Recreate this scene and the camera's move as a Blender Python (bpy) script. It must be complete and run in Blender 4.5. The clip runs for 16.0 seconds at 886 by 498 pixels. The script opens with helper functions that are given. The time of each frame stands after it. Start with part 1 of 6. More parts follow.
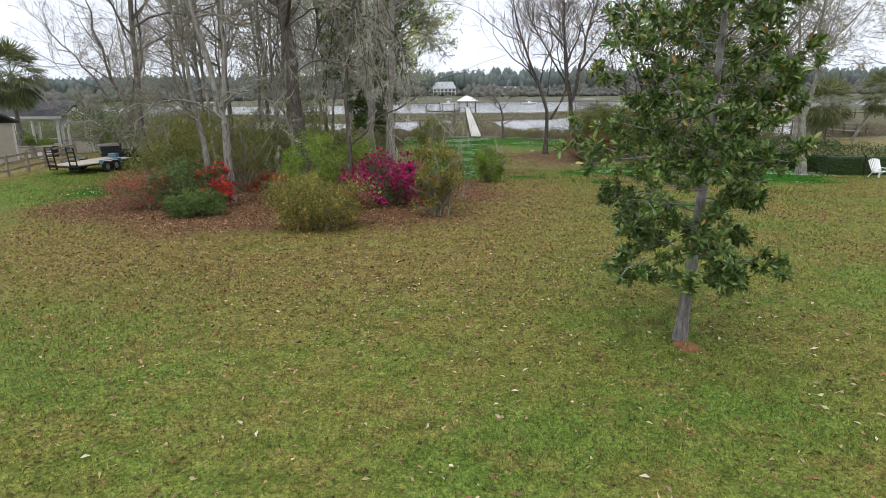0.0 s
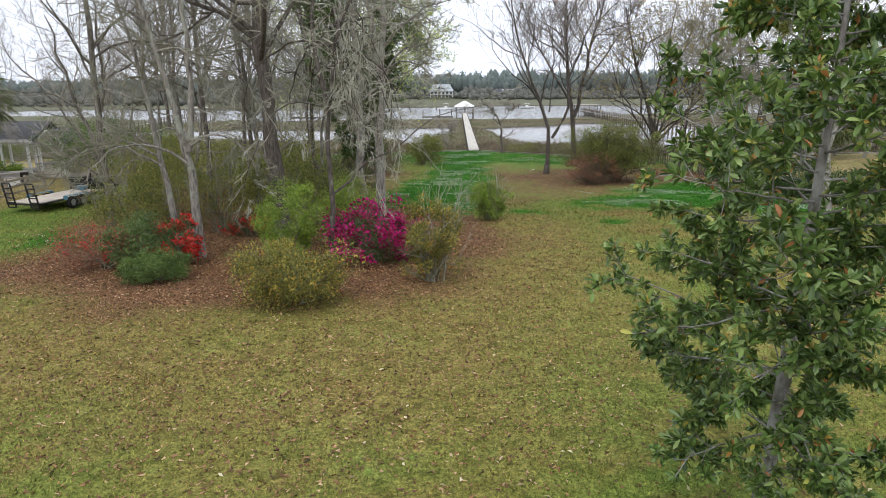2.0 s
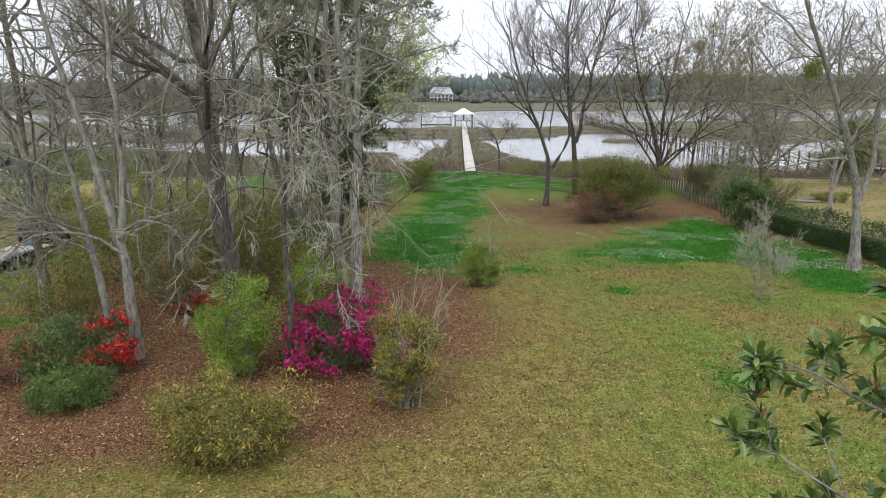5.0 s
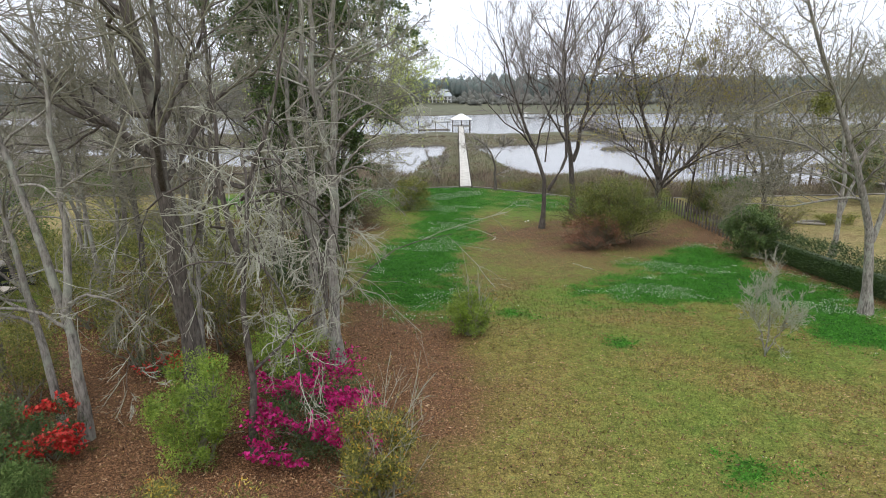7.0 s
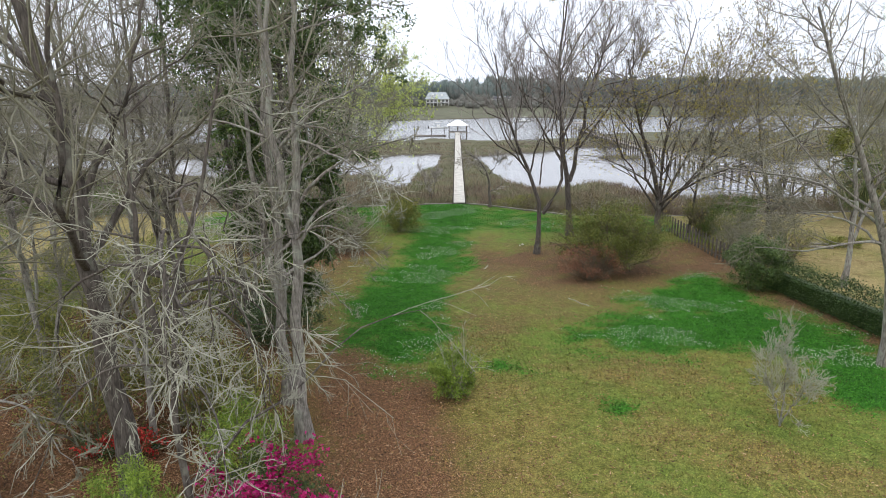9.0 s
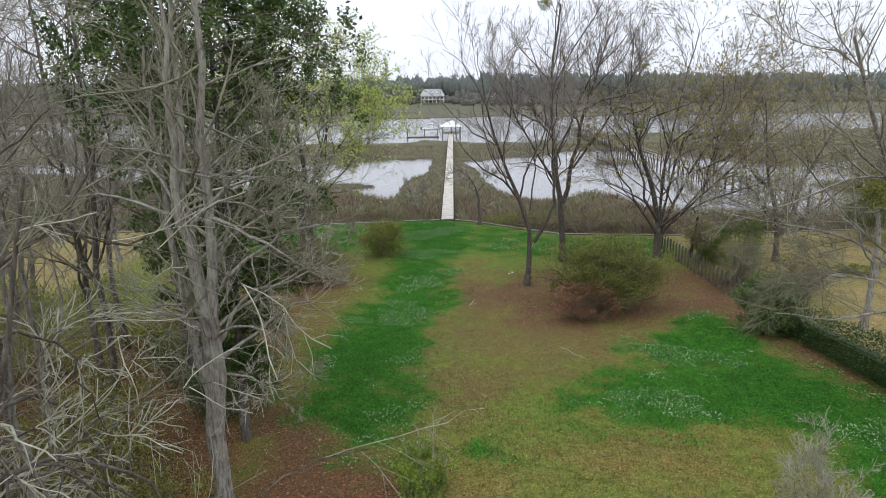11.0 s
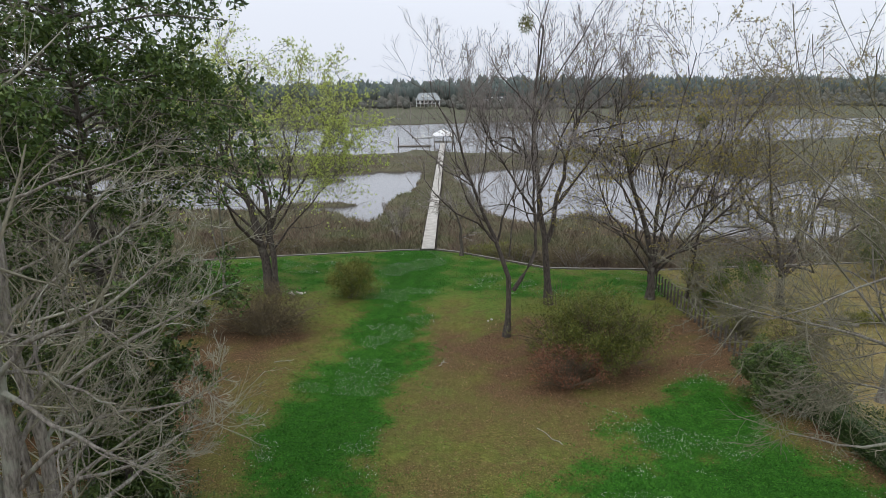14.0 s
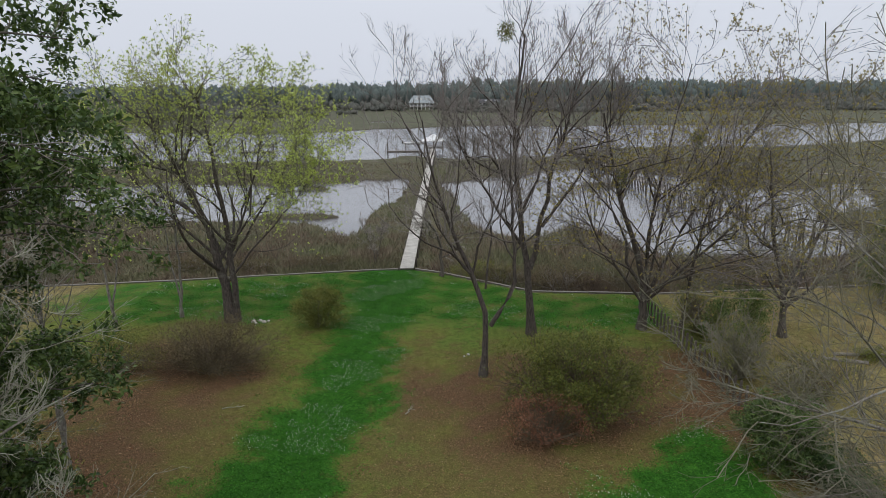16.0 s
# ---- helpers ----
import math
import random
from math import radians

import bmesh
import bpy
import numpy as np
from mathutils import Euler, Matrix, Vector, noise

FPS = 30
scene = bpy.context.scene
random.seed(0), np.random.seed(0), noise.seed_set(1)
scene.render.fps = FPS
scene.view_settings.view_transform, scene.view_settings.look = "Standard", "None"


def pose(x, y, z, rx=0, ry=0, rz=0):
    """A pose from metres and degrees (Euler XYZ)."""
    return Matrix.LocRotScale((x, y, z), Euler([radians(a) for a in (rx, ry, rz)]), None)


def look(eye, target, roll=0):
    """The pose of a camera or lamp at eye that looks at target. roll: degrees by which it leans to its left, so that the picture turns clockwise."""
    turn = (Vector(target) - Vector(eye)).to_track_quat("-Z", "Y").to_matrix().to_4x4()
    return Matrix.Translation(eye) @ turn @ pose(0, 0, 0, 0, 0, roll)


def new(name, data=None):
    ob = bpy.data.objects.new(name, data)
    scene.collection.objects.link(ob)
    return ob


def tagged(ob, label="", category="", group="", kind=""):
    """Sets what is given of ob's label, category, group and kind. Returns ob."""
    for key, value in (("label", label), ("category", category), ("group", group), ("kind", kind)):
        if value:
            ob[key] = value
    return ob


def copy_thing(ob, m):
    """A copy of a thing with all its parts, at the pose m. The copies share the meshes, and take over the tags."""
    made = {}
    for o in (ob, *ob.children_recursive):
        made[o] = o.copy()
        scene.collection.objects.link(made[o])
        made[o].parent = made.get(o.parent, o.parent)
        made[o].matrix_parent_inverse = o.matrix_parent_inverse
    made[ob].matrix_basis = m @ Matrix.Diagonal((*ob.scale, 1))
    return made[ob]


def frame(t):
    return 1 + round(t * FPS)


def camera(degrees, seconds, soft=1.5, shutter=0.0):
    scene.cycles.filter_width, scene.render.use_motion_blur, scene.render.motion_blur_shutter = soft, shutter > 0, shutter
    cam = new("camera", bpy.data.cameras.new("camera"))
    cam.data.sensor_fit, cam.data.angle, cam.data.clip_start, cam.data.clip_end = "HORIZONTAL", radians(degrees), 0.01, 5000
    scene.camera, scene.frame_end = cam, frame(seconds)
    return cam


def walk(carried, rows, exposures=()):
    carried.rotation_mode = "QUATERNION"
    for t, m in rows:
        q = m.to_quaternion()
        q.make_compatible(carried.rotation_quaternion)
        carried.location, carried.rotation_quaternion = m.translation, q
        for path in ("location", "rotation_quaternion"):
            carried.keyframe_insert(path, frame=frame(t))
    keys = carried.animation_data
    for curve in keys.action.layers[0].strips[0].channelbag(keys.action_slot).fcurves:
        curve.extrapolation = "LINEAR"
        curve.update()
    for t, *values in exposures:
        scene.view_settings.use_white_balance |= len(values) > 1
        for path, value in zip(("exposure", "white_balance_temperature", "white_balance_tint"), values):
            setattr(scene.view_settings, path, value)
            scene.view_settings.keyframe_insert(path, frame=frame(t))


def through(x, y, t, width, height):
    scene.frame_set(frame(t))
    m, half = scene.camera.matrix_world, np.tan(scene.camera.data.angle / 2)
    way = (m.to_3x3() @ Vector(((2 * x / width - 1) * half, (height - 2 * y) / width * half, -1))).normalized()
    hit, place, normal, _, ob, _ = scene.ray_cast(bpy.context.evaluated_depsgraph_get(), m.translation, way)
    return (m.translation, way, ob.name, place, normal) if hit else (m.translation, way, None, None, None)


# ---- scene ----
cam = camera(70.0, 16.0, soft=0.7)
PATH = [
    (0, (0.134, 0.348, 4.655), (0.131, 2.286, 4.162), -0.5),
    (0.5, (0.151, 1.428, 5.021), (0.151, 3.368, 4.533), -0.2),
    (1, (0.207, 2.562, 5.421), (0.212, 4.501, 4.931), -0.3),
    (1.5, (0.165, 3.176, 5.825), (0.171, 5.114, 5.333), -0.4),
    (2, (0.233, 3.929, 6.201), (0.239, 5.868, 5.71), -0.4),
    (2.5, (0.271, 4.782, 6.592), (0.279, 6.721, 6.101), -0.3),
    (3, (0.4, 5.57, 7.002), (0.409, 7.509, 6.512), -0.3),
    (3.5, (0.525, 6.397, 7.371), (0.534, 8.336, 6.88), -0.3),
    (4, (0.637, 7.176, 7.734), (0.646, 9.115, 7.244), -0.3),
    (6.5, (1.446, 10.085, 9.821), (1.445, 12.024, 9.33), -0.1),
    (7, (1.565, 10.801, 10.195), (1.573, 12.74, 9.705), -0.2),
    (7.5, (1.759, 11.543, 10.535), (1.771, 13.483, 10.048), -0.4),
    (8, (1.934, 12.274, 10.867), (1.946, 14.214, 10.381), -0.4),
    (8.5, (2.09, 13.032, 11.241), (2.104, 14.972, 10.755), -0.3),
    (9, (2.353, 13.883, 11.698), (2.364, 15.823, 11.211), -0.4),
    (11.5, (3.805, 19.793, 13.786), (3.827, 21.728, 13.279), -0.5),
    (12, (4.068, 20.642, 14.114), (4.081, 22.575, 13.604), -0.3),
    (12.5, (4.4, 21.229, 14.49), (4.398, 23.165, 13.986), -0.1),
    (13, (4.797, 22.183, 14.78), (4.803, 24.12, 14.281), -0.2),
    (13.5, (5.221, 23.092, 15.158), (5.236, 25.029, 14.661), -0.4),
    (14, (5.627, 24.153, 15.488), (5.654, 26.09, 14.99), -0.5),
    (14.5, (6.168, 25.367, 15.753), (6.199, 27.302, 15.251), -0.6),
    (15, (6.484, 26.596, 15.929), (6.522, 28.531, 15.426), -0.3),
    (15.5, (6.878, 27.901, 16.015), (6.92, 29.837, 15.516), -0.1),
    (16, (7.333, 28.661, 16.26), (7.375, 30.599, 15.767), -0.3),
]
walk(cam, [(t, look(eye, target, roll)) for t, eye, target, roll in PATH], exposures=[(0.0, -0.12), (2.0, 0.0), (9.0, 0.02), (11.5, -0.28), (14.5, -0.6), (16.0, -0.8)])

# ---- world and light: a bright overcast sky ----
world = bpy.data.worlds.new("overcast_sky")
scene.world = world
world.use_nodes = True
wn = world.node_tree.nodes
wl = world.node_tree.links
wn.clear()
w_out = wn.new("ShaderNodeOutputWorld")
w_bg = wn.new("ShaderNodeBackground")
w_sky = wn.new("ShaderNodeTexSky")
w_sky.sky_type = "NISHITA"
w_sky.sun_disc = False
w_sky.sun_elevation = radians(52)
w_sky.sun_rotation = radians(200)
w_sky.dust_density = 4.0
w_sky.air_density = 1.0
w_hsv = wn.new("ShaderNodeHueSaturation")
w_hsv.inputs["Saturation"].default_value = 0.22
w_mix = wn.new("ShaderNodeMix")
w_mix.data_type = "RGBA"
w_mix.inputs["Factor"].default_value = 0.85
w_mix.inputs["B"].default_value = (9.2, 9.75, 11.0, 1)
w_tc = wn.new("ShaderNodeTexCoord")
w_sep = wn.new("ShaderNodeSeparateXYZ")
w_rise = wn.new("ShaderNodeMapRange")
w_rise.inputs["From Min"].default_value = 0.10
w_rise.inputs["From Max"].default_value = 0.9
w_rise.inputs["To Min"].default_value = 0.94
w_rise.inputs["To Max"].default_value = 1.30
w_mul = wn.new("ShaderNodeMix")
w_mul.data_type, w_mul.blend_type = "RGBA", "MULTIPLY"
w_mul.inputs["Factor"].default_value = 1.0
wl.new(w_sky.outputs["Color"], w_hsv.inputs["Color"])
wl.new(w_hsv.outputs["Color"], w_mix.inputs["A"])
wl.new(w_tc.outputs["Generated"], w_sep.inputs[0])
wl.new(w_sep.outputs["Z"], w_rise.inputs["Value"])
wl.new(w_mix.outputs["Result"], w_mul.inputs["A"])
wl.new(w_rise.outputs["Result"], w_mul.inputs["B"])
wl.new(w_mul.outputs["Result"], w_bg.inputs["Color"])
wl.new(w_bg.outputs["Background"], w_out.inputs["Surface"])
w_bg.inputs["Strength"].default_value = 0.15

sun_data = bpy.data.lights.new("sun", "SUN")
sun_data.energy = 1.0
sun_data.angle = radians(25)
sun_data.color = (1.0, 0.97, 0.92)
sun = new("sun", sun_data)
sun.matrix_world = look((0, 0, 60), (14, 30, 0))

# ---- helpers for meshes ----
WATER_Z = -3.6


def smooth(a, b, v):
    u = np.clip((v - a) / (b - a), 0, 1)
    return u * u * (3 - 2 * u)


def wob(x, y, s=1.0):
    """A soft wandering value in about -1..1."""
    return (np.sin(x * 0.61 * s + 1.3 * np.sin(y * 0.37 * s)) + np.sin(y * 0.83 * s + 1.7 * np.sin(x * 0.29 * s + 2)) +
            0.6 * np.sin((x + y) * 1.9 * s + 1.1 * np.sin((x - y) * 1.3 * s))) / 2.6


def shore_line(x):
    """Where the lawn ends at the seawall."""
    return np.interp(x, [-90, -40, -17, 1, 5.5, 8.5, 17, 27, 60, 120], [84, 87, 89.7, 92.5, 92.8, 91.3, 84.6, 83.5, 86, 88])


def yard_z(x, y):
    prof = np.interp(y, [-50, 16, 22, 28, 38, 48, 57, 65, 93], [0, 0, -0.08, -0.26, -0.85, -1.5, -1.9, -2.1, -2.25])
    lift = 0.85 * smooth(-9, -22, x) * smooth(75, 50, y)
    return prof * (1 - lift) + 0.04 * wob(x, y, 0.5)


def is_water(x, y):
    """1 in the creek, 0 on the marsh."""
    n = wob(x, y, 0.11) * 5 + wob(x, y, 0.33) * 2.4
    ragged = wob(x, y, 0.9) * 1.1 + wob(x + 7, y, 2.1) * 0.6
    near_shore = np.interp(x, [-120, -62, -53, -46, -33, -18, -11, -6.5, -4, -2, 14, 19, 23, 28, 31, 32.5, 34, 48, 56, 66, 68, 80, 104, 200],
                           [165, 141, 135, 132, 124.7, 124, 122, 117, 114.5, 118, 118, 112.5, 113.5, 118.5, 116.5, 108, 101, 98.5, 99.5, 107, 126, 128, 170, 240])
    far_edge = np.interp(x, [-220, -120, -64, -56, -50, -26, -15, -6, 2.5, 9, 14, 20, 28, 36, 45, 55, 62, 70, 75, 104, 150, 220],
                         [176, 170, 160, 163.5, 168.5, 162, 165, 169, 170.5, 165, 165, 170, 173, 184, 186, 183, 172, 160, 150, 163, 175, 185])
    pond = np.minimum(smooth(-1.0, 1.0, y - near_shore - 0.08 * n - 0.9 * ragged), smooth(1.2, -1.2, y - far_edge - 0.22 * n - 1.4 * ragged))
    spit_left = np.interp(y, [112, 121, 130, 136, 140, 156, 170], [-2.2, -2.8, -2.6, -0.4, 1.3, 2.8, 3.0])
    spit_right = np.interp(y, [112, 117, 131, 149, 164, 170], [16.5, 14.6, 13.0, 11.7, 9.2, 9.0])
    spit = np.minimum(smooth(-0.8, 0.8, x - spit_left + 0.7 * ragged), smooth(0.8, -0.8, x - spit_right + 0.8 * ragged))
    isles = np.maximum(smooth(1.25, 0.7, ((x + 14) / 7.4) ** 2 + ((y - 127.6) / 2.0) ** 2 + 0.12 * ragged), smooth(1.25, 0.7, ((x + 15.5) / 3.0) ** 2 + ((y - 156.8) / 0.9) ** 2 + 0.12 * ragged))
    isles = np.maximum(isles, smooth(1.25, 0.7, ((x - 44) / 5.0) ** 2 + ((y - 158.5) / 3.0) ** 2 + 0.15 * ragged))
    pond = pond * (1 - np.maximum(spit, isles))
    band_far = np.interp(x, [-300, -141, -74, -67, -48, -34, -28, -18, -5, 0.6, 14, 30, 41, 52, 67, 93, 120, 150, 260], [275, 259, 196, 216, 205, 210, 214, 207, 211, 220, 210, 210.5, 216, 224, 241, 246, 240, 252, 300])
    far_shore = np.interp(x, [-400, -192, -165, -114, -72, -45, -23, 20, 51, 78, 120, 300], [345, 340, 354, 333, 321, 330, 348, 367, 379, 361, 372, 385])
    channel = np.minimum(smooth(-2, 2, y - band_far - 0.15 * n - 1.6 * ragged), smooth(2, -2, y - far_shore - 0.7 * n - 2.5 * ragged))
    pools = smooth(0.80, 0.9, wob(x * 0.35, y, 0.09)) * smooth(380, 400, y) * smooth(530, 510, y)
    return np.maximum(np.maximum(pond, channel), pools)


def terrain(x, y):
    x, y = np.asarray(x, float), np.asarray(y, float)
    wet = is_water(x, y)
    marsh = -3.12 + 0.1 * wob(x, y, 0.4) - 1.1 * wet
    hills = smooth(600, 900, y) * 9
    marsh = marsh + hills * (1 - wet)
    side = smooth(0.0, 0.25, y - shore_line(x) - 0.02)
    return yard_z(x, y) * (1 - side) + marsh * side


def capsules(x, y, rows):
    """How deep a place lies inside a chain of rows of x, y, half width: over 0 inside, in metres."""
    best = np.full(np.shape(x), -99.0)
    for (ax, ay, ar), (bx, by, br) in zip(rows[:-1], rows[1:]):
        u = np.clip(((x - ax) * (bx - ax) + (y - ay) * (by - ay)) / ((bx - ax) ** 2 + (by - ay) ** 2), 0, 1)
        best = np.maximum(best, ar + u * (br - ar) - np.hypot(x - ax - u * (bx - ax), y - ay - u * (by - ay)))
    return best


CLOVER_PATH = [(4, 90, 4.0), (2.6, 74, 2.3), (1.7, 66, 2.7), (0.5, 60, 2.9), (-1.0, 54, 2.9), (-0.7, 50, 2.7), (0.0, 45.5, 2.2), (0.1, 42.5, 1.0)]
CLOVER_RIGHT = [(10.5, 46, 1.6), (14, 46.5, 2.8), (19.5, 48, 4.4), (21.6, 42.5, 2.4), (20.4, 37.6, 1.4)]
CLOVER_BACK = [(17.6, 52, 3.0), (21.2, 56.6, 2.2)]
SHORE_BAND = [(-20, 84, 6.5), (-4, 85, 7.5), (7, 83, 7.5), (16, 79, 5.0), (24, 79, 4.0)]
LEAFY_LAWN = [(-9, 74, 3.0), (-8, 66, 5.0), (-7, 56, 5.5), (-5, 49, 3.0)]
LEAFY_FRONT = [(5, 69, 2.0), (6, 60, 3.4), (9, 56, 4.6), (14, 55, 4.6), (20, 59, 4.0)]
LITTER_BED = [(-13, 27, 3.4), (-8, 25.5, 4.2), (-3, 26.4, 3.6), (0.0, 30.5, 2.6), (0.0, 37, 2.4), (-2.6, 44, 2.6)]
LITTER_WOOD = [(-10, 35, 7), (-12, 48, 6.5), (-11, 62, 3.5)]
LITTER_MOUND = [(8, 65, 3.0), (13, 63.5, 6.4), (19, 65, 6.4), (23.5, 66.5, 4.0), (25.5, 54, 1.6), (25, 44, 1.2)]
LEAFY_BED_EDGE = [(-15, 21, 3.0), (-8, 18, 3.6), (-2, 17.5, 3.6), (2.0, 22, 3.0), (4.0, 30, 2.6), (4.0, 38, 2.2)]
LITTER_FAR = [(-14, 70, 4.0), (-7, 67.5, 3.4)]
GREEN_LEFT = [(-17, 25, 2.2), (-20, 33, 4.0), (-21, 39, 3.0)]
SPOTS = [(5.3, 41.7, 0.6), (9.3, 37.0, 0.5), (10.3, 26.6, 0.45), (-16.6, 31.0, 0.9)]
LUSH_RIGHT = [(7.5, 24, 3.0), (11, 29, 4.0), (15, 31, 4.0), (11.5, 38, 4.0), (7, 45, 4.0)]
LUSH = [(4.6, 8.8, 1.3), (3.6, 12.5, 1.0), (0.8, 7.6, 0.9), (-6.8, 14.5, 2.2), (3, 20.6, 1.4), (10.4, 15, 1.3), (-8, 12, 2.5), (-3.5, 17.2, 0.5), (3.5, 17, 1.2), (-5.2, 18.9, 0.5), (11, 21, 2.4), (-1.6, 13.5, 0.9)]


def zones(x, y):
    """Shares of leaf litter, clover, lush grass, pale dry grass and leaf-strewn brown grass at a place of the yard."""
    n1, n2 = wob(x, y, 1.0), wob(x + 31, y - 17, 2.6)
    edge = 0.8 * n1 + 0.5 * n2
    clover = np.maximum(np.maximum(capsules(x, y, CLOVER_PATH), capsules(x, y, CLOVER_RIGHT)), capsules(x, y, CLOVER_BACK))
    for sx, sy, sr in SPOTS:
        clover = np.maximum(clover, (sr - np.hypot(x - sx, y - sy)) * 1.4 - 0.5)
    clover = smooth(-1.9, 1.9, clover + 1.7 * edge + 0.9 * wob(x - 9, y + 5, 4.2))
    clover = np.maximum(clover, smooth(-1.0, 3.5, capsules(x, y, SHORE_BAND) + 2.2 * edge) * np.clip(0.55 + 0.5 * n2, 0, 0.9))
    litter = np.maximum(np.maximum(capsules(x, y, LITTER_BED), capsules(x, y, LITTER_WOOD)), np.maximum(capsules(x, y, LITTER_MOUND), capsules(x, y, LITTER_FAR)))
    litter = smooth(-3.0, 2.4, litter + 1.1 * edge)
    litter = litter * (1 - smooth(38, 50, y) * np.clip(0.18 - 0.4 * n2 - 0.2 * n1, 0, 0.5))
    litter = litter * (1 - 0.9 * clover)
    thin = smooth(-3.5, 3.0, np.maximum(capsules(x, y, LEAFY_LAWN), capsules(x, y, LEAFY_FRONT)) + 0.8 * edge) * np.clip(0.70 + 0.2 * n2 + 0.1 * n1, 0, 1)
    mid_lawn = smooth(7, 26, y) * smooth(72, 62, y) * smooth(-16, -1, x) * smooth(27, 24, x) * np.clip(0.34 + 0.06 * smooth(40, 48, y) + 0.75 * n1 + 0.35 * n2, 0.0, 0.95)
    bed_edge = smooth(-5.5, 3.5, capsules(x, y, LEAFY_BED_EDGE) + 0.9 * edge) * np.clip(0.80 + 0.16 * n2 + 0.1 * n1, 0, 1)
    sere = np.maximum(np.maximum(thin, mid_lawn), bed_edge) * (1 - 0.9 * clover)
    lush = np.maximum(capsules(x, y, SHORE_BAND), capsules(x, y, GREEN_LEFT)) * 0.8
    lush = np.maximum(lush, np.minimum(capsules(x, y, LUSH_RIGHT) * 0.5, 0.4 + 0.9 * n2))
    for sx, sy, sr in LUSH:
        lush = np.maximum(lush, (sr - np.hypot(x - sx, (y - sy) * 0.9)) * 0.8)
    lush = np.maximum(smooth(-1.1, 1.0, lush + 0.9 * edge), smooth(34, 46, y) * np.clip(0.36 + 0.55 * edge, 0, 1)) * (1 - litter)
    dry = smooth(27.2, 28.2, x) * np.clip(0.82 + 0.3 * n1 + 0.2 * n2, 0, 1)
    dry = np.maximum(dry, smooth(-23.5, -26.0, x) * 0.85)
    return litter, clover, lush, dry, sere


def mesh_np(name, verts, faces, mat=None, smooth_faces=False):
    """A mesh from arrays: faces all of one corner count, or a list of such arrays."""
    me = bpy.data.meshes.new(name)
    groups = faces if isinstance(faces, list) else [faces]
    groups = [np.asarray(g, np.int32) for g in groups if len(g)]
    verts = np.asarray(verts, np.float32)
    me.vertices.add(len(verts))
    me.vertices.foreach_set("co", verts.ravel())
    loops = np.concatenate([g.ravel() for g in groups])
    sizes = np.concatenate([np.full(len(g), g.shape[1], np.int32) for g in groups])
    me.loops.add(len(loops))
    me.loops.foreach_set("vertex_index", loops)
    me.polygons.add(len(sizes))
    me.polygons.foreach_set("loop_start", np.r_[0, np.cumsum(sizes)[:-1]].astype(np.int32))
    if smooth_faces:
        me.polygons.foreach_set("use_smooth", np.ones(len(sizes), bool))
    me.update(calc_edges=True)
    me.validate()
    if mat:
        me.materials.append(mat)
    return me


def float_attr(me, name, values):
    at = me.attributes.new(name, "FLOAT", "POINT")
    at.data.foreach_set("value", np.asarray(values, np.float32).ravel())


def child(name, me, parent, label=""):
    ob = new(name, me)
    ob.parent = parent
    if label:
        ob["label"] = label
    return ob


def part(name, bm, material, parent, label=""):
    me = bpy.data.meshes.new(name)
    bm.normal_update()
    bm.to_mesh(me)
    bm.free()
    me.materials.append(material)
    return child(name, me, parent, label)


def thing(name, at, label, category, group="", turn=0.0):
    ob = new(name)
    ob.empty_display_size = 0.2
    ob.matrix_basis = pose(at[0], at[1], at[2], 0, 0, turn)
    return tagged(ob, label, category, group)


def boxes(rows, bevel=0.0):
    """A bmesh of boxes: centre x, y, z, size x, y, z, and turn about z in degrees."""
    bm = bmesh.new()
    for cx, cy, cz, sx, sy, sz, *turn in rows:
        m = Matrix.Translation((cx, cy, cz)) @ Matrix.Rotation(radians(turn[0] if turn else 0), 4, "Z") @ Matrix.Diagonal((sx, sy, sz, 1))
        bmesh.ops.create_cube(bm, size=1, matrix=m)
    if bevel:
        bmesh.ops.bevel(bm, geom=bm.edges[:], offset=bevel, segments=1, affect="EDGES")
    return bm


def beam(bm, a, b, w, h=None, sides=4):
    """Adds a straight bar from a to b to a bmesh."""
    a, b = Vector(a), Vector(b)
    d = b - a
    q = d.to_track_quat("Z", "Y").to_matrix().to_4x4()
    m = Matrix.Translation((a + b) / 2) @ q
    if sides == 4:
        bmesh.ops.create_cube(bm, size=1, matrix=m @ Matrix.Diagonal((w, h or w, d.length, 1)))
    else:
        bmesh.ops.create_cone(bm, cap_ends=True, segments=sides, radius1=w / 2, radius2=(h or w) / 2, depth=d.length, matrix=m)
    return bm


def bars(rows, sides=4):
    bm = bmesh.new()
    for a, b, w, *h in rows:
        beam(bm, a, b, w, h[0] if h else None, sides)
    return bm


# ---- materials ----
def material(name, rough=0.8, metal=0.0, spec=0.3):
    m = bpy.data.materials.new(name)
    m.use_nodes = True
    nt = m.node_tree
    b = nt.nodes["Principled BSDF"]
    b.inputs["Roughness"].default_value = rough
    b.inputs["Metallic"].default_value = metal
    b.inputs["Specular IOR Level"].default_value = spec
    return m, nt, b


def nnode(nt, kind, **values):
    n = nt.nodes.new(kind)
    for k, v in values.items():
        n.inputs[k.replace("_", " ")].default_value = v
    return n


def noise_tex(nt, scale, detail=4.0, vec=None, rough=0.6):
    n = nnode(nt, "ShaderNodeTexNoise", Scale=scale, Detail=detail, Roughness=rough)
    if vec:
        nt.links.new(vec, n.inputs["Vector"])
    return n


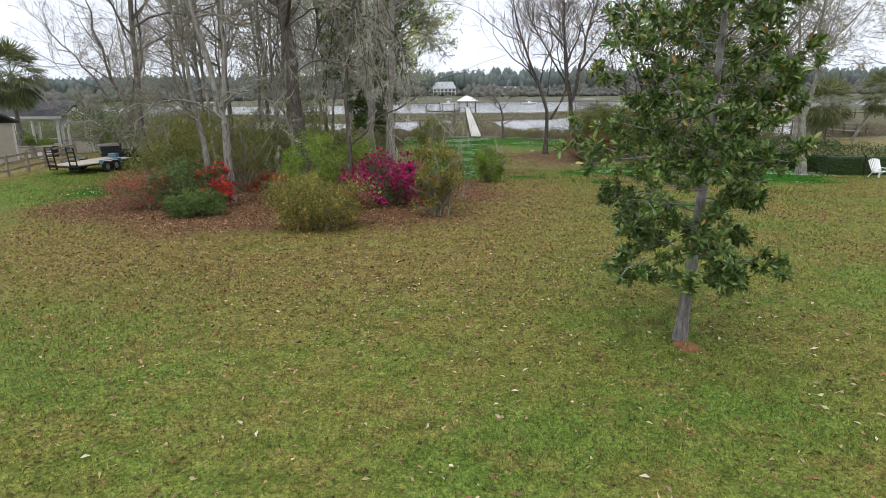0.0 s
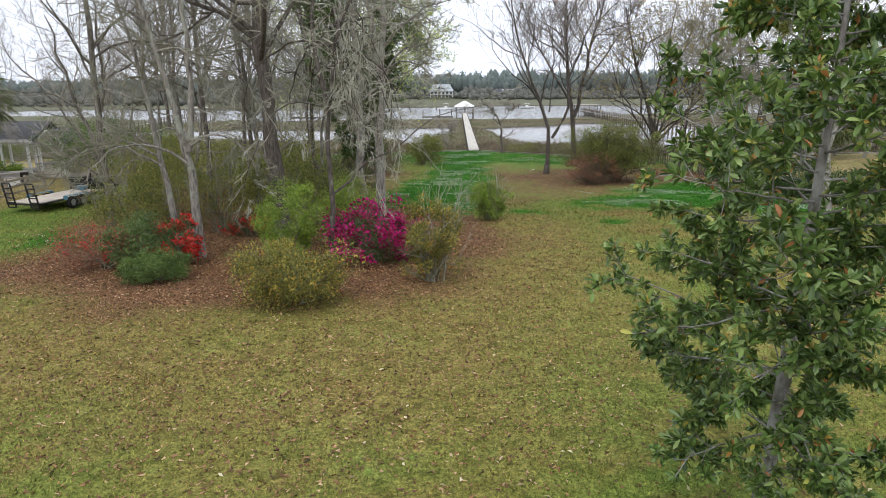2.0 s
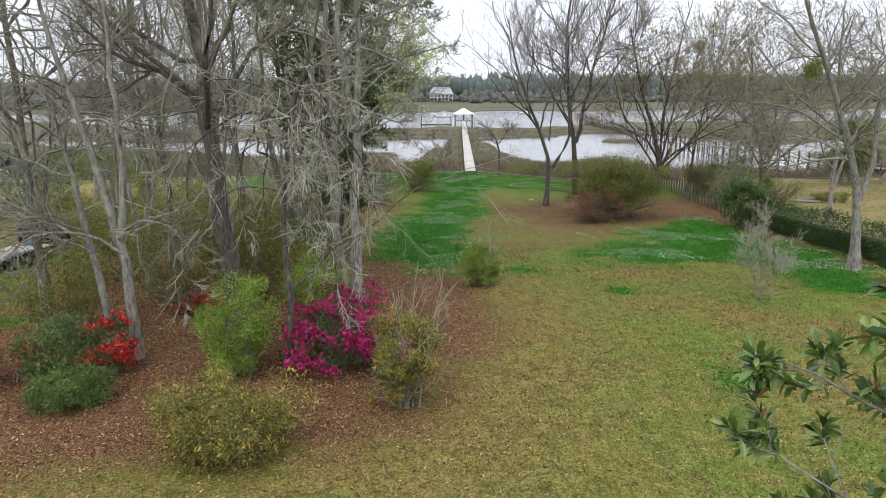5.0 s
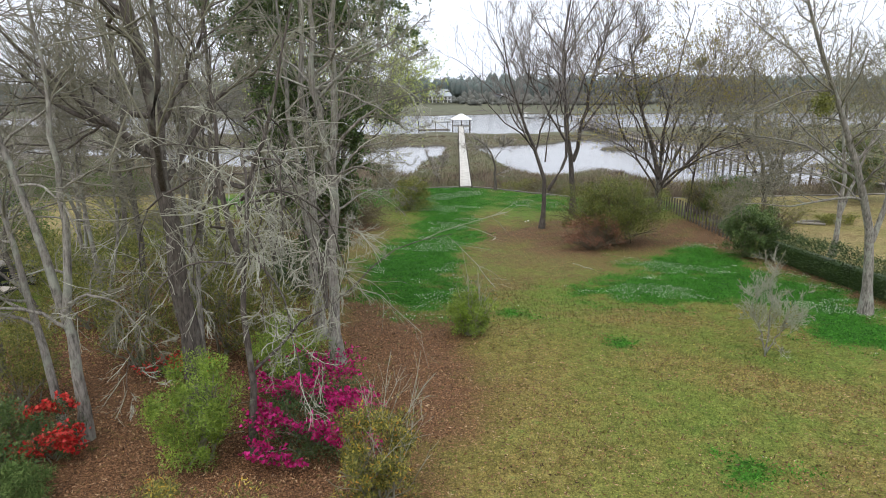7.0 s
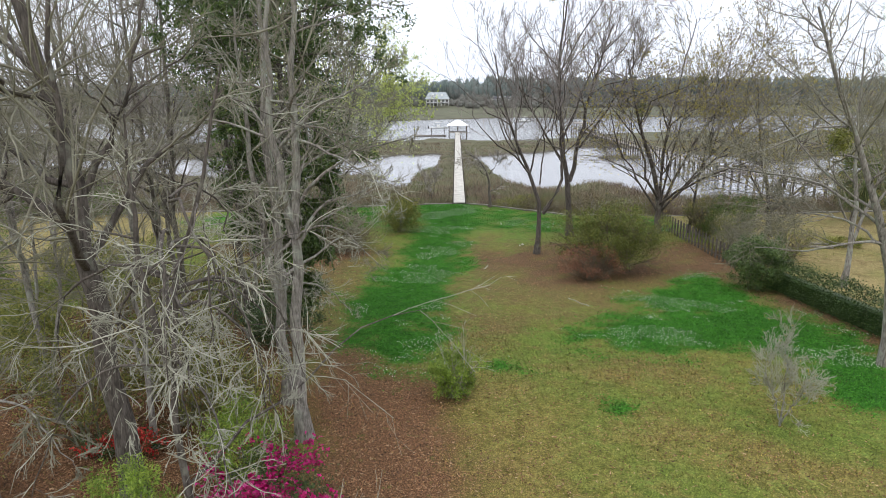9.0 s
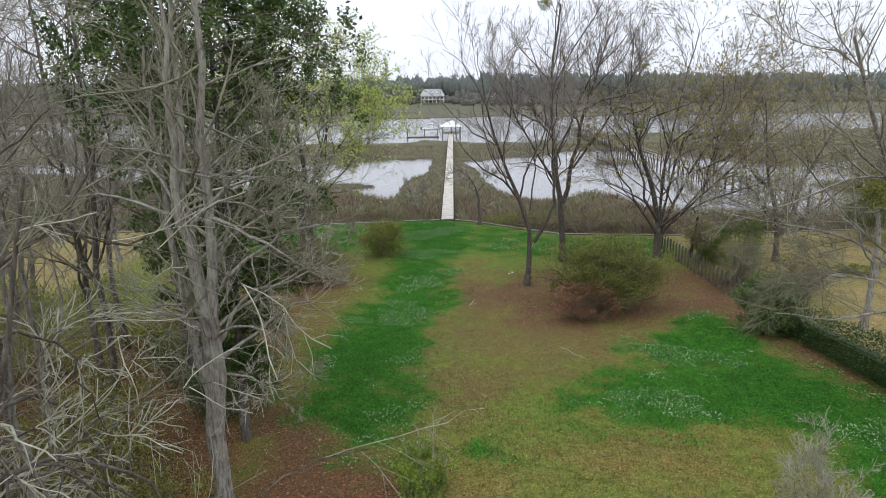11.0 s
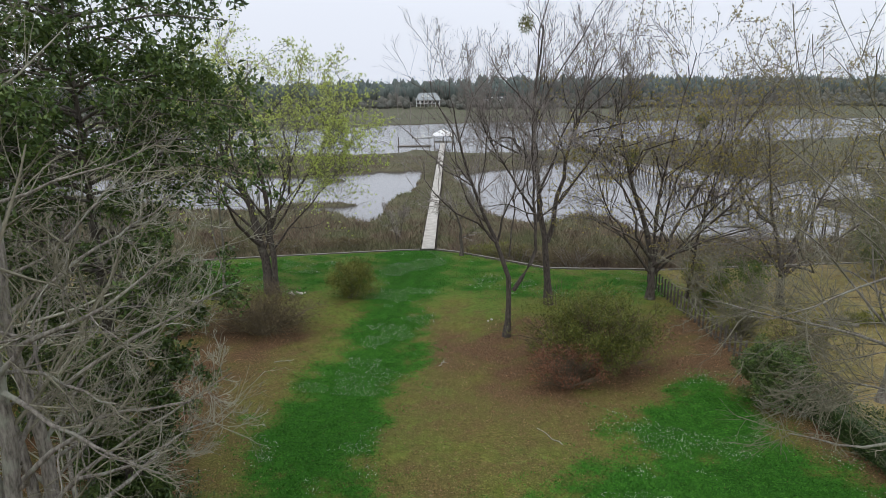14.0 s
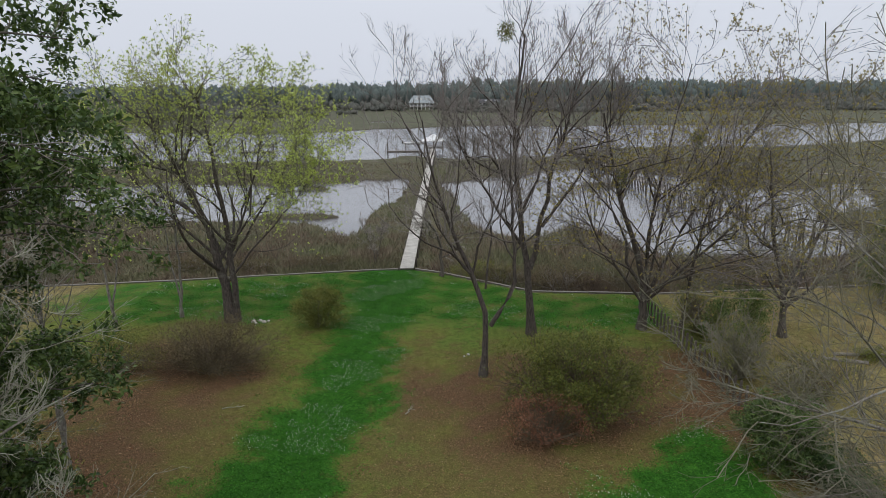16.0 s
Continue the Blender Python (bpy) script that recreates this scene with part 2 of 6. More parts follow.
def ramp(nt, fac, stops):
    r = nt.nodes.new("ShaderNodeValToRGB")
    el = r.color_ramp.elements
    while len(el) < len(stops):
        el.new(0.5)
    for e, (p, c) in zip(el, stops):
        e.position, e.color = p, (*c, 1)
    nt.links.new(fac, r.inputs["Fac"])
    return r.outputs["Color"]


def mix(nt, fac, a, b, blend="MIX"):
    n = nt.nodes.new("ShaderNodeMix")
    n.data_type, n.blend_type = "RGBA", blend
    for key, v in (("Factor", fac), ("A", a), ("B", b)):
        if isinstance(v, (int, float)):
            n.inputs[key].default_value = v
        elif isinstance(v, tuple):
            n.inputs[key].default_value = (*v, 1)
        else:
            nt.links.new(v, n.inputs[key])
    return n.outputs["Result"]


def math_node(nt, op, a, b=0.0, clamp=False):
    n = nt.nodes.new("ShaderNodeMath")
    n.operation, n.use_clamp = op, clamp
    for k, v in enumerate((a, b)):
        if isinstance(v, (int, float)):
            n.inputs[k].default_value = v
        else:
            nt.links.new(v, n.inputs[k])
    return n.outputs[0]


def bump(nt, bsdf, height, strength=0.4, dist=0.02):
    n = nnode(nt, "ShaderNodeBump", Strength=strength, Distance=dist)
    nt.links.new(height, n.inputs["Height"])
    nt.links.new(n.outputs["Normal"], bsdf.inputs["Normal"])


def position(nt):
    return nt.nodes.new("ShaderNodeNewGeometry").outputs["Position"]


def plain(name, col, col2=None, scale=3.0, rough=0.7, metal=0.0, bump_s=0.25, spec=0.3, stretch=None):
    """A surface of two near colours, worn at two scales."""
    m, nt, b = material(name, rough, metal, spec)
    tc = nt.nodes.new("ShaderNodeTexCoord").outputs["Object"]
    if stretch:
        mp = nt.nodes.new("ShaderNodeMapping")
        mp.inputs["Scale"].default_value = stretch
        nt.links.new(tc, mp.inputs["Vector"])
        tc = mp.outputs["Vector"]
    a = noise_tex(nt, scale, 6, tc)
    c = noise_tex(nt, scale * 9, 4, tc)
    col2 = col2 or tuple(v * 0.6 for v in col)
    big = ramp(nt, a.outputs["Fac"], [(0.32, col2), (0.62, col)])
    out = mix(nt, 0.35, big, ramp(nt, c.outputs["Fac"], [(0.3, tuple(v * 0.75 for v in col2)), (0.7, col)]))
    nt.links.new(out, b.inputs["Base Color"])
    bump(nt, b, c.outputs["Fac"], bump_s, 0.01)
    return m


def leaf_mat(name, stops, rough=0.45, through=0.25, spec=0.35):
    """Leaves whose colour varies from leaf to leaf."""
    m, nt, b = material(name, rough, 0, spec)
    g = nt.nodes.new("ShaderNodeNewGeometry")
    col = ramp(nt, g.outputs["Random Per Island"], stops)
    n = noise_tex(nt, 1.1, 3, g.outputs["Position"])
    col = mix(nt, 0.5, col, mix(nt, 1.0, col, ramp(nt, n.outputs["Fac"], [(0.3, (0.35, 0.35, 0.35)), (0.7, (1.5, 1.45, 1.35))]), "MULTIPLY"))
    nt.links.new(col, b.inputs["Base Color"])
    if through:
        t = nt.nodes.new("ShaderNodeBsdfTranslucent")
        nt.links.new(col, t.inputs["Color"])
        x = nt.nodes.new("ShaderNodeMixShader")
        x.inputs["Fac"].default_value = through
        nt.links.new(b.outputs["BSDF"], x.inputs[1])
        nt.links.new(t.outputs["BSDF"], x.inputs[2])
        nt.links.new(x.outputs["Shader"], nt.nodes["Material Output"].inputs["Surface"])
    return m


def bark_mat(name, dark, light, lichen=(0.32, 0.34, 0.27), amount=0.5):
    m, nt, b = material(name, 0.9, 0, 0.15)
    p = position(nt)
    mp = nt.nodes.new("ShaderNodeMapping")
    mp.inputs["Scale"].default_value = (6, 6, 1.2)
    nt.links.new(p, mp.inputs["Vector"])
    a = noise_tex(nt, 2.2, 8, mp.outputs["Vector"], 0.7)
    col = ramp(nt, a.outputs["Fac"], [(0.35, dark), (0.65, light)])
    c = noise_tex(nt, 1.6, 5, p)
    patch = ramp(nt, c.outputs["Fac"], [(0.62 - 0.2 * amount, (0, 0, 0)), (0.72 - 0.15 * amount, (1, 1, 1))])
    col = mix(nt, math_node(nt, "MULTIPLY", patch, 0.6), col, lichen)
    nt.links.new(col, b.inputs["Base Color"])
    bump(nt, b, a.outputs["Fac"], 0.7, 0.03)
    return m


def attr(nt, name):
    n = nt.nodes.new("ShaderNodeAttribute")
    n.attribute_name = name
    return n.outputs["Fac"]


def lawn_colour(nt, p):
    """The lawn's colour from its zones and noise at three sizes."""
    broad = noise_tex(nt, 0.35, 5, p, 0.65).outputs["Fac"]
    mid = noise_tex(nt, 2.3, 5, p, 0.7).outputs["Fac"]
    fine = noise_tex(nt, 24, 4, p, 0.75).outputs["Fac"]
    tan = ramp(nt, mid, [(0.3, (0.074, 0.088, 0.016)), (0.5, (0.124, 0.133, 0.029)), (0.72, (0.188, 0.184, 0.048))])
    green = ramp(nt, mid, [(0.3, (0.054, 0.102, 0.016)), (0.7, (0.126, 0.190, 0.035))])
    base = mix(nt, ramp(nt, broad, [(0.44, (0, 0, 0)), (0.7, (0.8, 0.8, 0.8))]), tan, green)
    base = mix(nt, math_node(nt, "MULTIPLY", attr(nt, "lush"), 0.85), base, green)
    def patchy(name, k):
        """A zone's share, broken up along its edge."""
        soft_edge = math_node(nt, "ADD", math_node(nt, "SUBTRACT", attr(nt, name), 0.5), math_node(nt, "MULTIPLY", math_node(nt, "SUBTRACT", mid, 0.5), k))
        return math_node(nt, "ADD", math_node(nt, "MULTIPLY", soft_edge, 1.7), 0.5, True)

    dry = ramp(nt, mid, [(0.3, (0.19, 0.150, 0.068)), (0.7, (0.33, 0.255, 0.122))])
    base = mix(nt, math_node(nt, "MULTIPLY", attr(nt, "dry"), 0.92), base, dry)
    litter = ramp(nt, fine, [(0.28, (0.032, 0.015, 0.008)), (0.5, (0.122, 0.064, 0.032)), (0.74, (0.30, 0.18, 0.104))])
    old = ramp(nt, fine, [(0.28, (0.026, 0.014, 0.008)), (0.5, (0.098, 0.060, 0.030)), (0.74, (0.29, 0.185, 0.112))])
    sep_y = nt.nodes.new("ShaderNodeSeparateXYZ")
    nt.links.new(p, sep_y.inputs[0])
    age = math_node(nt, "MULTIPLY", math_node(nt, "SUBTRACT", sep_y.outputs["Y"], 38.0), 0.08, True)
    litter = mix(nt, age, litter, old)
    brown = ramp(nt, mid, [(0.3, (0.104, 0.082, 0.024)), (0.5, (0.172, 0.132, 0.043)), (0.72, (0.25, 0.196, 0.072))])
    brown = mix(nt, math_node(nt, "MULTIPLY", age, 0.8), brown, old)
    worn = noise_tex(nt, 0.75, 4, p, 0.75).outputs["Fac"]
    base = mix(nt, ramp(nt, worn, [(0.48, (0, 0, 0)), (0.64, (0.55, 0.55, 0.55))]), base, brown)
    base = mix(nt, math_node(nt, "MULTIPLY", attr(nt, "sere"), 0.85), base, brown)
    base = mix(nt, patchy("litter", 1.0), base, litter)
    clover = ramp(nt, mid, [(0.3, (0.015, 0.078, 0.009)), (0.7, (0.050, 0.160, 0.018))])
    base = mix(nt, math_node(nt, "MULTIPLY", attr(nt, "clover"), 0.35), base, green)
    base = mix(nt, patchy("clover", 2.3), base, clover)
    clump = noise_tex(nt, 11.0, 3, p, 0.7).outputs["Fac"]
    base = mix(nt, 1.0, base, ramp(nt, clump, [(0.32, (0.60, 0.62, 0.6)), (0.5, (1.0, 1.0, 1.0)), (0.68, (1.5, 1.45, 1.4))]), "MULTIPLY")
    return mix(nt, 0.8, base, mix(nt, 1.0, base, ramp(nt, fine, [(0.3, (0.22, 0.23, 0.2)), (0.5, (0.95, 0.95, 0.95)), (0.72, (2.0, 1.9, 1.75))]), "MULTIPLY")), fine


def ground_material():
    m, nt, b = material("ground_lawn_and_marsh", 0.95, 0, 0.1)
    p = position(nt)
    lawn, fine = lawn_colour(nt, p)
    mn = noise_tex(nt, 0.22, 6, p, 0.7).outputs["Fac"]
    mf = noise_tex(nt, 3.2, 5, p, 0.8).outputs["Fac"]
    grass = ramp(nt, mn, [(0.3, (0.068, 0.062, 0.036)), (0.5, (0.102, 0.096, 0.056)), (0.7, (0.14, 0.126, 0.078))])
    grass = mix(nt, 0.6, grass, mix(nt, 1.0, grass, ramp(nt, mf, [(0.3, (0.5, 0.5, 0.5)), (0.7, (1.5, 1.5, 1.5))]), "MULTIPLY"))
    mud = ramp(nt, mf, [(0.3, (0.05, 0.042, 0.032)), (0.7, (0.11, 0.095, 0.075))])
    sep = nt.nodes.new("ShaderNodeSeparateXYZ")
    nt.links.new(p, sep.inputs[0])
    low = math_node(nt, "MULTIPLY", math_node(nt, "SUBTRACT", -3.25, sep.outputs["Z"]), 4.0, True)
    # distance haze painted in: grass beyond y 175 turns paler and bluer
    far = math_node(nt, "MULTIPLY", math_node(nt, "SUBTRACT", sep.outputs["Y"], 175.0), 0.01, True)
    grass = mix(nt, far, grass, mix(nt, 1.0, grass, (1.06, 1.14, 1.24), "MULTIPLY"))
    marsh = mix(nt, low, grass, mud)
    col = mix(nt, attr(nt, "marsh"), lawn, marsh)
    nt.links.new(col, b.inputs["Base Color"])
    bump(nt, b, fine, 0.5, 0.03)
    return m


MAT_GROUND = ground_material()


def blade_material():
    m, nt, b = material("lawn_grass_blades", 0.7, 0, 0.2)
    col, _ = lawn_colour(nt, position(nt))
    g = nt.nodes.new("ShaderNodeNewGeometry")
    col = mix(nt, 1.0, col, ramp(nt, g.outputs["Random Per Island"], [(0.0, (0.55, 0.55, 0.45)), (0.5, (1.2, 1.2, 1.1)), (1.0, (2.3, 2.1, 1.9))]), "MULTIPLY")
    nt.links.new(col, b.inputs["Base Color"])
    return m


def water_material():
    m, nt, b = material("creek_water", 0.12, 0, 0.5)
    p = position(nt)
    n = noise_tex(nt, 0.05, 4, p)
    nt.links.new(ramp(nt, n.outputs["Fac"], [(0.3, (0.150, 0.148, 0.145)), (0.7, (0.20, 0.198, 0.20))]), b.inputs["Base Color"])
    mp = nt.nodes.new("ShaderNodeMapping")
    mp.inputs["Scale"].default_value = (1, 2.2, 1)
    nt.links.new(p, mp.inputs["Vector"])
    w = noise_tex(nt, 1.4, 4, mp.outputs["Vector"])
    bump(nt, b, w.outputs["Fac"], 0.30, 0.08)
    return m


MAT_BLADE = blade_material()
MAT_WATER = water_material()
MAT_BARK_GREY = bark_mat("bark_pale_grey", (0.085, 0.076, 0.064), (0.33, 0.302, 0.262))
MAT_BARK_DARK = bark_mat("bark_dark_brown", (0.062, 0.054, 0.046), (0.180, 0.158, 0.135), amount=0.3)
MAT_BARK_DEEP = bark_mat("bark_deep_brown", (0.036, 0.030, 0.026), (0.135, 0.115, 0.099), (0.20, 0.20, 0.16), 0.15)
MAT_BARK_BROWN = bark_mat("bark_grey_brown", (0.044, 0.037, 0.031), (0.145, 0.124, 0.106), (0.24, 0.24, 0.19), 0.25)
MAT_BARK_MAG = bark_mat("bark_magnolia", (0.10, 0.09, 0.08), (0.27, 0.25, 0.23), (0.42, 0.42, 0.40), 0.6)
MAT_TWIG = plain("twigs_grey_brown", (0.270, 0.255, 0.188), (0.130, 0.120, 0.082), 1.5, 0.9)
MAT_TWIG_DARK = plain("twigs_dark", (0.40, 0.36, 0.32), (0.225, 0.198, 0.174), 1.5, 0.9)
MAT_TWIG_SHORE = plain("twigs_violet_brown", (0.30, 0.265, 0.24), (0.150, 0.130, 0.118), 1.5, 0.9)
MAT_TWIG_PALE = plain("twigs_pale", (0.42, 0.41, 0.325), (0.21, 0.204, 0.152), 1.5, 0.9)
MAT_LEAF_MAG = leaf_mat("magnolia_leaves", [(0.0, (0.040, 0.078, 0.018)), (0.35, (0.095, 0.165, 0.038)), (0.7, (0.180, 0.275, 0.072)), (0.940, (0.30, 0.37, 0.13)), (0.972, (0.44, 0.40, 0.06)), (0.990, (0.40, 0.17, 0.06))], 0.34, 0.26, 0.5)
MAT_LEAF_EVER = leaf_mat("evergreen_leaves", [(0.0, (0.040, 0.076, 0.021)), (0.5, (0.084, 0.140, 0.036)), (1.0, (0.165, 0.230, 0.066))], 0.4, 0.2)
MAT_LEAF_SPRING = leaf_mat("spring_leaves", [(0.0, (0.42, 0.50, 0.11)), (0.5, (0.58, 0.67, 0.17)), (1.0, (0.74, 0.80, 0.32))], 0.6, 0.45)
MAT_LEAF_MOUND = leaf_mat("dark_olive_leaves", [(0.0, (0.072, 0.094, 0.018)), (0.5, (0.140, 0.168, 0.032)), (1.0, (0.25, 0.255, 0.06))], 0.55, 0.3)
MAT_LEAF_OLIVE = leaf_mat("olive_leaves", [(0.0, (0.090, 0.108, 0.024)), (0.5, (0.175, 0.195, 0.042)), (1.0, (0.31, 0.30, 0.075))], 0.55, 0.35)
MAT_LEAF_YELLOW = leaf_mat("yellow_green_leaves", [(0.0, (0.078, 0.088, 0.020)), (0.45, (0.17, 0.175, 0.042)), (0.80, (0.31, 0.28, 0.068)), (0.93, (0.50, 0.40, 0.06)), (1.0, (0.52, 0.22, 0.04))], 0.55, 0.3)
MAT_LEAF_FRESH = leaf_mat("fresh_green_leaves", [(0.0, (0.11, 0.18, 0.024)), (0.5, (0.20, 0.30, 0.042)), (1.0, (0.32, 0.41, 0.07))], 0.55, 0.3)
MAT_LEAF_DARK = leaf_mat("dark_green_leaves", [(0.0, (0.024, 0.050, 0.014)), (0.5, (0.050, 0.092, 0.024)), (1.0, (0.105, 0.150, 0.045))], 0.45, 0.2)
MAT_LEAF_JUNIPER = leaf_mat("juniper_sprays", [(0.0, (0.052, 0.094, 0.024)), (0.5, (0.105, 0.162, 0.044)), (1.0, (0.19, 0.25, 0.082))], 0.75, 0.2, 0.15)
MAT_LEAF_RUST = leaf_mat("rusty_leaves", [(0.0, (0.14, 0.062, 0.034)), (0.5, (0.25, 0.115, 0.064)), (1.0, (0.40, 0.20, 0.13))], 0.6, 0.3)
MAT_BLOOM_MAGENTA = leaf_mat("magenta_blossoms", [(0.0, (0.26, 0.004, 0.070)), (0.5, (0.50, 0.008, 0.15)), (1.0, (0.70, 0.04, 0.29))], 0.6, 0.35)
MAT_BLOOM_RED = leaf_mat("red_blossoms", [(0.0, (0.34, 0.016, 0.018)), (0.5, (0.62, 0.044, 0.038)), (1.0, (0.80, 0.13, 0.10))], 0.6, 0.35)
MAT_BLOOM_WHITE = leaf_mat("white_clover_heads", [(0.0, (0.42, 0.46, 0.36)), (1.0, (0.72, 0.74, 0.66))], 0.7, 0.2)
MAT_CLOVER = leaf_mat("clover_leaves", [(0.0, (0.022, 0.098, 0.010)), (0.5, (0.052, 0.188, 0.021)), (1.0, (0.105, 0.29, 0.040))], 0.75, 0.25, 0.08)
MAT_FALLEN = leaf_mat("fallen_leaves", [(0.0, (0.040, 0.021, 0.011)), (0.4, (0.165, 0.078, 0.035)), (0.8, (0.29, 0.155, 0.078)), (1.0, (0.46, 0.33, 0.20))], 0.7, 0.05)
MAT_PALE_LEAF = leaf_mat("pale_dry_leaves", [(0.0, (0.12, 0.08, 0.04)), (0.4, (0.34, 0.27, 0.15)), (1.0, (0.60, 0.54, 0.38))], 0.6, 0.05)


def reed_material():
    m, nt, b = material("marsh_reeds", 0.9, 0, 0.1)
    g = nt.nodes.new("ShaderNodeNewGeometry")
    patch = noise_tex(nt, 0.16, 3, g.outputs["Position"], 0.55).outputs["Fac"]
    col = ramp(nt, patch, [(0.34, (0.128, 0.096, 0.076)), (0.46, (0.195, 0.154, 0.114)), (0.54, (0.176, 0.164, 0.104)), (0.66, (0.148, 0.162, 0.086))])
    col = mix(nt, 1.0, col, ramp(nt, g.outputs["Random Per Island"], [(0.0, (0.72, 0.72, 0.72)), (1.0, (1.4, 1.38, 1.3))]), "MULTIPLY")
    nt.links.new(col, b.inputs["Base Color"])
    return m


MAT_REED = reed_material()
MAT_BUD = leaf_mat("ochre_buds", [(0.0, (0.24, 0.215, 0.055)), (0.5, (0.37, 0.32, 0.085)), (1.0, (0.52, 0.43, 0.14))], 0.7, 0.4)
MAT_TWIG_BROWN = plain("twigs_brown", (0.185, 0.150, 0.100), (0.092, 0.073, 0.048), 1.5, 0.9)
MAT_LEAF_REED = leaf_mat("brown_marsh_leaves", [(0.0, (0.095, 0.072, 0.042)), (0.5, (0.150, 0.120, 0.066)), (1.0, (0.21, 0.18, 0.092))], 0.8, 0.25)
MAT_PALM = leaf_mat("palm_fronds", [(0.0, (0.065, 0.090, 0.026)), (0.6, (0.135, 0.170, 0.055)), (1.0, (0.23, 0.22, 0.090))], 0.5, 0.2)


def hazed_foliage(name, a, b):
    """Foliage far off: its mean colour only, paled and blued to paint in haze."""
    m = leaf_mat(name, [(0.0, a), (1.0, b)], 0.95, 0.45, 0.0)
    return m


MAT_PINE = hazed_foliage("hazed_pine_crowns", (0.180, 0.222, 0.214), (0.225, 0.265, 0.246))
MAT_HARDWOOD = hazed_foliage("hazed_hardwood_crowns", (0.185, 0.196, 0.178), (0.235, 0.236, 0.208))
MAT_WOOD_GREY = plain("weathered_grey_wood", (0.33, 0.30, 0.265), (0.18, 0.16, 0.14), 2.0, 0.85, stretch=(1, 6, 6))
MAT_FENCE = plain("weathered_tan_wood", (0.36, 0.305, 0.23), (0.19, 0.155, 0.115), 2.0, 0.85)
MAT_DECK = plain("bleached_deck_boards", (0.60, 0.57, 0.51), (0.30, 0.275, 0.235), 0.9, 0.85)
MAT_PILE = plain("dark_wet_pilings", (0.14, 0.12, 0.10), (0.07, 0.06, 0.05), 2.0, 0.85)
MAT_WHITE = plain("white_paint", (0.80, 0.80, 0.78), (0.68, 0.68, 0.66), 1.2, 0.6)
MAT_ROOF_PALE = plain("pale_metal_roof", (0.36, 0.39, 0.39), (0.25, 0.275, 0.275), 0.4, 0.45, 0.3)
MAT_ROOF_DARK = plain("dark_shingle_roof", (0.085, 0.085, 0.09), (0.05, 0.05, 0.053), 1.5, 0.9)
MAT_SIDING = plain("cream_siding", (0.58, 0.53, 0.43), (0.48, 0.43, 0.35), 0.8, 0.75)
MAT_BLACK = plain("black_painted_steel", (0.022, 0.022, 0.023), (0.012, 0.012, 0.012), 4, 0.5)
MAT_STEEL = plain("galvanised_steel", (0.45, 0.46, 0.47), (0.30, 0.30, 0.31), 5, 0.45, 0.7)
MAT_RUBBER = plain("tyre_rubber", (0.025, 0.025, 0.025), (0.014, 0.014, 0.014), 6, 0.9)
MAT_BLUE = plain("blue_painted_steel", (0.10, 0.21, 0.27), (0.05, 0.12, 0.16), 4, 0.5)
MAT_PLANK = plain("trailer_planks", (0.52, 0.46, 0.38), (0.34, 0.29, 0.235), 2.0, 0.85)
MAT_GLASS_DARK = plain("dark_window_glass", (0.03, 0.035, 0.04), (0.02, 0.022, 0.025), 1, 0.08, spec=0.6, bump_s=0.0)
MAT_DIRT = plain("bare_orange_soil", (0.30, 0.13, 0.06), (0.17, 0.075, 0.035), 6, 0.95)

# ---- ground, water and marsh ----
def axis(*spans):
    """Grid lines from spans of start, end, step."""
    return np.unique(np.concatenate([np.arange(a, b, s) for a, b, s in spans] + [[spans[-1][1]]]).round(3))


def make_ground():
    xs = axis((-2500, -400, 150), (-400, -130, 18), (-130, -60, 3.5), (-60, -32, 1.6), (-32, 32, 0.65), (32, 60, 1.2), (60, 140, 3), (140, 400, 18), (400, 2500, 150))
    ys = axis((-400, -40, 40), (-40, 4, 3), (4, 82, 0.65), (82, 94, 0.35), (94, 170, 1.2), (170, 400, 2.5), (400, 700, 10), (700, 3000, 150))
    gx, gy = np.meshgrid(xs, ys)
    gz = terrain(gx, gy)
    n = len(xs)
    idx = np.arange(len(ys) * n).reshape(len(ys), n)
    faces = np.stack([idx[:-1, :-1], idx[:-1, 1:], idx[1:, 1:], idx[1:, :-1]], -1).reshape(-1, 4)
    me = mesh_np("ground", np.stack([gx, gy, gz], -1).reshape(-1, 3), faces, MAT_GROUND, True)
    litter, clover, lush, dry, sere = zones(gx, gy)
    marsh = (gy > shore_line(gx) + 0.1).astype(float)
    for key, v in (("litter", litter), ("clover", clover), ("lush", lush), ("dry", dry), ("sere", sere), ("marsh", marsh)):
        float_attr(me, key, v)
    return tagged(new("ground", me), "patchy tan and green lawn sloping down to brown tidal marsh", "ground", kind="structure")


make_ground()
water_bm = bmesh.new()
bmesh.ops.create_grid(water_bm, x_segments=1, y_segments=1, size=1, matrix=Matrix.Translation((0, 800, WATER_Z)) @ Matrix.Diagonal((2000, 700, 1, 1)))
water_me = bpy.data.meshes.new("water")
water_bm.to_mesh(water_me)
water_bm.free()
water_me.materials.append(MAT_WATER)
tagged(new("water", water_me), "pale grey tidal creek water reflecting the overcast sky", "water", kind="structure")


# ---- growing things ----
def unit(v):
    return v / np.maximum(np.linalg.norm(v, axis=-1, keepdims=True), 1e-9)


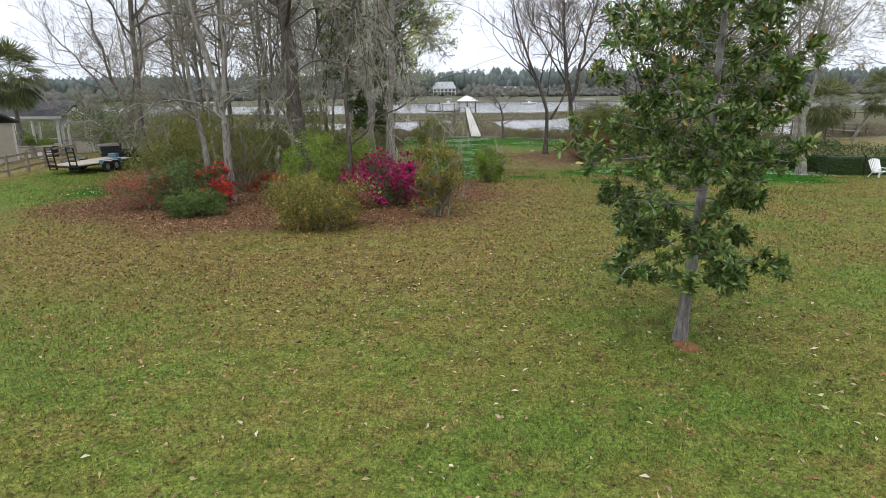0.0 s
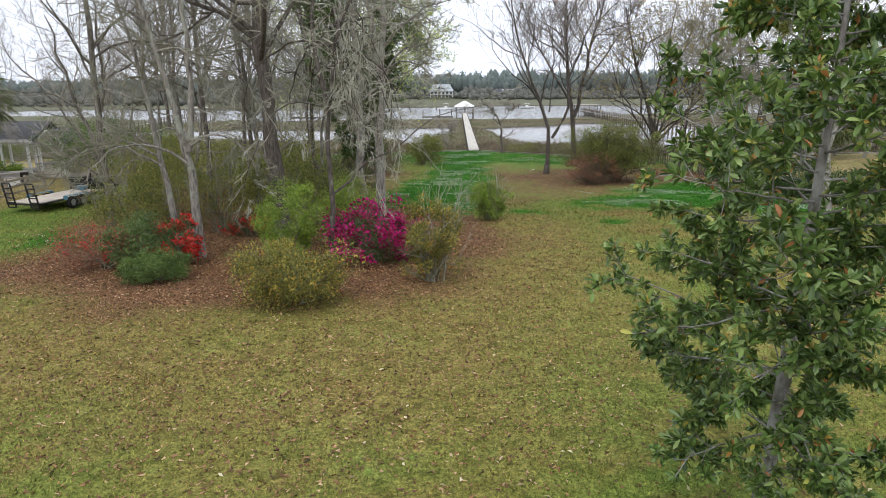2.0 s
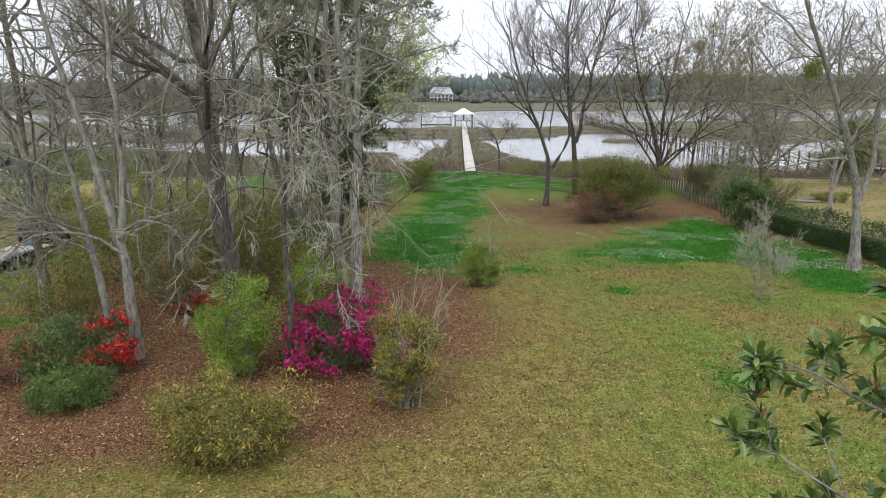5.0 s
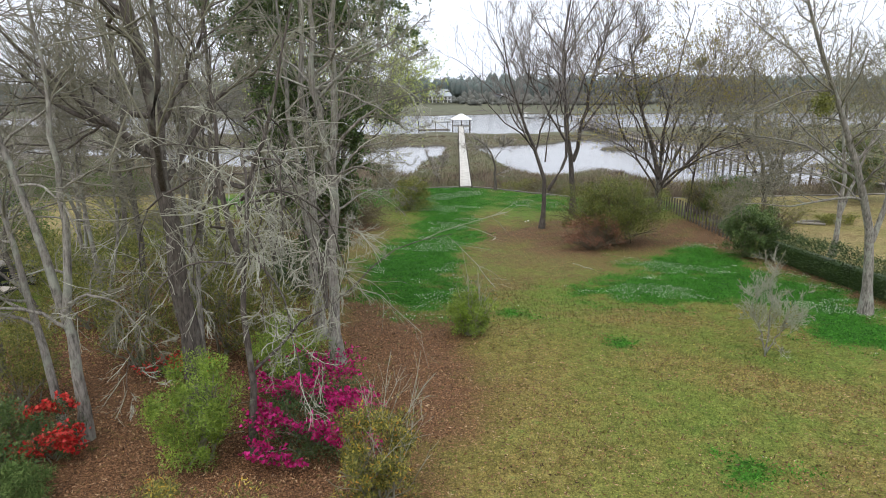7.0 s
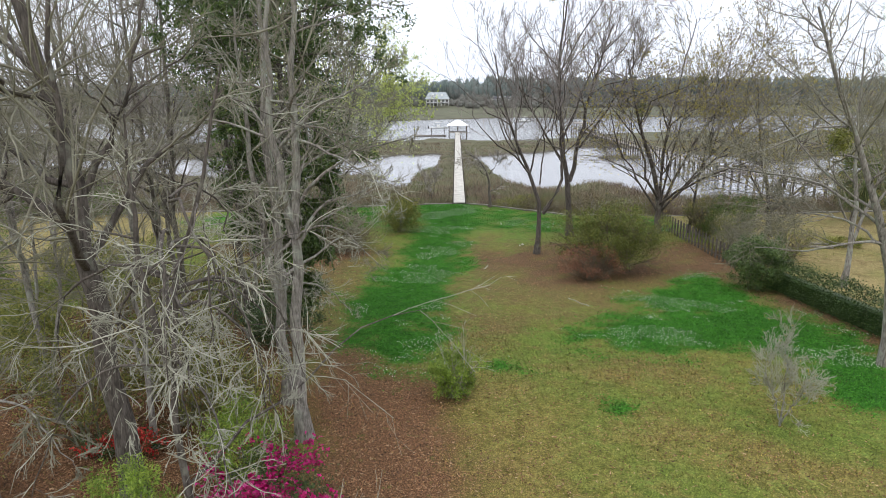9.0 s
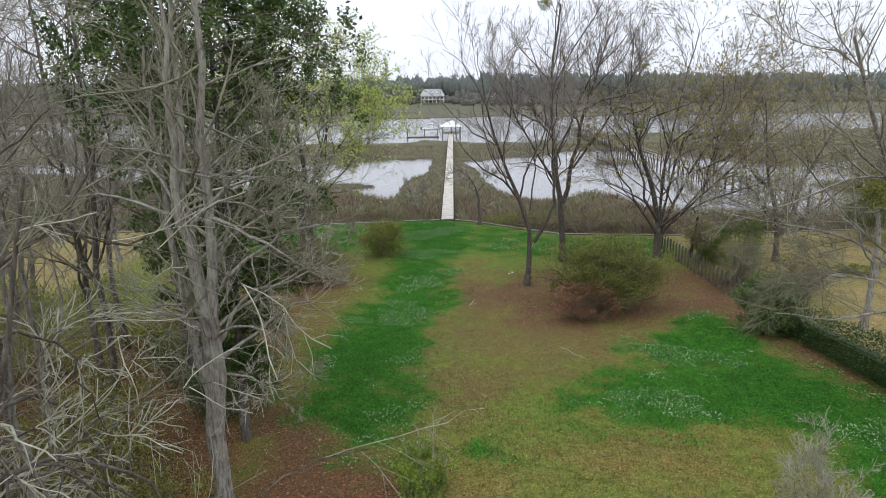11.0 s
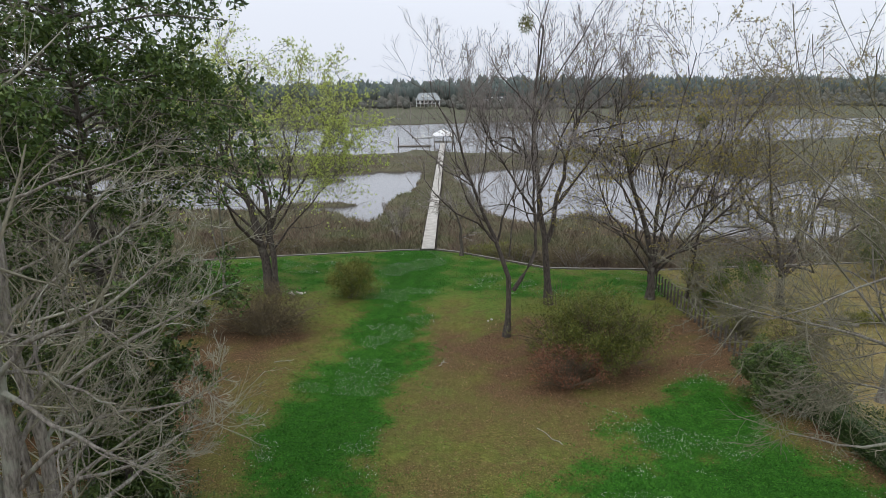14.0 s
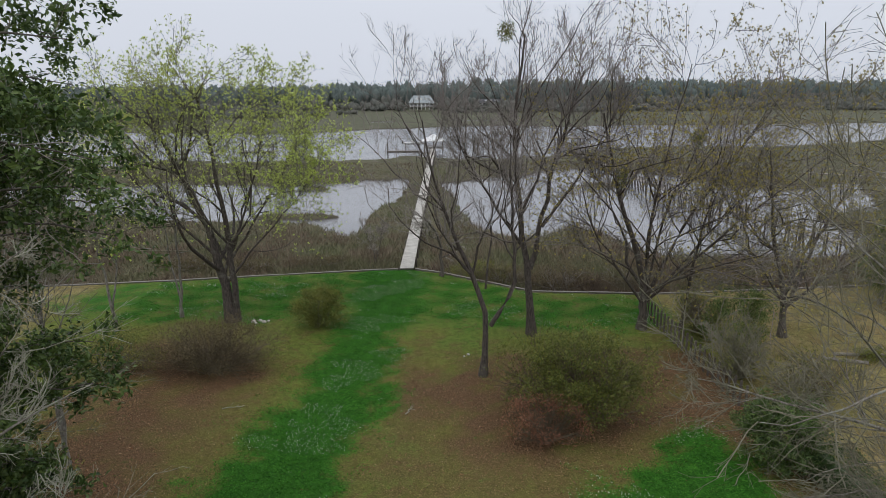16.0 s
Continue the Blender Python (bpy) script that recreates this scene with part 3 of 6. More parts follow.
def tubes(pts, rad, sides):
    """Verts and quads of tubes along rows of points: pts (B, n, 3), rad (B, n)."""
    b, n, _ = pts.shape
    tan = unit(np.gradient(pts, axis=1))
    ref = np.where(np.abs(tan[..., 2:3]) > 0.9, np.array([1.0, 0, 0]), np.array([0, 0, 1.0]))
    u = unit(np.cross(tan, ref))
    v = np.cross(tan, u)
    ang = np.arange(sides) * 2 * np.pi / sides
    ring = u[:, :, None] * np.cos(ang)[:, None] + v[:, :, None] * np.sin(ang)[:, None]
    verts = pts[:, :, None] + ring * rad[:, :, None, None]
    i = np.arange(b * n * sides).reshape(b, n, sides)
    j = np.roll(i, -1, axis=2)
    quads = np.stack([i[:, :-1], j[:, :-1], j[:, 1:], i[:, 1:]], -1).reshape(-1, 4)
    return verts.reshape(-1, 3), quads


def tube_mesh(name, groups, mat):
    vs, fs, off = [], [], 0
    for pts, rad, sides in groups:
        if len(pts) == 0:
            continue
        v, f = tubes(pts, rad, sides)
        vs.append(v)
        fs.append(f + off)
        off += len(v)
    return mesh_np(name, np.concatenate(vs), np.concatenate(fs), mat, True)


def sprout(rng, pts, rad, count, t0, t1, angle, length, nseg, wander, up, thin=0.55, taper=0.25, falloff=0.5):
    """Branches from rows of parents: each gets count of them, leaving between t0 and t1 of its length."""
    b, n, _ = pts.shape
    par = np.repeat(np.arange(b), count)
    t = t0 + (t1 - t0) * rng.random(len(par))
    f = t * (n - 1)
    k = np.minimum(f.astype(int), n - 2)
    w = (f - k)[:, None]
    start = pts[par, k] * (1 - w) + pts[par, k + 1] * w
    tan = unit(pts[par, k + 1] - pts[par, k])
    r0 = rad[par, k] * (1 - w[:, 0]) + rad[par, k + 1] * w[:, 0]
    side = unit(np.cross(tan, unit(rng.normal(size=(len(par), 3)))))
    a = np.radians(angle) * (0.7 + 0.6 * rng.random(len(par)))[:, None]
    d = unit(tan * np.cos(a) + side * np.sin(a))
    plen = np.linalg.norm(np.diff(pts, axis=1), axis=-1).sum(1)[par]
    ln = plen * length * (1 - falloff * t) * (0.6 + 0.7 * rng.random(len(par)))
    out = [start]
    step = (ln / (nseg - 1))[:, None]
    for _ in range(nseg - 1):
        d = unit(d + wander * rng.normal(size=d.shape) + np.array([0, 0, up]))
        out.append(out[-1] + d * step)
    r = np.maximum(r0 * thin, 0.004)[:, None] * np.linspace(1, taper, nseg)[None]
    return np.stack(out, 1), r


def stem_curve(points, n=12):
    """A smooth row of n points through a few rows of x, y, z."""
    p = np.array(points, float)
    s = np.r_[0, np.cumsum(np.linalg.norm(np.diff(p, axis=0), axis=1))]
    u = np.linspace(0, s[-1], n)
    q = np.stack([np.interp(u, s, p[:, k]) for k in range(3)], 1)
    for _ in range(2):
        q[1:-1] = 0.25 * q[:-2] + 0.5 * q[1:-1] + 0.25 * q[2:]
    return q


def leaves(rng, at, size, ratio=0.45, spread=0.0, droop=0.0, fold=True, out=None):
    """Verts and faces of one folded leaf at each place, pointing at random or along out."""
    n = len(at)
    d = rng.normal(size=(n, 3)) if out is None else out + spread * rng.normal(size=(n, 3))
    d[:, 2] -= droop
    d = unit(d)
    s = unit(np.cross(d, rng.normal(size=(n, 3)) * 0.7 + np.array([0, 0, 1.0])))
    up = np.cross(s, d)
    L = size * (0.65 + 0.7 * rng.random((n, 1)))
    W = L * ratio * 0.5
    a = at
    m = at + d * L * 0.55
    tip = at + d * L - up * L * 0.12
    if fold:
        l, r = m + s * W + up * W * 0.35, m - s * W + up * W * 0.35
        v = np.stack([a, l, tip, r], 1).reshape(-1, 3)
        i = np.arange(n)[:, None] * 4
        f = np.concatenate([i + np.array([[0, 1, 2]]), i + np.array([[0, 2, 3]])])
        return v, f
    v = np.stack([a - s * W * 0.6, a + s * W * 0.6, tip], 1).reshape(-1, 3)
    return v, np.arange(n * 3).reshape(n, 3)


def long_leaves(rng, at, size, ratio, out):
    """Long oval leaves with a folded midrib, four faces each."""
    n = len(at)
    d = unit(out)
    s = unit(np.cross(d, rng.normal(size=(n, 3)) * 0.6 + np.array([0, 0, 1.0])))
    up = np.cross(s, d)
    L = size * (0.7 + 0.6 * rng.random((n, 1)))
    W = L * ratio * 0.5
    rows = [at, at + d * L * 0.4 + s * W * 0.8 + up * W * 0.25, at + d * L * 0.75 + s * W * 0.9 + up * W * 0.2, at + d * L - up * L * 0.10, at + d * L * 0.75 - s * W * 0.9 + up * W * 0.2, at + d * L * 0.4 - s * W * 0.8 + up * W * 0.25]
    i = np.arange(n)[:, None] * 6
    return np.stack(rows, 1).reshape(-1, 3), np.concatenate([i + np.array([[0, 1, 2, 3]]), i + np.array([[0, 3, 4, 5]])])


def bare_tree(name, label, base, stems, seed, mat=None, twig_mat=None, limbs=9, branches=7, twigs=6, fine=2, spread=46, up=0.10,
              limb_len=0.5, low=0.25, droop=0.0, buds=None, bud_n=0, bud_size=0.09, group="", wander=0.20, bud_label="", twig_r=0.0055, limb_r=0.5, limb_up=None, kink=0.13):
    """A tree without leaves: stems are rows of control points with a foot radius; limbs, branches and twigs sprout from them."""
    rng = np.random.default_rng(seed)
    mat, twig_mat = mat or MAT_BARK_GREY, twig_mat or MAT_TWIG
    ob = thing(name, base, label, "tree", group)
    spts = np.stack([stem_curve([(0, 0, -0.25)] + list(s[1:])) if k == 0 else stem_curve(list(s[1:])) for k, s in enumerate(stems)])
    spts[:, 1:-1] += rng.normal(size=spts[:, 1:-1].shape) * np.array([0.06, 0.06, 0])
    prof = np.linspace(1, 0.2, 12)
    srad = np.stack([s[0] * prof for s in stems])
    srad[0, 0] *= 1.7
    srad[0, 1] *= 1.08
    l1, r1 = sprout(rng, spts, srad, limbs, low, 1.0, spread, limb_len, 9, wander, up if limb_up is None else limb_up, limb_r, 0.22, 0.55)
    pick = np.linspace(0, 5, 9).astype(int)
    l2, r2 = sprout(rng, np.concatenate([l1, spts[:, 6:][:, pick]]), np.concatenate([r1, srad[:, 6:][:, pick]]), branches, 0.12, 1.0, 42, 0.58, 6, kink, up * 0.8 - droop * 0.5, 0.55, 0.3, 0.45)
    r2 = np.clip(r2, twig_r * 2.0, max(0.035, twig_r * 5))
    l3, r3 = sprout(rng, l2, r2, twigs, 0.1, 1.0, 42, 0.50, 3, kink, (up * 0.6 - droop) * 1.4, 0.6, 0.5, 0.4)
    r3 = np.clip(r3, twig_r, 0.016)
    child("trunk", tube_mesh("trunk", [(spts, srad, 9), (l1, r1, 6)], mat), ob)
    groups = [(l2, r2, 4), (l3, r3, 3)]
    tips = l3
    if fine:
        l4, r4 = sprout(rng, l3, r3, fine, 0.2, 1.0, 40, 0.55, 2, 0.1, (up * 0.6 - droop) * 1.6, 0.8, 0.6, 0.3)
        groups.append((l4, np.clip(r4, twig_r * 0.75, 0.009), 3))
        tips = l4
    child("crown", tube_mesh("crown", groups, twig_mat), ob, "fine bare twigs")
    if buds and bud_n:
        flat = tips[:, 1:].reshape(-1, 3)
        at = flat[rng.integers(0, len(flat), bud_n)]
        v, f = leaves(rng, at + rng.normal(size=at.shape) * 0.03, bud_size * 1.2, 0.75, fold=False)
        child("foliage", mesh_np("foliage", v, f, buds), ob, bud_label)
    return ob


def shrub(name, label, at, rx, ry, h, seed, mat, n=5000, size=0.06, lobes=26, stems=9, blooms=None, bloom_n=0, bloom_size=0.05, hollow=0.45, category="shrub",
          fill=0.34, twig=None, bloom_label="", bloom_low=0.0, group="", ratio=0.5, twig_n=5, bottom=0.12, shoots=0):
    """A loose bush: stems, lobes of small leaves with gaps between, and blossoms."""
    rng = np.random.default_rng(seed)
    z = float(terrain(at[0], at[1]))
    ob = thing(name, (at[0], at[1], z), label, category, group)
    lobes = int(lobes * 1.5)
    d = unit(rng.normal(size=(lobes, 3)))
    rr = (hollow + (1 - hollow) * rng.random((lobes, 1)) ** 0.5) * (0.72 + 0.46 * rng.random((lobes, 1)))
    c = d * rr * np.array([rx, ry, h * 0.46]) + np.array([0, 0, h * (0.44 + bottom * 0.5)])
    c[:, 2] = np.maximum(c[:, 2], h * bottom)
    lobe_r = 0.98 * fill * (0.5 + 1.0 * rng.random(lobes))
    n = int(n * 1.3)
    k = rng.integers(0, lobes, n)
    off = unit(rng.normal(size=(n, 3))) * (rng.random((n, 1)) ** 0.45)
    sc = np.array([rx, ry, h * 0.5]) ** 0.5 * np.sqrt(min(rx, h))
    p = c[k] + off * lobe_r[k][:, None] * sc
    p[:, 2] = np.abs(p[:, 2]) + 0.03
    v, f = leaves(rng, p, size * 1.75, ratio * 1.2, out=off + np.array([0, 0, 0.3]), spread=0.8, fold=False)
    # stems run from the foot to the lobes
    pick = c[rng.permutation(lobes)[:stems]]
    foot = rng.normal(size=(len(pick), 3)) * np.array([rx, ry, 0]) * 0.12
    u = np.linspace(0, 1, 6)[None, :, None]
    sp = foot[:, None] * (1 - u) + pick[:, None] * u + rng.normal(size=(len(pick), 6, 3)) * 0.03
    sp[:, 0, 2] = -0.1
    sr = np.linspace(0.022, 0.008, 6)[None].repeat(len(pick), 0) * (0.7 + 0.35 * h)
    tw, tr = sprout(rng, sp, sr, twig_n, 0.3, 1.0, 42, 0.5, 5, 0.15, 0.08, 0.6, 0.5)
    tw[:, :, 2] = np.maximum(tw[:, :, 2], 0.02)
    child("branchwork", tube_mesh("branchwork", [(sp, sr, 4), (tw, np.maximum(tr, 0.005), 3)], twig or MAT_TWIG), ob)
    child("foliage", mesh_np("foliage", v, f, mat), ob)
    if shoots:
        # bare shoots that stand out over the leaves, with a few pale leaves
        top = c[rng.integers(0, lobes, shoots)] * np.array([0.6, 0.6, 0.9]) + np.array([rx * 0.25, 0, 0])
        way = unit(rng.normal(size=(shoots, 3)) * np.array([0.35, 0.35, 0]) + np.array([0.1, 0, 1.0]))
        su = np.linspace(0, 1, 5)[None, :, None]
        sh = top[:, None] + way[:, None] * su * h * (0.4 + 0.35 * rng.random((shoots, 1, 1))) + rng.normal(size=(shoots, 5, 3)) * 0.025
        shr = np.linspace(0.011, 0.005, 5)[None].repeat(shoots, 0)
        st, str_ = sprout(rng, sh, shr, 5, 0.2, 1.0, 38, 0.45, 4, 0.12, 0.06, 0.7, 0.6)
        child("twig_tuft", tube_mesh("twig_tuft", [(sh, shr, 4), (st, np.maximum(str_, 0.0045), 3)], MAT_TWIG_PALE), ob, "bare pale shoots")
        flat = st[:, 1:].reshape(-1, 3)
        pv, pf = leaves(rng, flat[rng.integers(0, len(flat), shoots * 14)], size * 1.2, 0.5, fold=False)
        child("young_foliage", mesh_np("young_foliage", pv, pf, MAT_LEAF_YELLOW), ob, "few yellowish young leaves")
    if blooms and bloom_n:
        q = rng.integers(0, n, bloom_n)
        bp = p[q] + off[q] * 0.06
        keep = bp[:, 2] > bloom_low * h
        keep &= wob(bp[:, 0] * 2 + seed, bp[:, 1] * 2 + bp[:, 2] * 2.4, 1.9) > 0.02
        bv, bf = leaves(rng, bp[keep], bloom_size, 0.9, out=off[q][keep] + np.array([0, -0.3, 0.3]), spread=0.9)
        child("bloom", mesh_np("bloom", bv, bf, blooms), ob, bloom_label)["kind"] = "stuff"
    return ob


# ---- the magnolia on the lawn ----
def magnolia(at, seed):
    rng = np.random.default_rng(seed)
    z = float(terrain(at[0], at[1]))
    ob = thing("magnolia_tree", (at[0], at[1], z), "young glossy green magnolia with a pale trunk on lawn", "tree")
    trunk = stem_curve([(0, 0, -0.2), (0.02, 0.02, 0.5), (0.14, 0.05, 1.3), (0.22, 0.1, 3.0), (0.3, 0.1, 5.0), (0.35, 0.1, 7.2), (0.4, 0.1, 8.6)], 16)[None]
    trad = (np.interp(np.linspace(0, 1, 16), [0, 0.06, 0.2, 0.6, 1], [0.165, 0.118, 0.10, 0.06, 0.012]))[None]
    heights = np.linspace(1.2, 8.4, 84) + rng.normal(size=84) * 0.10
    az = np.arange(84) * 2.4 + rng.normal(size=84) * 0.35
    reach = np.interp(heights, [1.1, 1.6, 2.4, 2.9, 3.6, 4.4, 5.4, 6.4, 7.4, 8.4], [1.25, 1.65, 1.7, 2.1, 2.05, 1.95, 2.0, 1.75, 1.2, 0.4]) * (0.62 + 0.42 * rng.random(84)) * (1 + 0.24 * np.cos(az - 3.0))
    n = 8
    limb = []
    for h, a, r in zip(heights, az, reach):
        x0 = np.array([np.interp(h, trunk[0, :, 2], trunk[0, :, 0]), np.interp(h, trunk[0, :, 2], trunk[0, :, 1]), h])
        u = np.linspace(0, 1, n)[:, None]
        d = np.array([np.cos(a), np.sin(a), 0])
        rise = np.array([0, 0, 1.0]) * (0.28 * r * u ** 1.5 - (0.35 if h < 2.2 else 0.12) * r * u ** 2)
        limb.append(x0 + d * r * u + rise + np.cumsum(rng.normal(size=(n, 3)) * 0.045, 0) * u)
    limb = np.stack(limb)
    lrad = np.linspace(0.016, 0.006, n)[None] * (0.7 + 0.5 * reach / 2)[:, None]
    b1, br1 = sprout(rng, limb, lrad, 7, 0.25, 1.0, 45, 0.42, 6, 0.12, 0.10, 0.7, 0.6)
    b2, br2 = sprout(rng, b1, br1, 2, 0.3, 0.95, 45, 0.6, 4, 0.12, 0.12, 0.8, 0.7)
    child("trunk", tube_mesh("trunk", [(trunk, trad, 12)], MAT_BARK_MAG), ob, "pale grey mottled bark")
    child("branchwork", tube_mesh("branchwork", [(limb, lrad, 6), (b1, np.maximum(br1, 0.006), 4), (b2, np.maximum(br2, 0.005), 4)], MAT_BARK_MAG), ob)
    tips = np.concatenate([limb[:, 3], limb[:, -1], b1[:, -1], b1[:, 3], b2[:, -1]])
    dirs = unit(np.concatenate([limb[:, 3] - limb[:, 2], limb[:, -1] - limb[:, -2], b1[:, -1] - b1[:, -2], b1[:, 3] - b1[:, 2], b2[:, -1] - b2[:, -2]]))
    open_top = rng.random(len(tips)) < np.interp(tips[:, 2], [3.2, 5.5, 8.5], [1.0, 0.78, 0.6])
    tips, dirs = tips[open_top], dirs[open_top]
    per = 15
    at_p = np.repeat(tips, per, 0) - np.repeat(dirs, per, 0) * rng.random((len(tips) * per, 1)) * 0.14
    out = np.repeat(dirs, per, 0) * 0.55 + unit(rng.normal(size=(len(tips) * per, 3))) * 0.9 + np.array([0, 0, 0.12])
    v, f = long_leaves(rng, at_p, 0.142, 0.36, out)
    child("foliage", mesh_np("foliage", v, f, MAT_LEAF_MAG), ob, "long glossy leaves, a few turned yellow")
    return ob


magnolia((4.58, 11.55), 5)
soil = bmesh.new()
bmesh.ops.create_uvsphere(soil, u_segments=18, v_segments=8, radius=1, matrix=Matrix.Diagonal((0.22, 0.28, 0.035, 1)))
for vert in soil.verts:
    vert.co += Vector((0.03 * math.sin(vert.co.y * 31), 0.04 * math.sin(vert.co.x * 27), 0))
soil_ob = thing("soil_patch", (4.60, 11.22, float(terrain(4.6, 11.2))), "bare orange soil at the foot of the magnolia", "soil")
part("soil", soil, MAT_DIRT, soil_ob)


# ---- bare trees of the bed ----
def gz(x, y):
    return float(terrain(x, y))


def tree_at(x, y):
    return (x, y, gz(x, y))


bare_tree("leaning_tree", "pale grey bare tree leaning over red azaleas", tree_at(-9.45, 28.4),
          [(0.19, (0, 0, 0), (0.15, 0, 1.8), (0.15, 0, 3.2), (0.05, 0, 4.5), (-0.35, 0, 5.6), (-0.9, 0.1, 8.0), (-1.7, 0.2, 13)), (0.13, (0.05, 0, 4.2), (0.3, 0.1, 6.5), (0.35, 0.2, 9.5), (0.1, 0.3, 13.5)),
           (0.15, (-0.8, 0.3, -0.1), (-1.0, 0.4, 2.2), (-1.4, 0.5, 4.5), (-1.7, 0.6, 7.0), (-2.6, 0.6, 11)), (0.06, (0.1, 0, 3.6), (-1.0, -0.5, 4.6), (-2.4, -1.1, 4.5), (-3.6, -1.6, 3.0)), (0.05, (0.1, 0, 4.4), (1.2, -0.6, 5.0), (2.3, -1.0, 4.6), (3.2, -1.3, 3.6)), (0.05, (-1.2, 0.4, 3.6), (-2.6, -0.2, 4.6), (-4.0, -0.8, 4.2), (-5.0, -1.2, 2.8))],
          11, twig_mat=MAT_TWIG, droop=0.11, branches=7, fine=2, limbs=8, limb_len=0.46, low=0.30, spread=58, up=0.05, limb_up=0.0, twig_r=0.0065)
bare_tree("thick_tree", "tall dark-barked bare tree in the leaf-littered bed", tree_at(-6.3, 29.7),
          [(0.36, (0, 0, 0), (-0.15, 0, 2.2), (-0.3, 0, 6.3), (-0.45, 0, 9), (-0.7, 0, 12), (-1.15, 0, 14.5), (-1.8, 0, 18)), (0.13, (-0.4, 0, 8.2), (-1.6, 0.4, 9.4), (-3.4, 0.6, 9.9), (-5.4, 1, 11.5)), (0.10, (-0.4, 0, 9.4), (0.8, 0.4, 11.5), (1.6, 0.8, 15))],
          12, mat=MAT_BARK_BROWN, droop=0.05, fine=2, limbs=14, limb_len=0.50, low=0.36, spread=58, limb_up=0.02)
bare_tree("bare_tree", "slender pale bare tree behind the bushes", tree_at(-9.75, 38.2),
          [(0.15, (0, 0, 0), (0.1, 0, 4.3), (0.05, 0, 8.4), (0.25, 0, 12.4), (0.3, 0, 16))], 13, limbs=11, limb_len=0.42, droop=0.04)
bare_tree("bare_tree", "slender pale bare tree beside the lawn path", tree_at(-3.97, 38.0),
          [(0.25, (0, 0, 0), (0.0, 0, 4), (0.0, 0, 7.5), (-0.2, 0, 10.7), (-0.1, 0, 13.8), (0.1, 0, 17.5)), (0.17, (0.0, 0, 3.6), (-0.5, 0.1, 6.5), (-0.9, 0.1, 10), (-1.0, 0.2, 15.5)), (0.07, (0, 0, 9.0), (1.4, 0.6, 10.0), (2.8, 1.4, 10.7), (4.3, 2.0, 11.4)), (0.065, (0, 0, 6.4), (1.2, 0.8, 7.4), (2.6, 1.6, 8.0), (4.0, 2.2, 8.8)), (0.06, (-0.2, 0, 11.4), (1.2, 0.8, 12.5), (2.4, 1.8, 13.2), (3.6, 2.4, 14.2)), (0.05, (0, 0, 5.0), (1.0, -0.4, 5.4), (2.0, -0.9, 5.2), (3.0, -1.2, 4.4))], 14, fine=2, limbs=8, limb_len=0.46, low=0.2, spread=64, droop=0.0, limb_up=0.0, limb_r=0.42, branches=6, twigs=6, twig_r=0.005, twig_mat=MAT_TWIG_PALE)
bare_tree("forked_tree", "pale grey bare tree forking high above the azaleas", tree_at(-2.64, 34.8),
          [(0.25, (0, 0, 0), (-0.02, 0, 4.7), (0.05, 0, 8.0), (0.27, 0, 10.5), (0.45, 0, 14.4), (0.6, 0, 18)), (0.17, (0.03, 0, 7.6), (-0.3, 0, 9.6), (-0.5, 0, 11.2), (-0.45, 0, 14), (-0.2, 0.1, 17)), (0.07, (-0.2, 0, 10.6), (1.0, -0.2, 11.9), (2.4, -0.3, 12.4), (3.7, -0.4, 13.4)), (0.07, (0.0, 0, 8.6), (1.2, -0.3, 9.8), (2.2, -0.4, 10.5), (4.0, -0.6, 10.9)), (0.05, (0.0, 0, 7.4), (1.0, -0.6, 8.2), (2.0, -1.0, 8.0), (3.0, -1.3, 7.0))],
          15, fine=3, limbs=8, limb_len=0.44, low=0.22, spread=64, droop=-0.03, limb_up=0.0, limb_r=0.42, branches=6, twigs=6, twig_r=0.005)
def cascade(seed, count):
    """Thin limbs that arch out of a crown and hang down, most of them over the open side."""
    rng = np.random.default_rng(seed)
    rows = []
    for _ in range(count):
        z = 5.6 + 4.2 * rng.random()
        az = -1.9 + 2.1 * rng.normal()
        out, reach = np.array([math.cos(az), math.sin(az), 0]), 1.5 + 1.5 * rng.random()
        at = np.array([0.35 * (z - 5.5) / 3, -0.1, z])
        out = out + rng.normal(size=3) * np.array([0.15, 0.15, 0.05])
        rows.append((0.03 + 0.02 * rng.random(), tuple(at), tuple(at + out * reach * 0.4 + (0, 0, 0.35)), tuple(at + out * reach * 0.8 - (0, 0, 0.5)), tuple(at + out * reach - (0, 0, 1.9)), tuple(at + out * reach * 1.08 - (0, 0, 2.6 + 1.2 * rng.random()))))
    return rows


bare_tree("drooping_tree", "bare tree with drooping pale branches among azaleas", tree_at(-3.95, 27.5),
          [(0.115, (0, 0, 0), (0.05, 0, 2.8), (0.1, -0.2, 5.8), (0.6, -0.3, 8.6), (1.4, -0.3, 10), (1.9, -0.2, 12.5)), (0.10, (0.1, -0.2, 5.6), (-0.3, -0.3, 8), (-0.2, -0.2, 11.5))] + cascade(160, 16),
          16, mat=MAT_BARK_BROWN, twig_mat=MAT_TWIG_PALE, limbs=4, limb_len=0.55, low=0.2, spread=62, up=0.0, limb_up=-0.05, droop=0.07, branches=5, twigs=5, fine=1, twig_r=0.0052, wander=0.17, kink=0.17)
bare_tree("drooping_tree", "smaller bare tree with drooping branches in the thicket", tree_at(-7.9, 34.2),
          [(0.12, (0, 0, 0), (0.15, 0, 3.5), (0.0, 0.1, 7), (0.3, 0.1, 10), (0.2, 0, 12.5)), (0.07, (0.1, 0, 3), (-0.8, -0.4, 6), (-1.3, -0.6, 9))],
          166, twig_mat=MAT_TWIG, limbs=13, limb_len=0.5, low=0.3, spread=62, up=0.02, limb_up=-0.02, droop=0.14, branches=7, twigs=6, fine=2, twig_r=0.006)
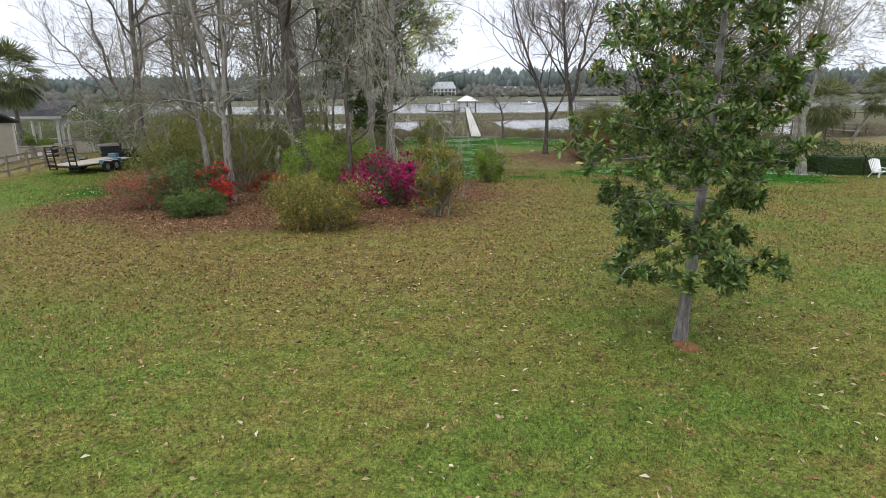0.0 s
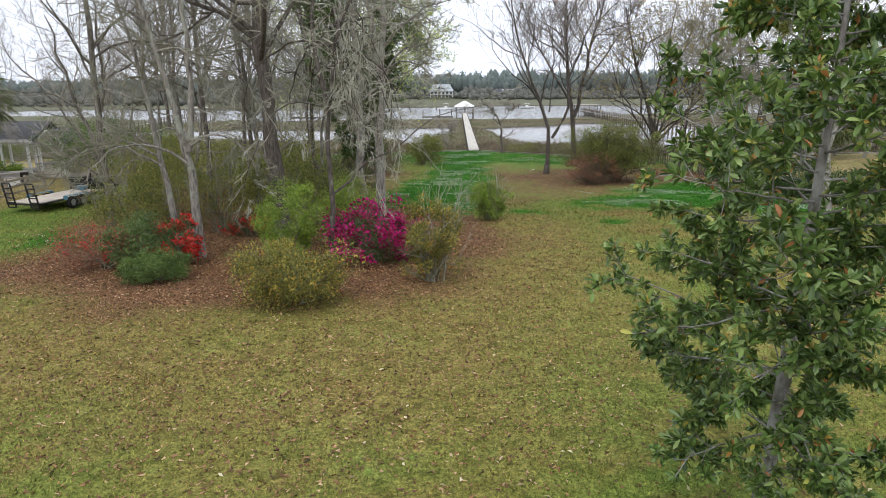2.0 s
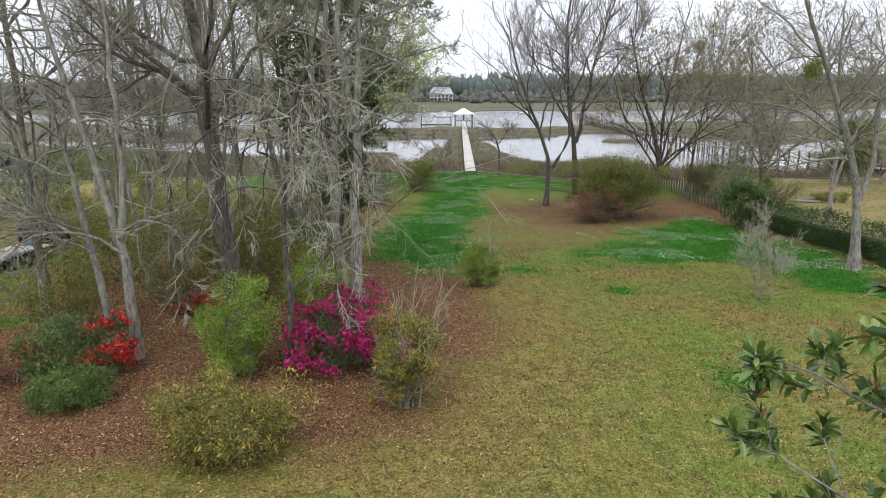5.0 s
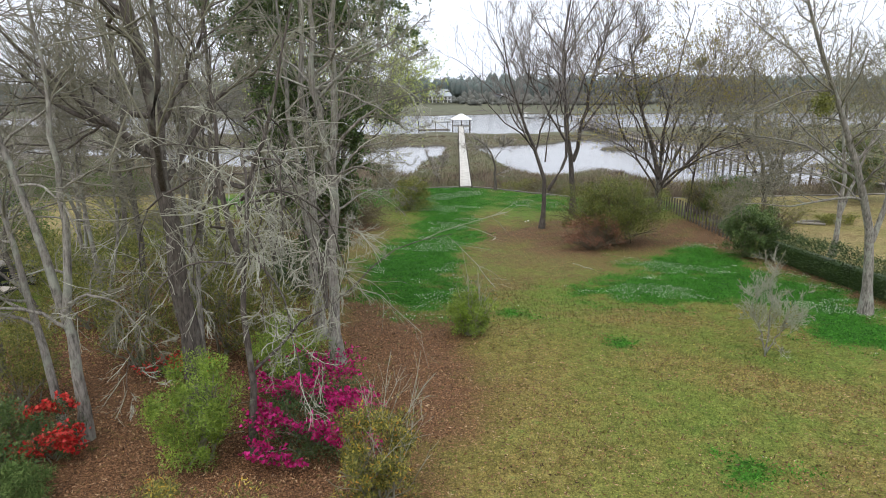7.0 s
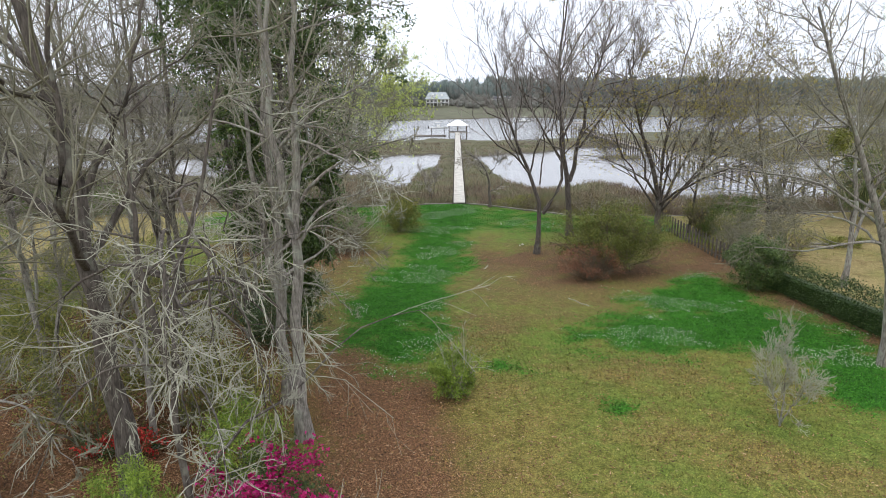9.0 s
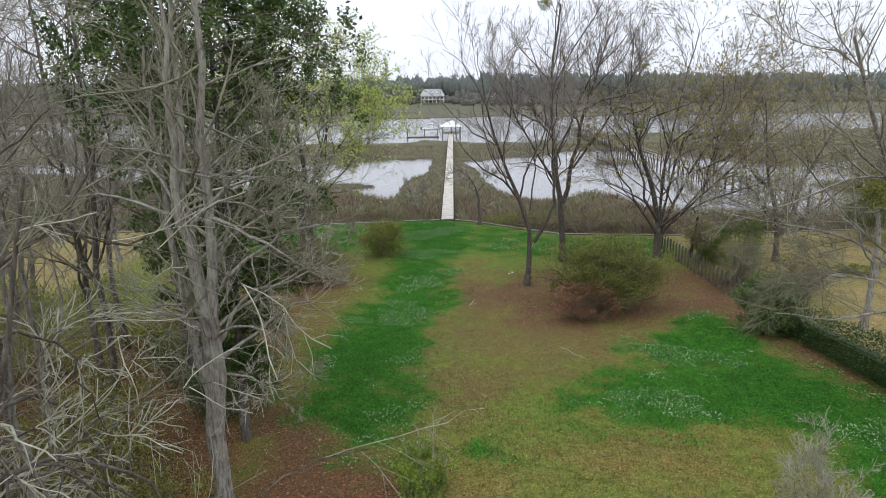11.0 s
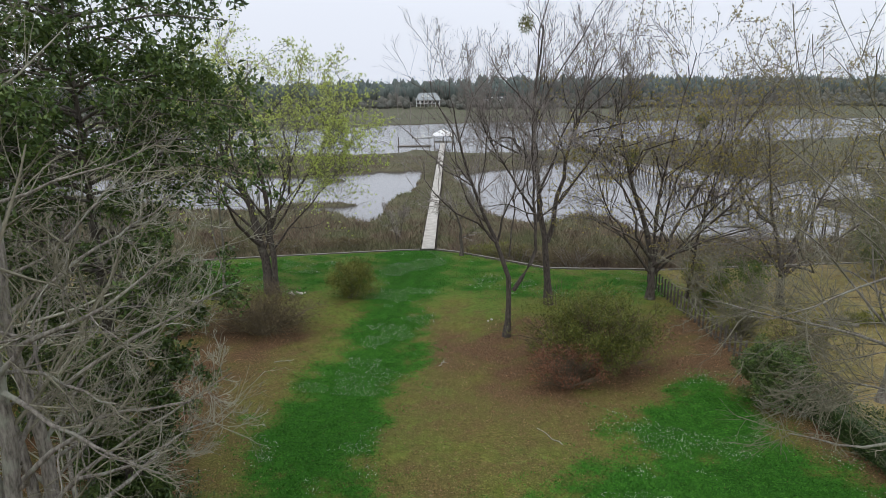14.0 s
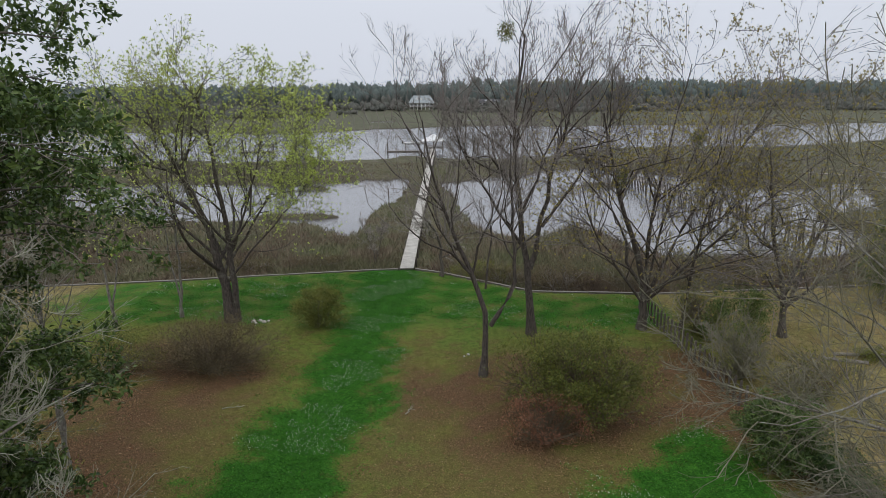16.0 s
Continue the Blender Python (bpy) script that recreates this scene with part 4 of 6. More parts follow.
copse = bare_tree("thicket_tree", "bare grey tree in the thicket", tree_at(-12.6, 36.5),
                  [(0.13, (0, 0, 0), (-0.2, 0, 4), (-0.6, 0, 8), (-0.7, 0, 13.5)), (0.09, (-0.1, 0, 1.5), (0.7, 0.2, 5), (1.0, 0.3, 11))], 17, fine=2, limbs=8, limb_len=0.50, group="thicket trees", droop=0.03)
copse_b = bare_tree("thicket_tree", "thin dark bare tree in the thicket", tree_at(-12.0, 46.0),
                    [(0.17, (0, 0, 0), (-0.2, 0, 5), (-0.5, 0, 11), (-0.8, 0, 20.5))], 18, fine=2, mat=MAT_BARK_DARK, twig_mat=MAT_TWIG_DARK, limbs=18, limb_len=0.44, group="thicket trees")
for tx, ty, ta, src in ((-16.5, 42, 80, copse), (-8.2, 48, 200, copse), (-15.2, 33, 150, copse_b), (-18.5, 50, 260, copse_b), (-8.0, 46.5, 20, copse_b), (-13.4, 41.5, 310, copse_b), (-10.8, 57, 120, copse),
                        (-22.5, 58, 300, copse_b), (-14.5, 53, 70, copse_b), (-10.4, 43.5, 240, copse_b), (-17.4, 76, 40, copse), (-13.4, 79, 140, copse)):
    copy_thing(src, pose(tx, ty, gz(tx, ty), 0, 0, ta))


def evergreen(at, seed):
    rng = np.random.default_rng(seed)
    ob = thing("evergreen_tree", tree_at(*at), "tall dense dark evergreen tree towering over the thicket", "tree")
    trunk = stem_curve([(0, 0, -0.3), (0.1, 0, 5), (0.0, 0.1, 12), (0.1, 0, 20)], 14)[None]
    trad = np.linspace(0.24, 0.03, 14)[None]
    n = 128
    h = np.sort(3.2 + 17.2 * rng.random(n) ** 0.9)
    az = np.arange(n) * 2.4 + rng.normal(size=n) * 0.3
    reach = np.interp(h, [3, 7, 10, 14, 17, 19, 20.4], [1.2, 2.2, 3.5, 4.9, 5.2, 4.4, 1.8]) * (0.6 + 0.55 * rng.random(n))
    u = np.linspace(0, 1, 8)[None, :, None]
    d = np.stack([np.cos(az), np.sin(az), 0 * az], -1)
    limb = np.stack([0 * h, 0 * h, h], -1)[:, None] + d[:, None] * reach[:, None, None] * u + np.array([0, 0, 1.0]) * (0.35 * u - 0.3 * u ** 2) * reach[:, None, None] + rng.normal(size=(n, 8, 3)) * 0.05
    lrad = np.linspace(0.05, 0.012, 8)[None].repeat(n, 0)
    b1, r1 = sprout(rng, limb, lrad, 8, 0.25, 1.0, 48, 0.42, 6, 0.14, 0.06, 0.6, 0.4)
    child("trunk", tube_mesh("trunk", [(trunk, trad, 8), (limb, lrad, 5)], MAT_BARK_DARK), ob)
    child("branchwork", tube_mesh("branchwork", [(b1, np.maximum(r1, 0.007), 3)], MAT_TWIG_DARK), ob)
    b2, r2 = sprout(rng, b1, r1, 3, 0.3, 1.0, 45, 0.6, 4, 0.15, 0.05)
    tips = np.concatenate([b1[:, -1], b1[:, 3], b2[:, -1], b2[:, 2]])
    per = 9
    p = np.repeat(tips, per, 0) + rng.normal(size=(len(tips) * per, 3)) * 0.11
    v, f = leaves(rng, p, 0.175, 0.50, out=unit(rng.normal(size=p.shape)) + np.array([0, 0, 0.15]), spread=0.2)
    child("foliage", mesh_np("foliage", v, f, MAT_LEAF_EVER), ob)
    return ob


evergreen((-4.7, 43.0), 21)

# ---- trees round the shore lawn ----
bare_tree("shore_tree", "forked dark bare tree standing in mulch", tree_at(10.75, 66.9),
          [(0.22, (0, 0, 0), (0.15, 0, 1.8), (0.5, 0, 3.8), (-1.2, 0, 8.2), (-3.0, 0, 12), (-3.8, 0, 16.5)), (0.16, (0.45, 0, 3.5), (2.2, 0, 6.2), (1.7, 0.1, 10.2), (1.5, 0, 15.5)), (0.07, (0.1, 0, 6), (0.5, 0.5, 10), (0.2, 0.6, 15))],
          31, mat=MAT_BARK_DEEP, twig_mat=MAT_TWIG_SHORE, twigs=6, branches=6, fine=3, limb_r=0.6, limbs=11, low=0.38, limb_len=0.66, spread=38, up=0.14, limb_up=0.10, twig_r=0.0075)
bare_tree("shore_tree", "tall twin-stemmed dark bare tree by the seawall", tree_at(15.1, 74.0),
          [(0.30, (0, 0, 0), (-0.3, 0, 2.8), (-0.5, 0, 5.3), (-1.3, 0, 10.2), (-1.8, 0, 15.8), (-1.1, 0, 22)), (0.22, (-0.3, 0, 5.3), (0.7, 0, 10.2), (1.4, 0, 14), (3.1, 0, 19.5)), (0.12, (-0.9, 0, 7), (-3.2, -0.5, 10.5), (-5.4, -0.8, 14), (-6.8, -1, 18)), (0.12, (0.5, 0, 8.5), (2.8, 0.5, 11.5), (5.0, 0.8, 15), (6.4, 1, 18.5))],
          32, mat=MAT_BARK_DEEP, twig_mat=MAT_TWIG_SHORE, twigs=6, branches=7, fine=3, limb_r=0.6, limbs=14, limb_len=0.62, spread=36, low=0.42, up=0.17, limb_up=0.13, twig_r=0.0075)
bare_tree("spreading_tree", "wide spreading bare tree with olive buds behind the bushes", tree_at(23.9, 75.0),
          [(0.30, (0, 0, 0), (0.1, 0, 2.4), (-0.2, 0, 4.8), (-2.5, 0, 10.4), (-3.9, 0, 16.6)), (0.15, (0.1, 0, 2.2), (1.9, 0, 7.2), (5.2, 0, 12.2), (8.6, 0, 17.2)), (0.15, (0.1, 0, 2.2), (0.1, 0, 9), (1.3, 0, 15.6), (2.2, 0, 20)), (0.13, (0.0, 0, 2.0), (3.0, -1.5, 6), (6.6, -2.5, 10), (11.5, -3, 14)), (0.12, (0, 0, 2.0), (-2.2, -1, 5), (-4.8, -1.5, 8.5), (-6, -2, 13)), (0.12, (0.1, 0, 2.3), (1.2, 1, 8), (3.4, 1.6, 13), (5.6, 2, 18.4)), (0.11, (0.1, 0, 2.0), (3.4, 0.6, 5.6), (7.8, 1.0, 10.8), (13.0, 1.2, 16.2))],
          33, mat=MAT_BARK_BROWN, twig_mat=MAT_TWIG_SHORE, twigs=6, branches=6, fine=2, limb_r=0.55, limbs=11, limb_len=0.74, low=0.16, up=0.07, limb_up=0.03, twig_r=0.009, buds=MAT_BUD, bud_n=118000, bud_size=0.070, bud_label="haze of ochre and olive spring buds")
bare_tree("shore_tree", "slim bare tree by the dark metal fence", tree_at(27.0, 75.0),
          [(0.14, (0, 0, 0), (0.6, 0, 5.6), (1.2, 0, 9), (2.2, 0, 15))], 34, mat=MAT_BARK_DEEP, twig_mat=MAT_TWIG_SHORE, limb_up=0.035, twigs=6, branches=7, fine=2, limb_r=0.6, limbs=12, limb_len=0.60, twig_r=0.009, buds=MAT_BUD, bud_n=9000, bud_size=0.075)
bare_tree("bright_tree", "spring tree with light yellow-green young leaves by the seawall", tree_at(-8.9, 78.0),
          [(0.43, (0, 0, 0), (-0.6, 0, 5), (-1.8, 0, 9.5), (-3.6, 0, 13.6), (-5.0, 0, 17.0)), (0.30, (0.45, 0, -0.2), (0.35, 0, 4), (0.0, 0, 9.5), (-0.4, 0, 14), (-1.2, 0, 18.2)), (0.12, (-0.3, 0, 4), (1.6, 0.5, 9), (3.0, 0.8, 13.5), (3.8, 1, 17.4)), (0.12, (-0.5, 0, 5), (-4.0, 0, 8.6), (-7.0, 0, 12), (-9.2, 0, 15.8)), (0.10, (0, 0, 3.4), (2.4, -0.6, 6.4), (5.2, -1, 9.2), (7.6, -1.2, 12.4)), (0.10, (0.2, 0, 5), (2.8, 0.8, 9), (5.0, 1, 12.6), (6.6, 1, 15.8))],
          35, mat=MAT_BARK_DEEP, twigs=7, branches=7, fine=2, limb_r=0.5, limbs=15, limb_len=0.74, up=0.10, limb_up=0.05, twig_r=0.0065, buds=MAT_LEAF_SPRING, bud_n=125000, bud_size=0.094, bud_label="thin veil of fresh yellow-green leaves")
bare_tree("edge_tree", "bare grey tree leaning beside the clipped hedge", tree_at(23.4, 41.4),
          [(0.25, (0, 0, 0), (-0.1, 0, 2.4), (-0.3, 0, 4.0), (-1.0, 0, 5.95), (-1.8, 0, 8.0), (-2.55, 0, 9.7), (-3.6, 0, 11.7), (-5.4, 0, 16)), (0.14, (-0.3, 0, 3.8), (0.2, 0, 6.6), (0.1, 0.2, 10.1), (0.9, 0.3, 15)), (0.075, (-1.2, 0, 6.6), (-3.4, 1.4, 8.6), (-6.4, 2.7, 8.95), (-8.5, 3.6, 9.3)), (0.06, (-0.9, 0, 5.7), (-2.4, 0.6, 7.0), (-4.6, 1.4, 7.2), (-6.4, 1.8, 6.6))],
          36, twig_mat=MAT_TWIG, limb_r=0.42, branches=7, twigs=6, fine=2, limbs=18, limb_len=0.54, twig_r=0.006, low=0.3, limb_up=0.02, droop=0.06)
edge_b = bare_tree("neighbour_tree", "bare grey tree on the neighbouring lawn", tree_at(30.5, 56.0),
                   [(0.2, (0, 0, 0), (0.3, 0, 4), (-0.4, 0, 8.5), (-0.9, 0, 16)), (0.12, (0.2, 0, 3), (1.9, 0.5, 8), (3.0, 0.8, 13.5))], 37, fine=2, limbs=9, limb_len=0.60, droop=0.03, group="neighbouring trees", buds=MAT_LEAF_OLIVE, bud_n=1500, bud_size=0.10)
bare_tree("neighbour_tree", "wide-crowned bare tree with ochre buds beyond the fence", tree_at(34.0, 73.0),
          [(0.26, (0, 0, 0), (-0.2, 0, 3), (-1.6, 0, 8), (-2.6, 0, 14)), (0.16, (0, 0, 2.4), (1.4, 0, 7), (3.6, 0.5, 11), (5.4, 0.8, 15)), (0.13, (0, 0, 2.4), (2.6, -1.2, 5.5), (6.0, -2, 8.5), (9.0, -2.4, 10.5)), (0.12, (0, 0, 2.2), (-2.4, -1.5, 5), (-4.8, -2.4, 8), (-6.0, -3, 11))],
          137, mat=MAT_BARK_DARK, twig_mat=MAT_TWIG, limbs=12, limb_len=0.80, branches=6, twigs=6, fine=2, low=0.2, up=0.06, limb_up=0.02, twig_r=0.009, buds=MAT_BUD, bud_n=36000, bud_size=0.08, bud_label="haze of ochre buds")
for tx, ty, ta in ((46, 66, 220), (-34, 72, 60), (-26, 76, 200)):
    copy_thing(edge_b, pose(tx, ty, gz(tx, ty), 0, 0, ta))
bare_tree("gnarled_tree", "small gnarled bare tree beside the dock", tree_at(8.5, 90.2),
          [(0.19, (0, 0, 0), (0.0, 0, 2.2), (-0.2, 0, 4.4), (-1.8, 0, 6.2), (-3.0, 0, 6.6)), (0.07, (-0.1, 0, 4), (1.2, 0, 5.8), (2.4, 0, 6.4))], 38, mat=MAT_BARK_DARK, twig_mat=MAT_TWIG_DARK, limbs=7, limb_len=0.60, up=0.04, fine=2, twig_r=0.011)
bare_tree("gnarled_tree", "small bare shrubby tree in the marsh edge", tree_at(1.2, 98.0),
          [(0.07, (0, 0, 0), (-0.1, 0, 1.4), (-0.8, 0, 3.2), (-1.3, 0, 4.6)), (0.06, (0, 0, 0.5), (0.6, 0, 2.4), (0.9, 0, 4.4))], 39, mat=MAT_BARK_DARK, twig_mat=MAT_TWIG_DARK, limbs=7, limb_len=0.60, fine=2, twig_r=0.011)



def mistletoe(tree, at, r, seed):
    rng = np.random.default_rng(seed)
    p = unit(rng.normal(size=(900, 3))) * r * rng.random((900, 1)) ** 0.5 * np.array([1, 1, 1.15])
    v, f = leaves(rng, p + np.array(at) - np.array(tree.matrix_basis.translation), 0.17, 0.5, out=p + np.array([0, 0, -0.1]), spread=0.5, fold=False)
    child("mistletoe", mesh_np("mistletoe", v, f, MAT_LEAF_OLIVE), tree, "round clump of green mistletoe")


twin_tree, wide_tree = bpy.data.objects["shore_tree.001"], bpy.data.objects["spreading_tree"]
mistletoe(twin_tree, (12.7, 74.0, 20.0), 0.65, 301)
mistletoe(wide_tree, (21.6, 75.0, 9.8), 0.75, 302)
mistletoe(wide_tree, (27.0, 75.0, 12.6), 0.55, 303)
mistletoe(bpy.data.objects["edge_tree"], (19.7, 41.4, 9.45), 0.5, 304)

# ---- shrubs of the bed ----
shrub("yellow_green_bush", "low rounded yellow-green bush in fallen leaves", (-4.45, 22.4), 1.75, 1.5, 1.85, 41, MAT_LEAF_YELLOW, 13000, 0.055, 46, fill=0.27, stems=16, twig_n=7)
shrub("magenta_azalea", "azalea covered in vivid magenta blossoms", (-2.2, 27.9), 1.95, 1.6, 2.05, 42, MAT_LEAF_DARK, 7000, 0.05, 40, blooms=MAT_BLOOM_MAGENTA, bloom_n=9000, bloom_size=0.12, bloom_label="magenta blossoms", fill=0.27)
shrub("magenta_azalea", "looser azalea with thin pink blossoms", (-2.6, 30.6), 1.9, 1.3, 1.9, 43, MAT_LEAF_DARK, 3500, 0.05, 30, blooms=MAT_BLOOM_MAGENTA, bloom_n=4200, bloom_size=0.11, bloom_label="pink blossoms", bloom_low=0.4)
shrub("yellow_tipped_bush", "upright bush with yellow and orange tipped leaves", (-0.12, 24.8), 1.1, 1.0, 2.9, 44, MAT_LEAF_YELLOW, 7500, 0.06, 52, fill=0.21, stems=24, twig_n=10, shoots=16)
shrub("green_bush", "tall fresh green leafy bush beside the azalea", (-5.5, 27.2), 1.3, 1.4, 3.3, 45, MAT_LEAF_FRESH, 11000, 0.055, 40, fill=0.27, twig_n=8)
shrub("green_bush", "fresh green leafy bush behind the azalea", (-4.0, 31.6), 1.5, 1.2, 3.1, 46, MAT_LEAF_FRESH, 7000, 0.055, 32, fill=0.3)
shrub("red_azalea", "red-blooming azalea at the foot of a leaning tree", (-9.7, 27.2), 1.05, 1.0, 1.8, 47, MAT_LEAF_DARK, 3000, 0.045, 30, blooms=MAT_BLOOM_RED, bloom_n=6000, bloom_size=0.105, bloom_label="red blossoms", fill=0.26)
shrub("red_azalea", "low azalea with orange-red blossoms in the shade", (-8.9, 33.5), 1.5, 0.8, 1.0, 48, MAT_LEAF_DARK, 2200, 0.045, 24, blooms=MAT_BLOOM_RED, bloom_n=3000, bloom_size=0.075, bloom_label="orange-red blossoms", fill=0.3)
shrub("red_azalea", "sparse azalea with dull red leaves", (-12.2, 26.7), 2.1, 1.4, 1.5, 49, MAT_LEAF_RUST, 4600, 0.05, 34, blooms=MAT_BLOOM_RED, bloom_n=1900, bloom_size=0.06, bloom_label="few red blossoms")
shrub("juniper", "low grey-green juniper with feathery sprays", (-9.7, 25.0), 1.15, 0.9, 0.85, 50, MAT_LEAF_JUNIPER, 8000, 0.075, 30, fill=0.4, ratio=0.25)
shrub("juniper", "taller dark green evergreen shrub beside rusty azalea", (-10.9, 26.6), 1.4, 1.1, 2.1, 51, MAT_LEAF_EVER, 6500, 0.06, 28, fill=0.32)
shrub("olive_bush", "tall olive-green bush in the thicket", (-12.8, 30.6), 1.9, 1.6, 3.4, 52, MAT_LEAF_OLIVE, 5200, 0.07, 34)
shrub("olive_bush", "tall olive-green bush in the thicket", (-9.4, 40.5), 2.8, 1.8, 4.2, 53, MAT_LEAF_OLIVE, 5200, 0.08, 38)
shrub("olive_bush", "wide olive-green bush in the thicket", (-14.6, 38.6), 2.6, 1.8, 4.2, 54, MAT_LEAF_OLIVE, 4800, 0.08, 34)
shrub("olive_bush", "dark green bush under bare trees", (-6.4, 45.5), 2.2, 1.6, 2.6, 55, MAT_LEAF_DARK, 6000, 0.08, 34)
shrub("olive_bush", "wide olive bush at the edge of the thicket", (-18.5, 43.5), 2.4, 2.0, 3.2, 56, MAT_LEAF_OLIVE, 7000, 0.08, 34)
shrub("olive_bush", "brownish bush at the edge of the thicket", (-11.5, 53), 3.0, 2.2, 2.8, 57, MAT_LEAF_OLIVE, 7000, 0.085, 36)
shrub("olive_bush", "brownish bush beyond the trailer", (-20.5, 53), 3.0, 2.2, 3.6, 58, MAT_LEAF_OLIVE, 7000, 0.085, 36)
shrub("round_bush", "small loose green bush with bare shoots on the lawn", (2.8, 38.4), 1.2, 1.1, 2.2, 59, MAT_LEAF_FRESH, 6500, 0.062, 52, fill=0.21, hollow=0.3, stems=26, twig_n=8, shoots=20)
bare_tree("bare_shrub", "pale leafless shrub with a few yellow leaves", tree_at(15.2, 35.4),
          [(0.035, (0, 0, 0), (0.02, 0, 0.8), (-0.1, 0.1, 2.2), (0.0, 0.1, 3.9)), (0.028, (0, 0, 0.1), (-0.4, 0.1, 1.2), (-0.9, 0.1, 2.6)), (0.028, (0, 0, 0.1), (0.45, -0.1, 1.1), (1.0, -0.2, 2.7)),
           (0.026, (0, 0, 0.1), (0.1, -0.5, 1.1), (0.2, -1.0, 2.5)), (0.026, (0, 0, 0.1), (-0.2, 0.4, 1.2), (-0.4, 0.9, 2.9)), (0.022, (0, 0, 0.1), (0.3, 0.4, 1.0), (0.6, 0.8, 2.0))],
          60, mat=MAT_BARK_GREY, twig_mat=MAT_TWIG_PALE, limbs=9, limb_len=0.5, branches=6, twigs=6, fine=1, low=0.3, twig_r=0.0045, buds=MAT_LEAF_YELLOW, bud_n=420, bud_size=0.07)
shrub("mound_bush", "large mounded olive bush with rusty lower branches", (15.7, 61.2), 4.2, 3.3, 5.7, 61, MAT_LEAF_MOUND, 26000, 0.08, 120, fill=0.19, hollow=0.3, stems=64, twig_n=18, twig=MAT_TWIG_BROWN)
shrub("rusty_bush", "low rust-red bush in the mulch", (13.4, 58.5), 2.3, 1.5, 2.6, 62, MAT_LEAF_RUST, 3400, 0.07, 40, fill=0.24, stems=34, twig_n=14, twig=MAT_TWIG_BROWN)
shrub("camellia", "dense dark green camellia at the end of the hedge", (24.0, 55.6), 1.9, 1.8, 4.1, 63, MAT_LEAF_EVER, 13000, 0.095, 70, fill=0.21, hollow=0.35)
shrub("far_bush", "rounded green bush beside the shore lawn", (-1.5, 76.2), 2.0, 1.7, 3.3, 64, MAT_LEAF_OLIVE, 9000, 0.09, 40)
shrub("brown_bush", "wide brown leafless bush beside the clover path", (-7.2, 68.2), 4.3, 2.6, 3.6, 65, MAT_LEAF_REED, 12000, 0.07, 70, stems=60, twig_n=18, twig=MAT_TWIG_BROWN)
shrub("brown_bush", "wide brown bush near the seawall", (-13.5, 68.5), 3.2, 2.2, 3.0, 66, MAT_LEAF_OLIVE, 5000, 0.08, 44, stems=24, twig_n=10, twig=MAT_TWIG_BROWN)
shrub("brown_bush", "brush along the dark metal fence", (27.9, 74), 1.8, 3.2, 3.6, 67, MAT_LEAF_OLIVE, 3500, 0.08, 40, stems=40, twig_n=22, twig=MAT_TWIG_BROWN)
shrub("brown_bush", "tangled brush beyond the clipped hedge", (29.5, 62), 2.6, 2.6, 3.4, 68, MAT_LEAF_OLIVE, 2600, 0.08, 36, stems=36, twig_n=20, twig=MAT_TWIG_BROWN)
shrub("brown_bush", "marsh-edge brush by the seawall", (12.5, 91), 3.2, 1.4, 2.2, 69, MAT_LEAF_OLIVE, 4000, 0.09, 36, stems=24, twig_n=10)


shrub("grey_bush", "tall grey-green bush beyond the dark metal fence", (29.6, 71.5), 2.6, 2.2, 4.6, 171, MAT_LEAF_JUNIPER, 9000, 0.08, 40, fill=0.28, twig_n=10)
shrub("brown_bush", "leafless grey brush beside the dark metal fence", (27.2, 66.0), 2.2, 2.4, 4.2, 172, MAT_LEAF_OLIVE, 1800, 0.08, 40, stems=36, twig=MAT_TWIG, twig_n=22)
shrub("olive_bush", "yellow-olive bush behind the leaning tree", (-7.6, 36.2), 2.4, 1.6, 5.2, 173, MAT_LEAF_OLIVE, 6000, 0.07, 50, twig_n=10)
shrub("olive_bush", "loose yellow-olive bush under drooping branches", (-5.2, 35.2), 2.0, 1.4, 3.4, 174, MAT_LEAF_OLIVE, 7000, 0.065, 44, twig_n=10)
shrub("olive_bush", "tall loose olive bush among grey trunks", (-10.6, 34.6), 2.2, 1.5, 5.0, 175, MAT_LEAF_OLIVE, 5200, 0.07, 46, twig_n=10)


for k, (sx, sy, sh, smat) in enumerate(((-9.0, 50, 2.8, MAT_LEAF_DARK), (-15.5, 48.5, 3.2, MAT_LEAF_OLIVE), (-16.6, 56, 3.4, MAT_LEAF_OLIVE))):
    shrub("olive_bush", "shaggy bush filling the back of the thicket", (sx, sy), 2.8, 2.0, sh, 180 + k, smat, 4200, 0.085, 34, group="thicket bushes")
bare_tree("arching_tree", "dark bare tree arching over the trailer", tree_at(-17.9, 39.9),
          [(0.15, (0, 0, 0), (-0.8, 0, 1.6), (-1.4, 0, 3.8), (-1.9, 0, 5.8), (-2.5, 0, 8.2), (-3.0, 0, 10.5)), (0.08, (-0.7, 0, 1.4), (-2.3, -0.2, 2.8), (-4.2, -0.3, 3.7), (-5.6, -0.3, 4.3)),
           (0.08, (-1.2, 0, 3.0), (-0.6, 0.2, 6.0), (0.2, 0.3, 9.5)), (0.08, (-1.0, 0, 2.4), (-2.6, 0, 5.2), (-4.5, 0, 7.6), (-6.2, 0, 9.4))],
          190, mat=MAT_BARK_DARK, twig_mat=MAT_TWIG_DARK, limbs=8, limb_len=0.5, fine=2, droop=0.02)


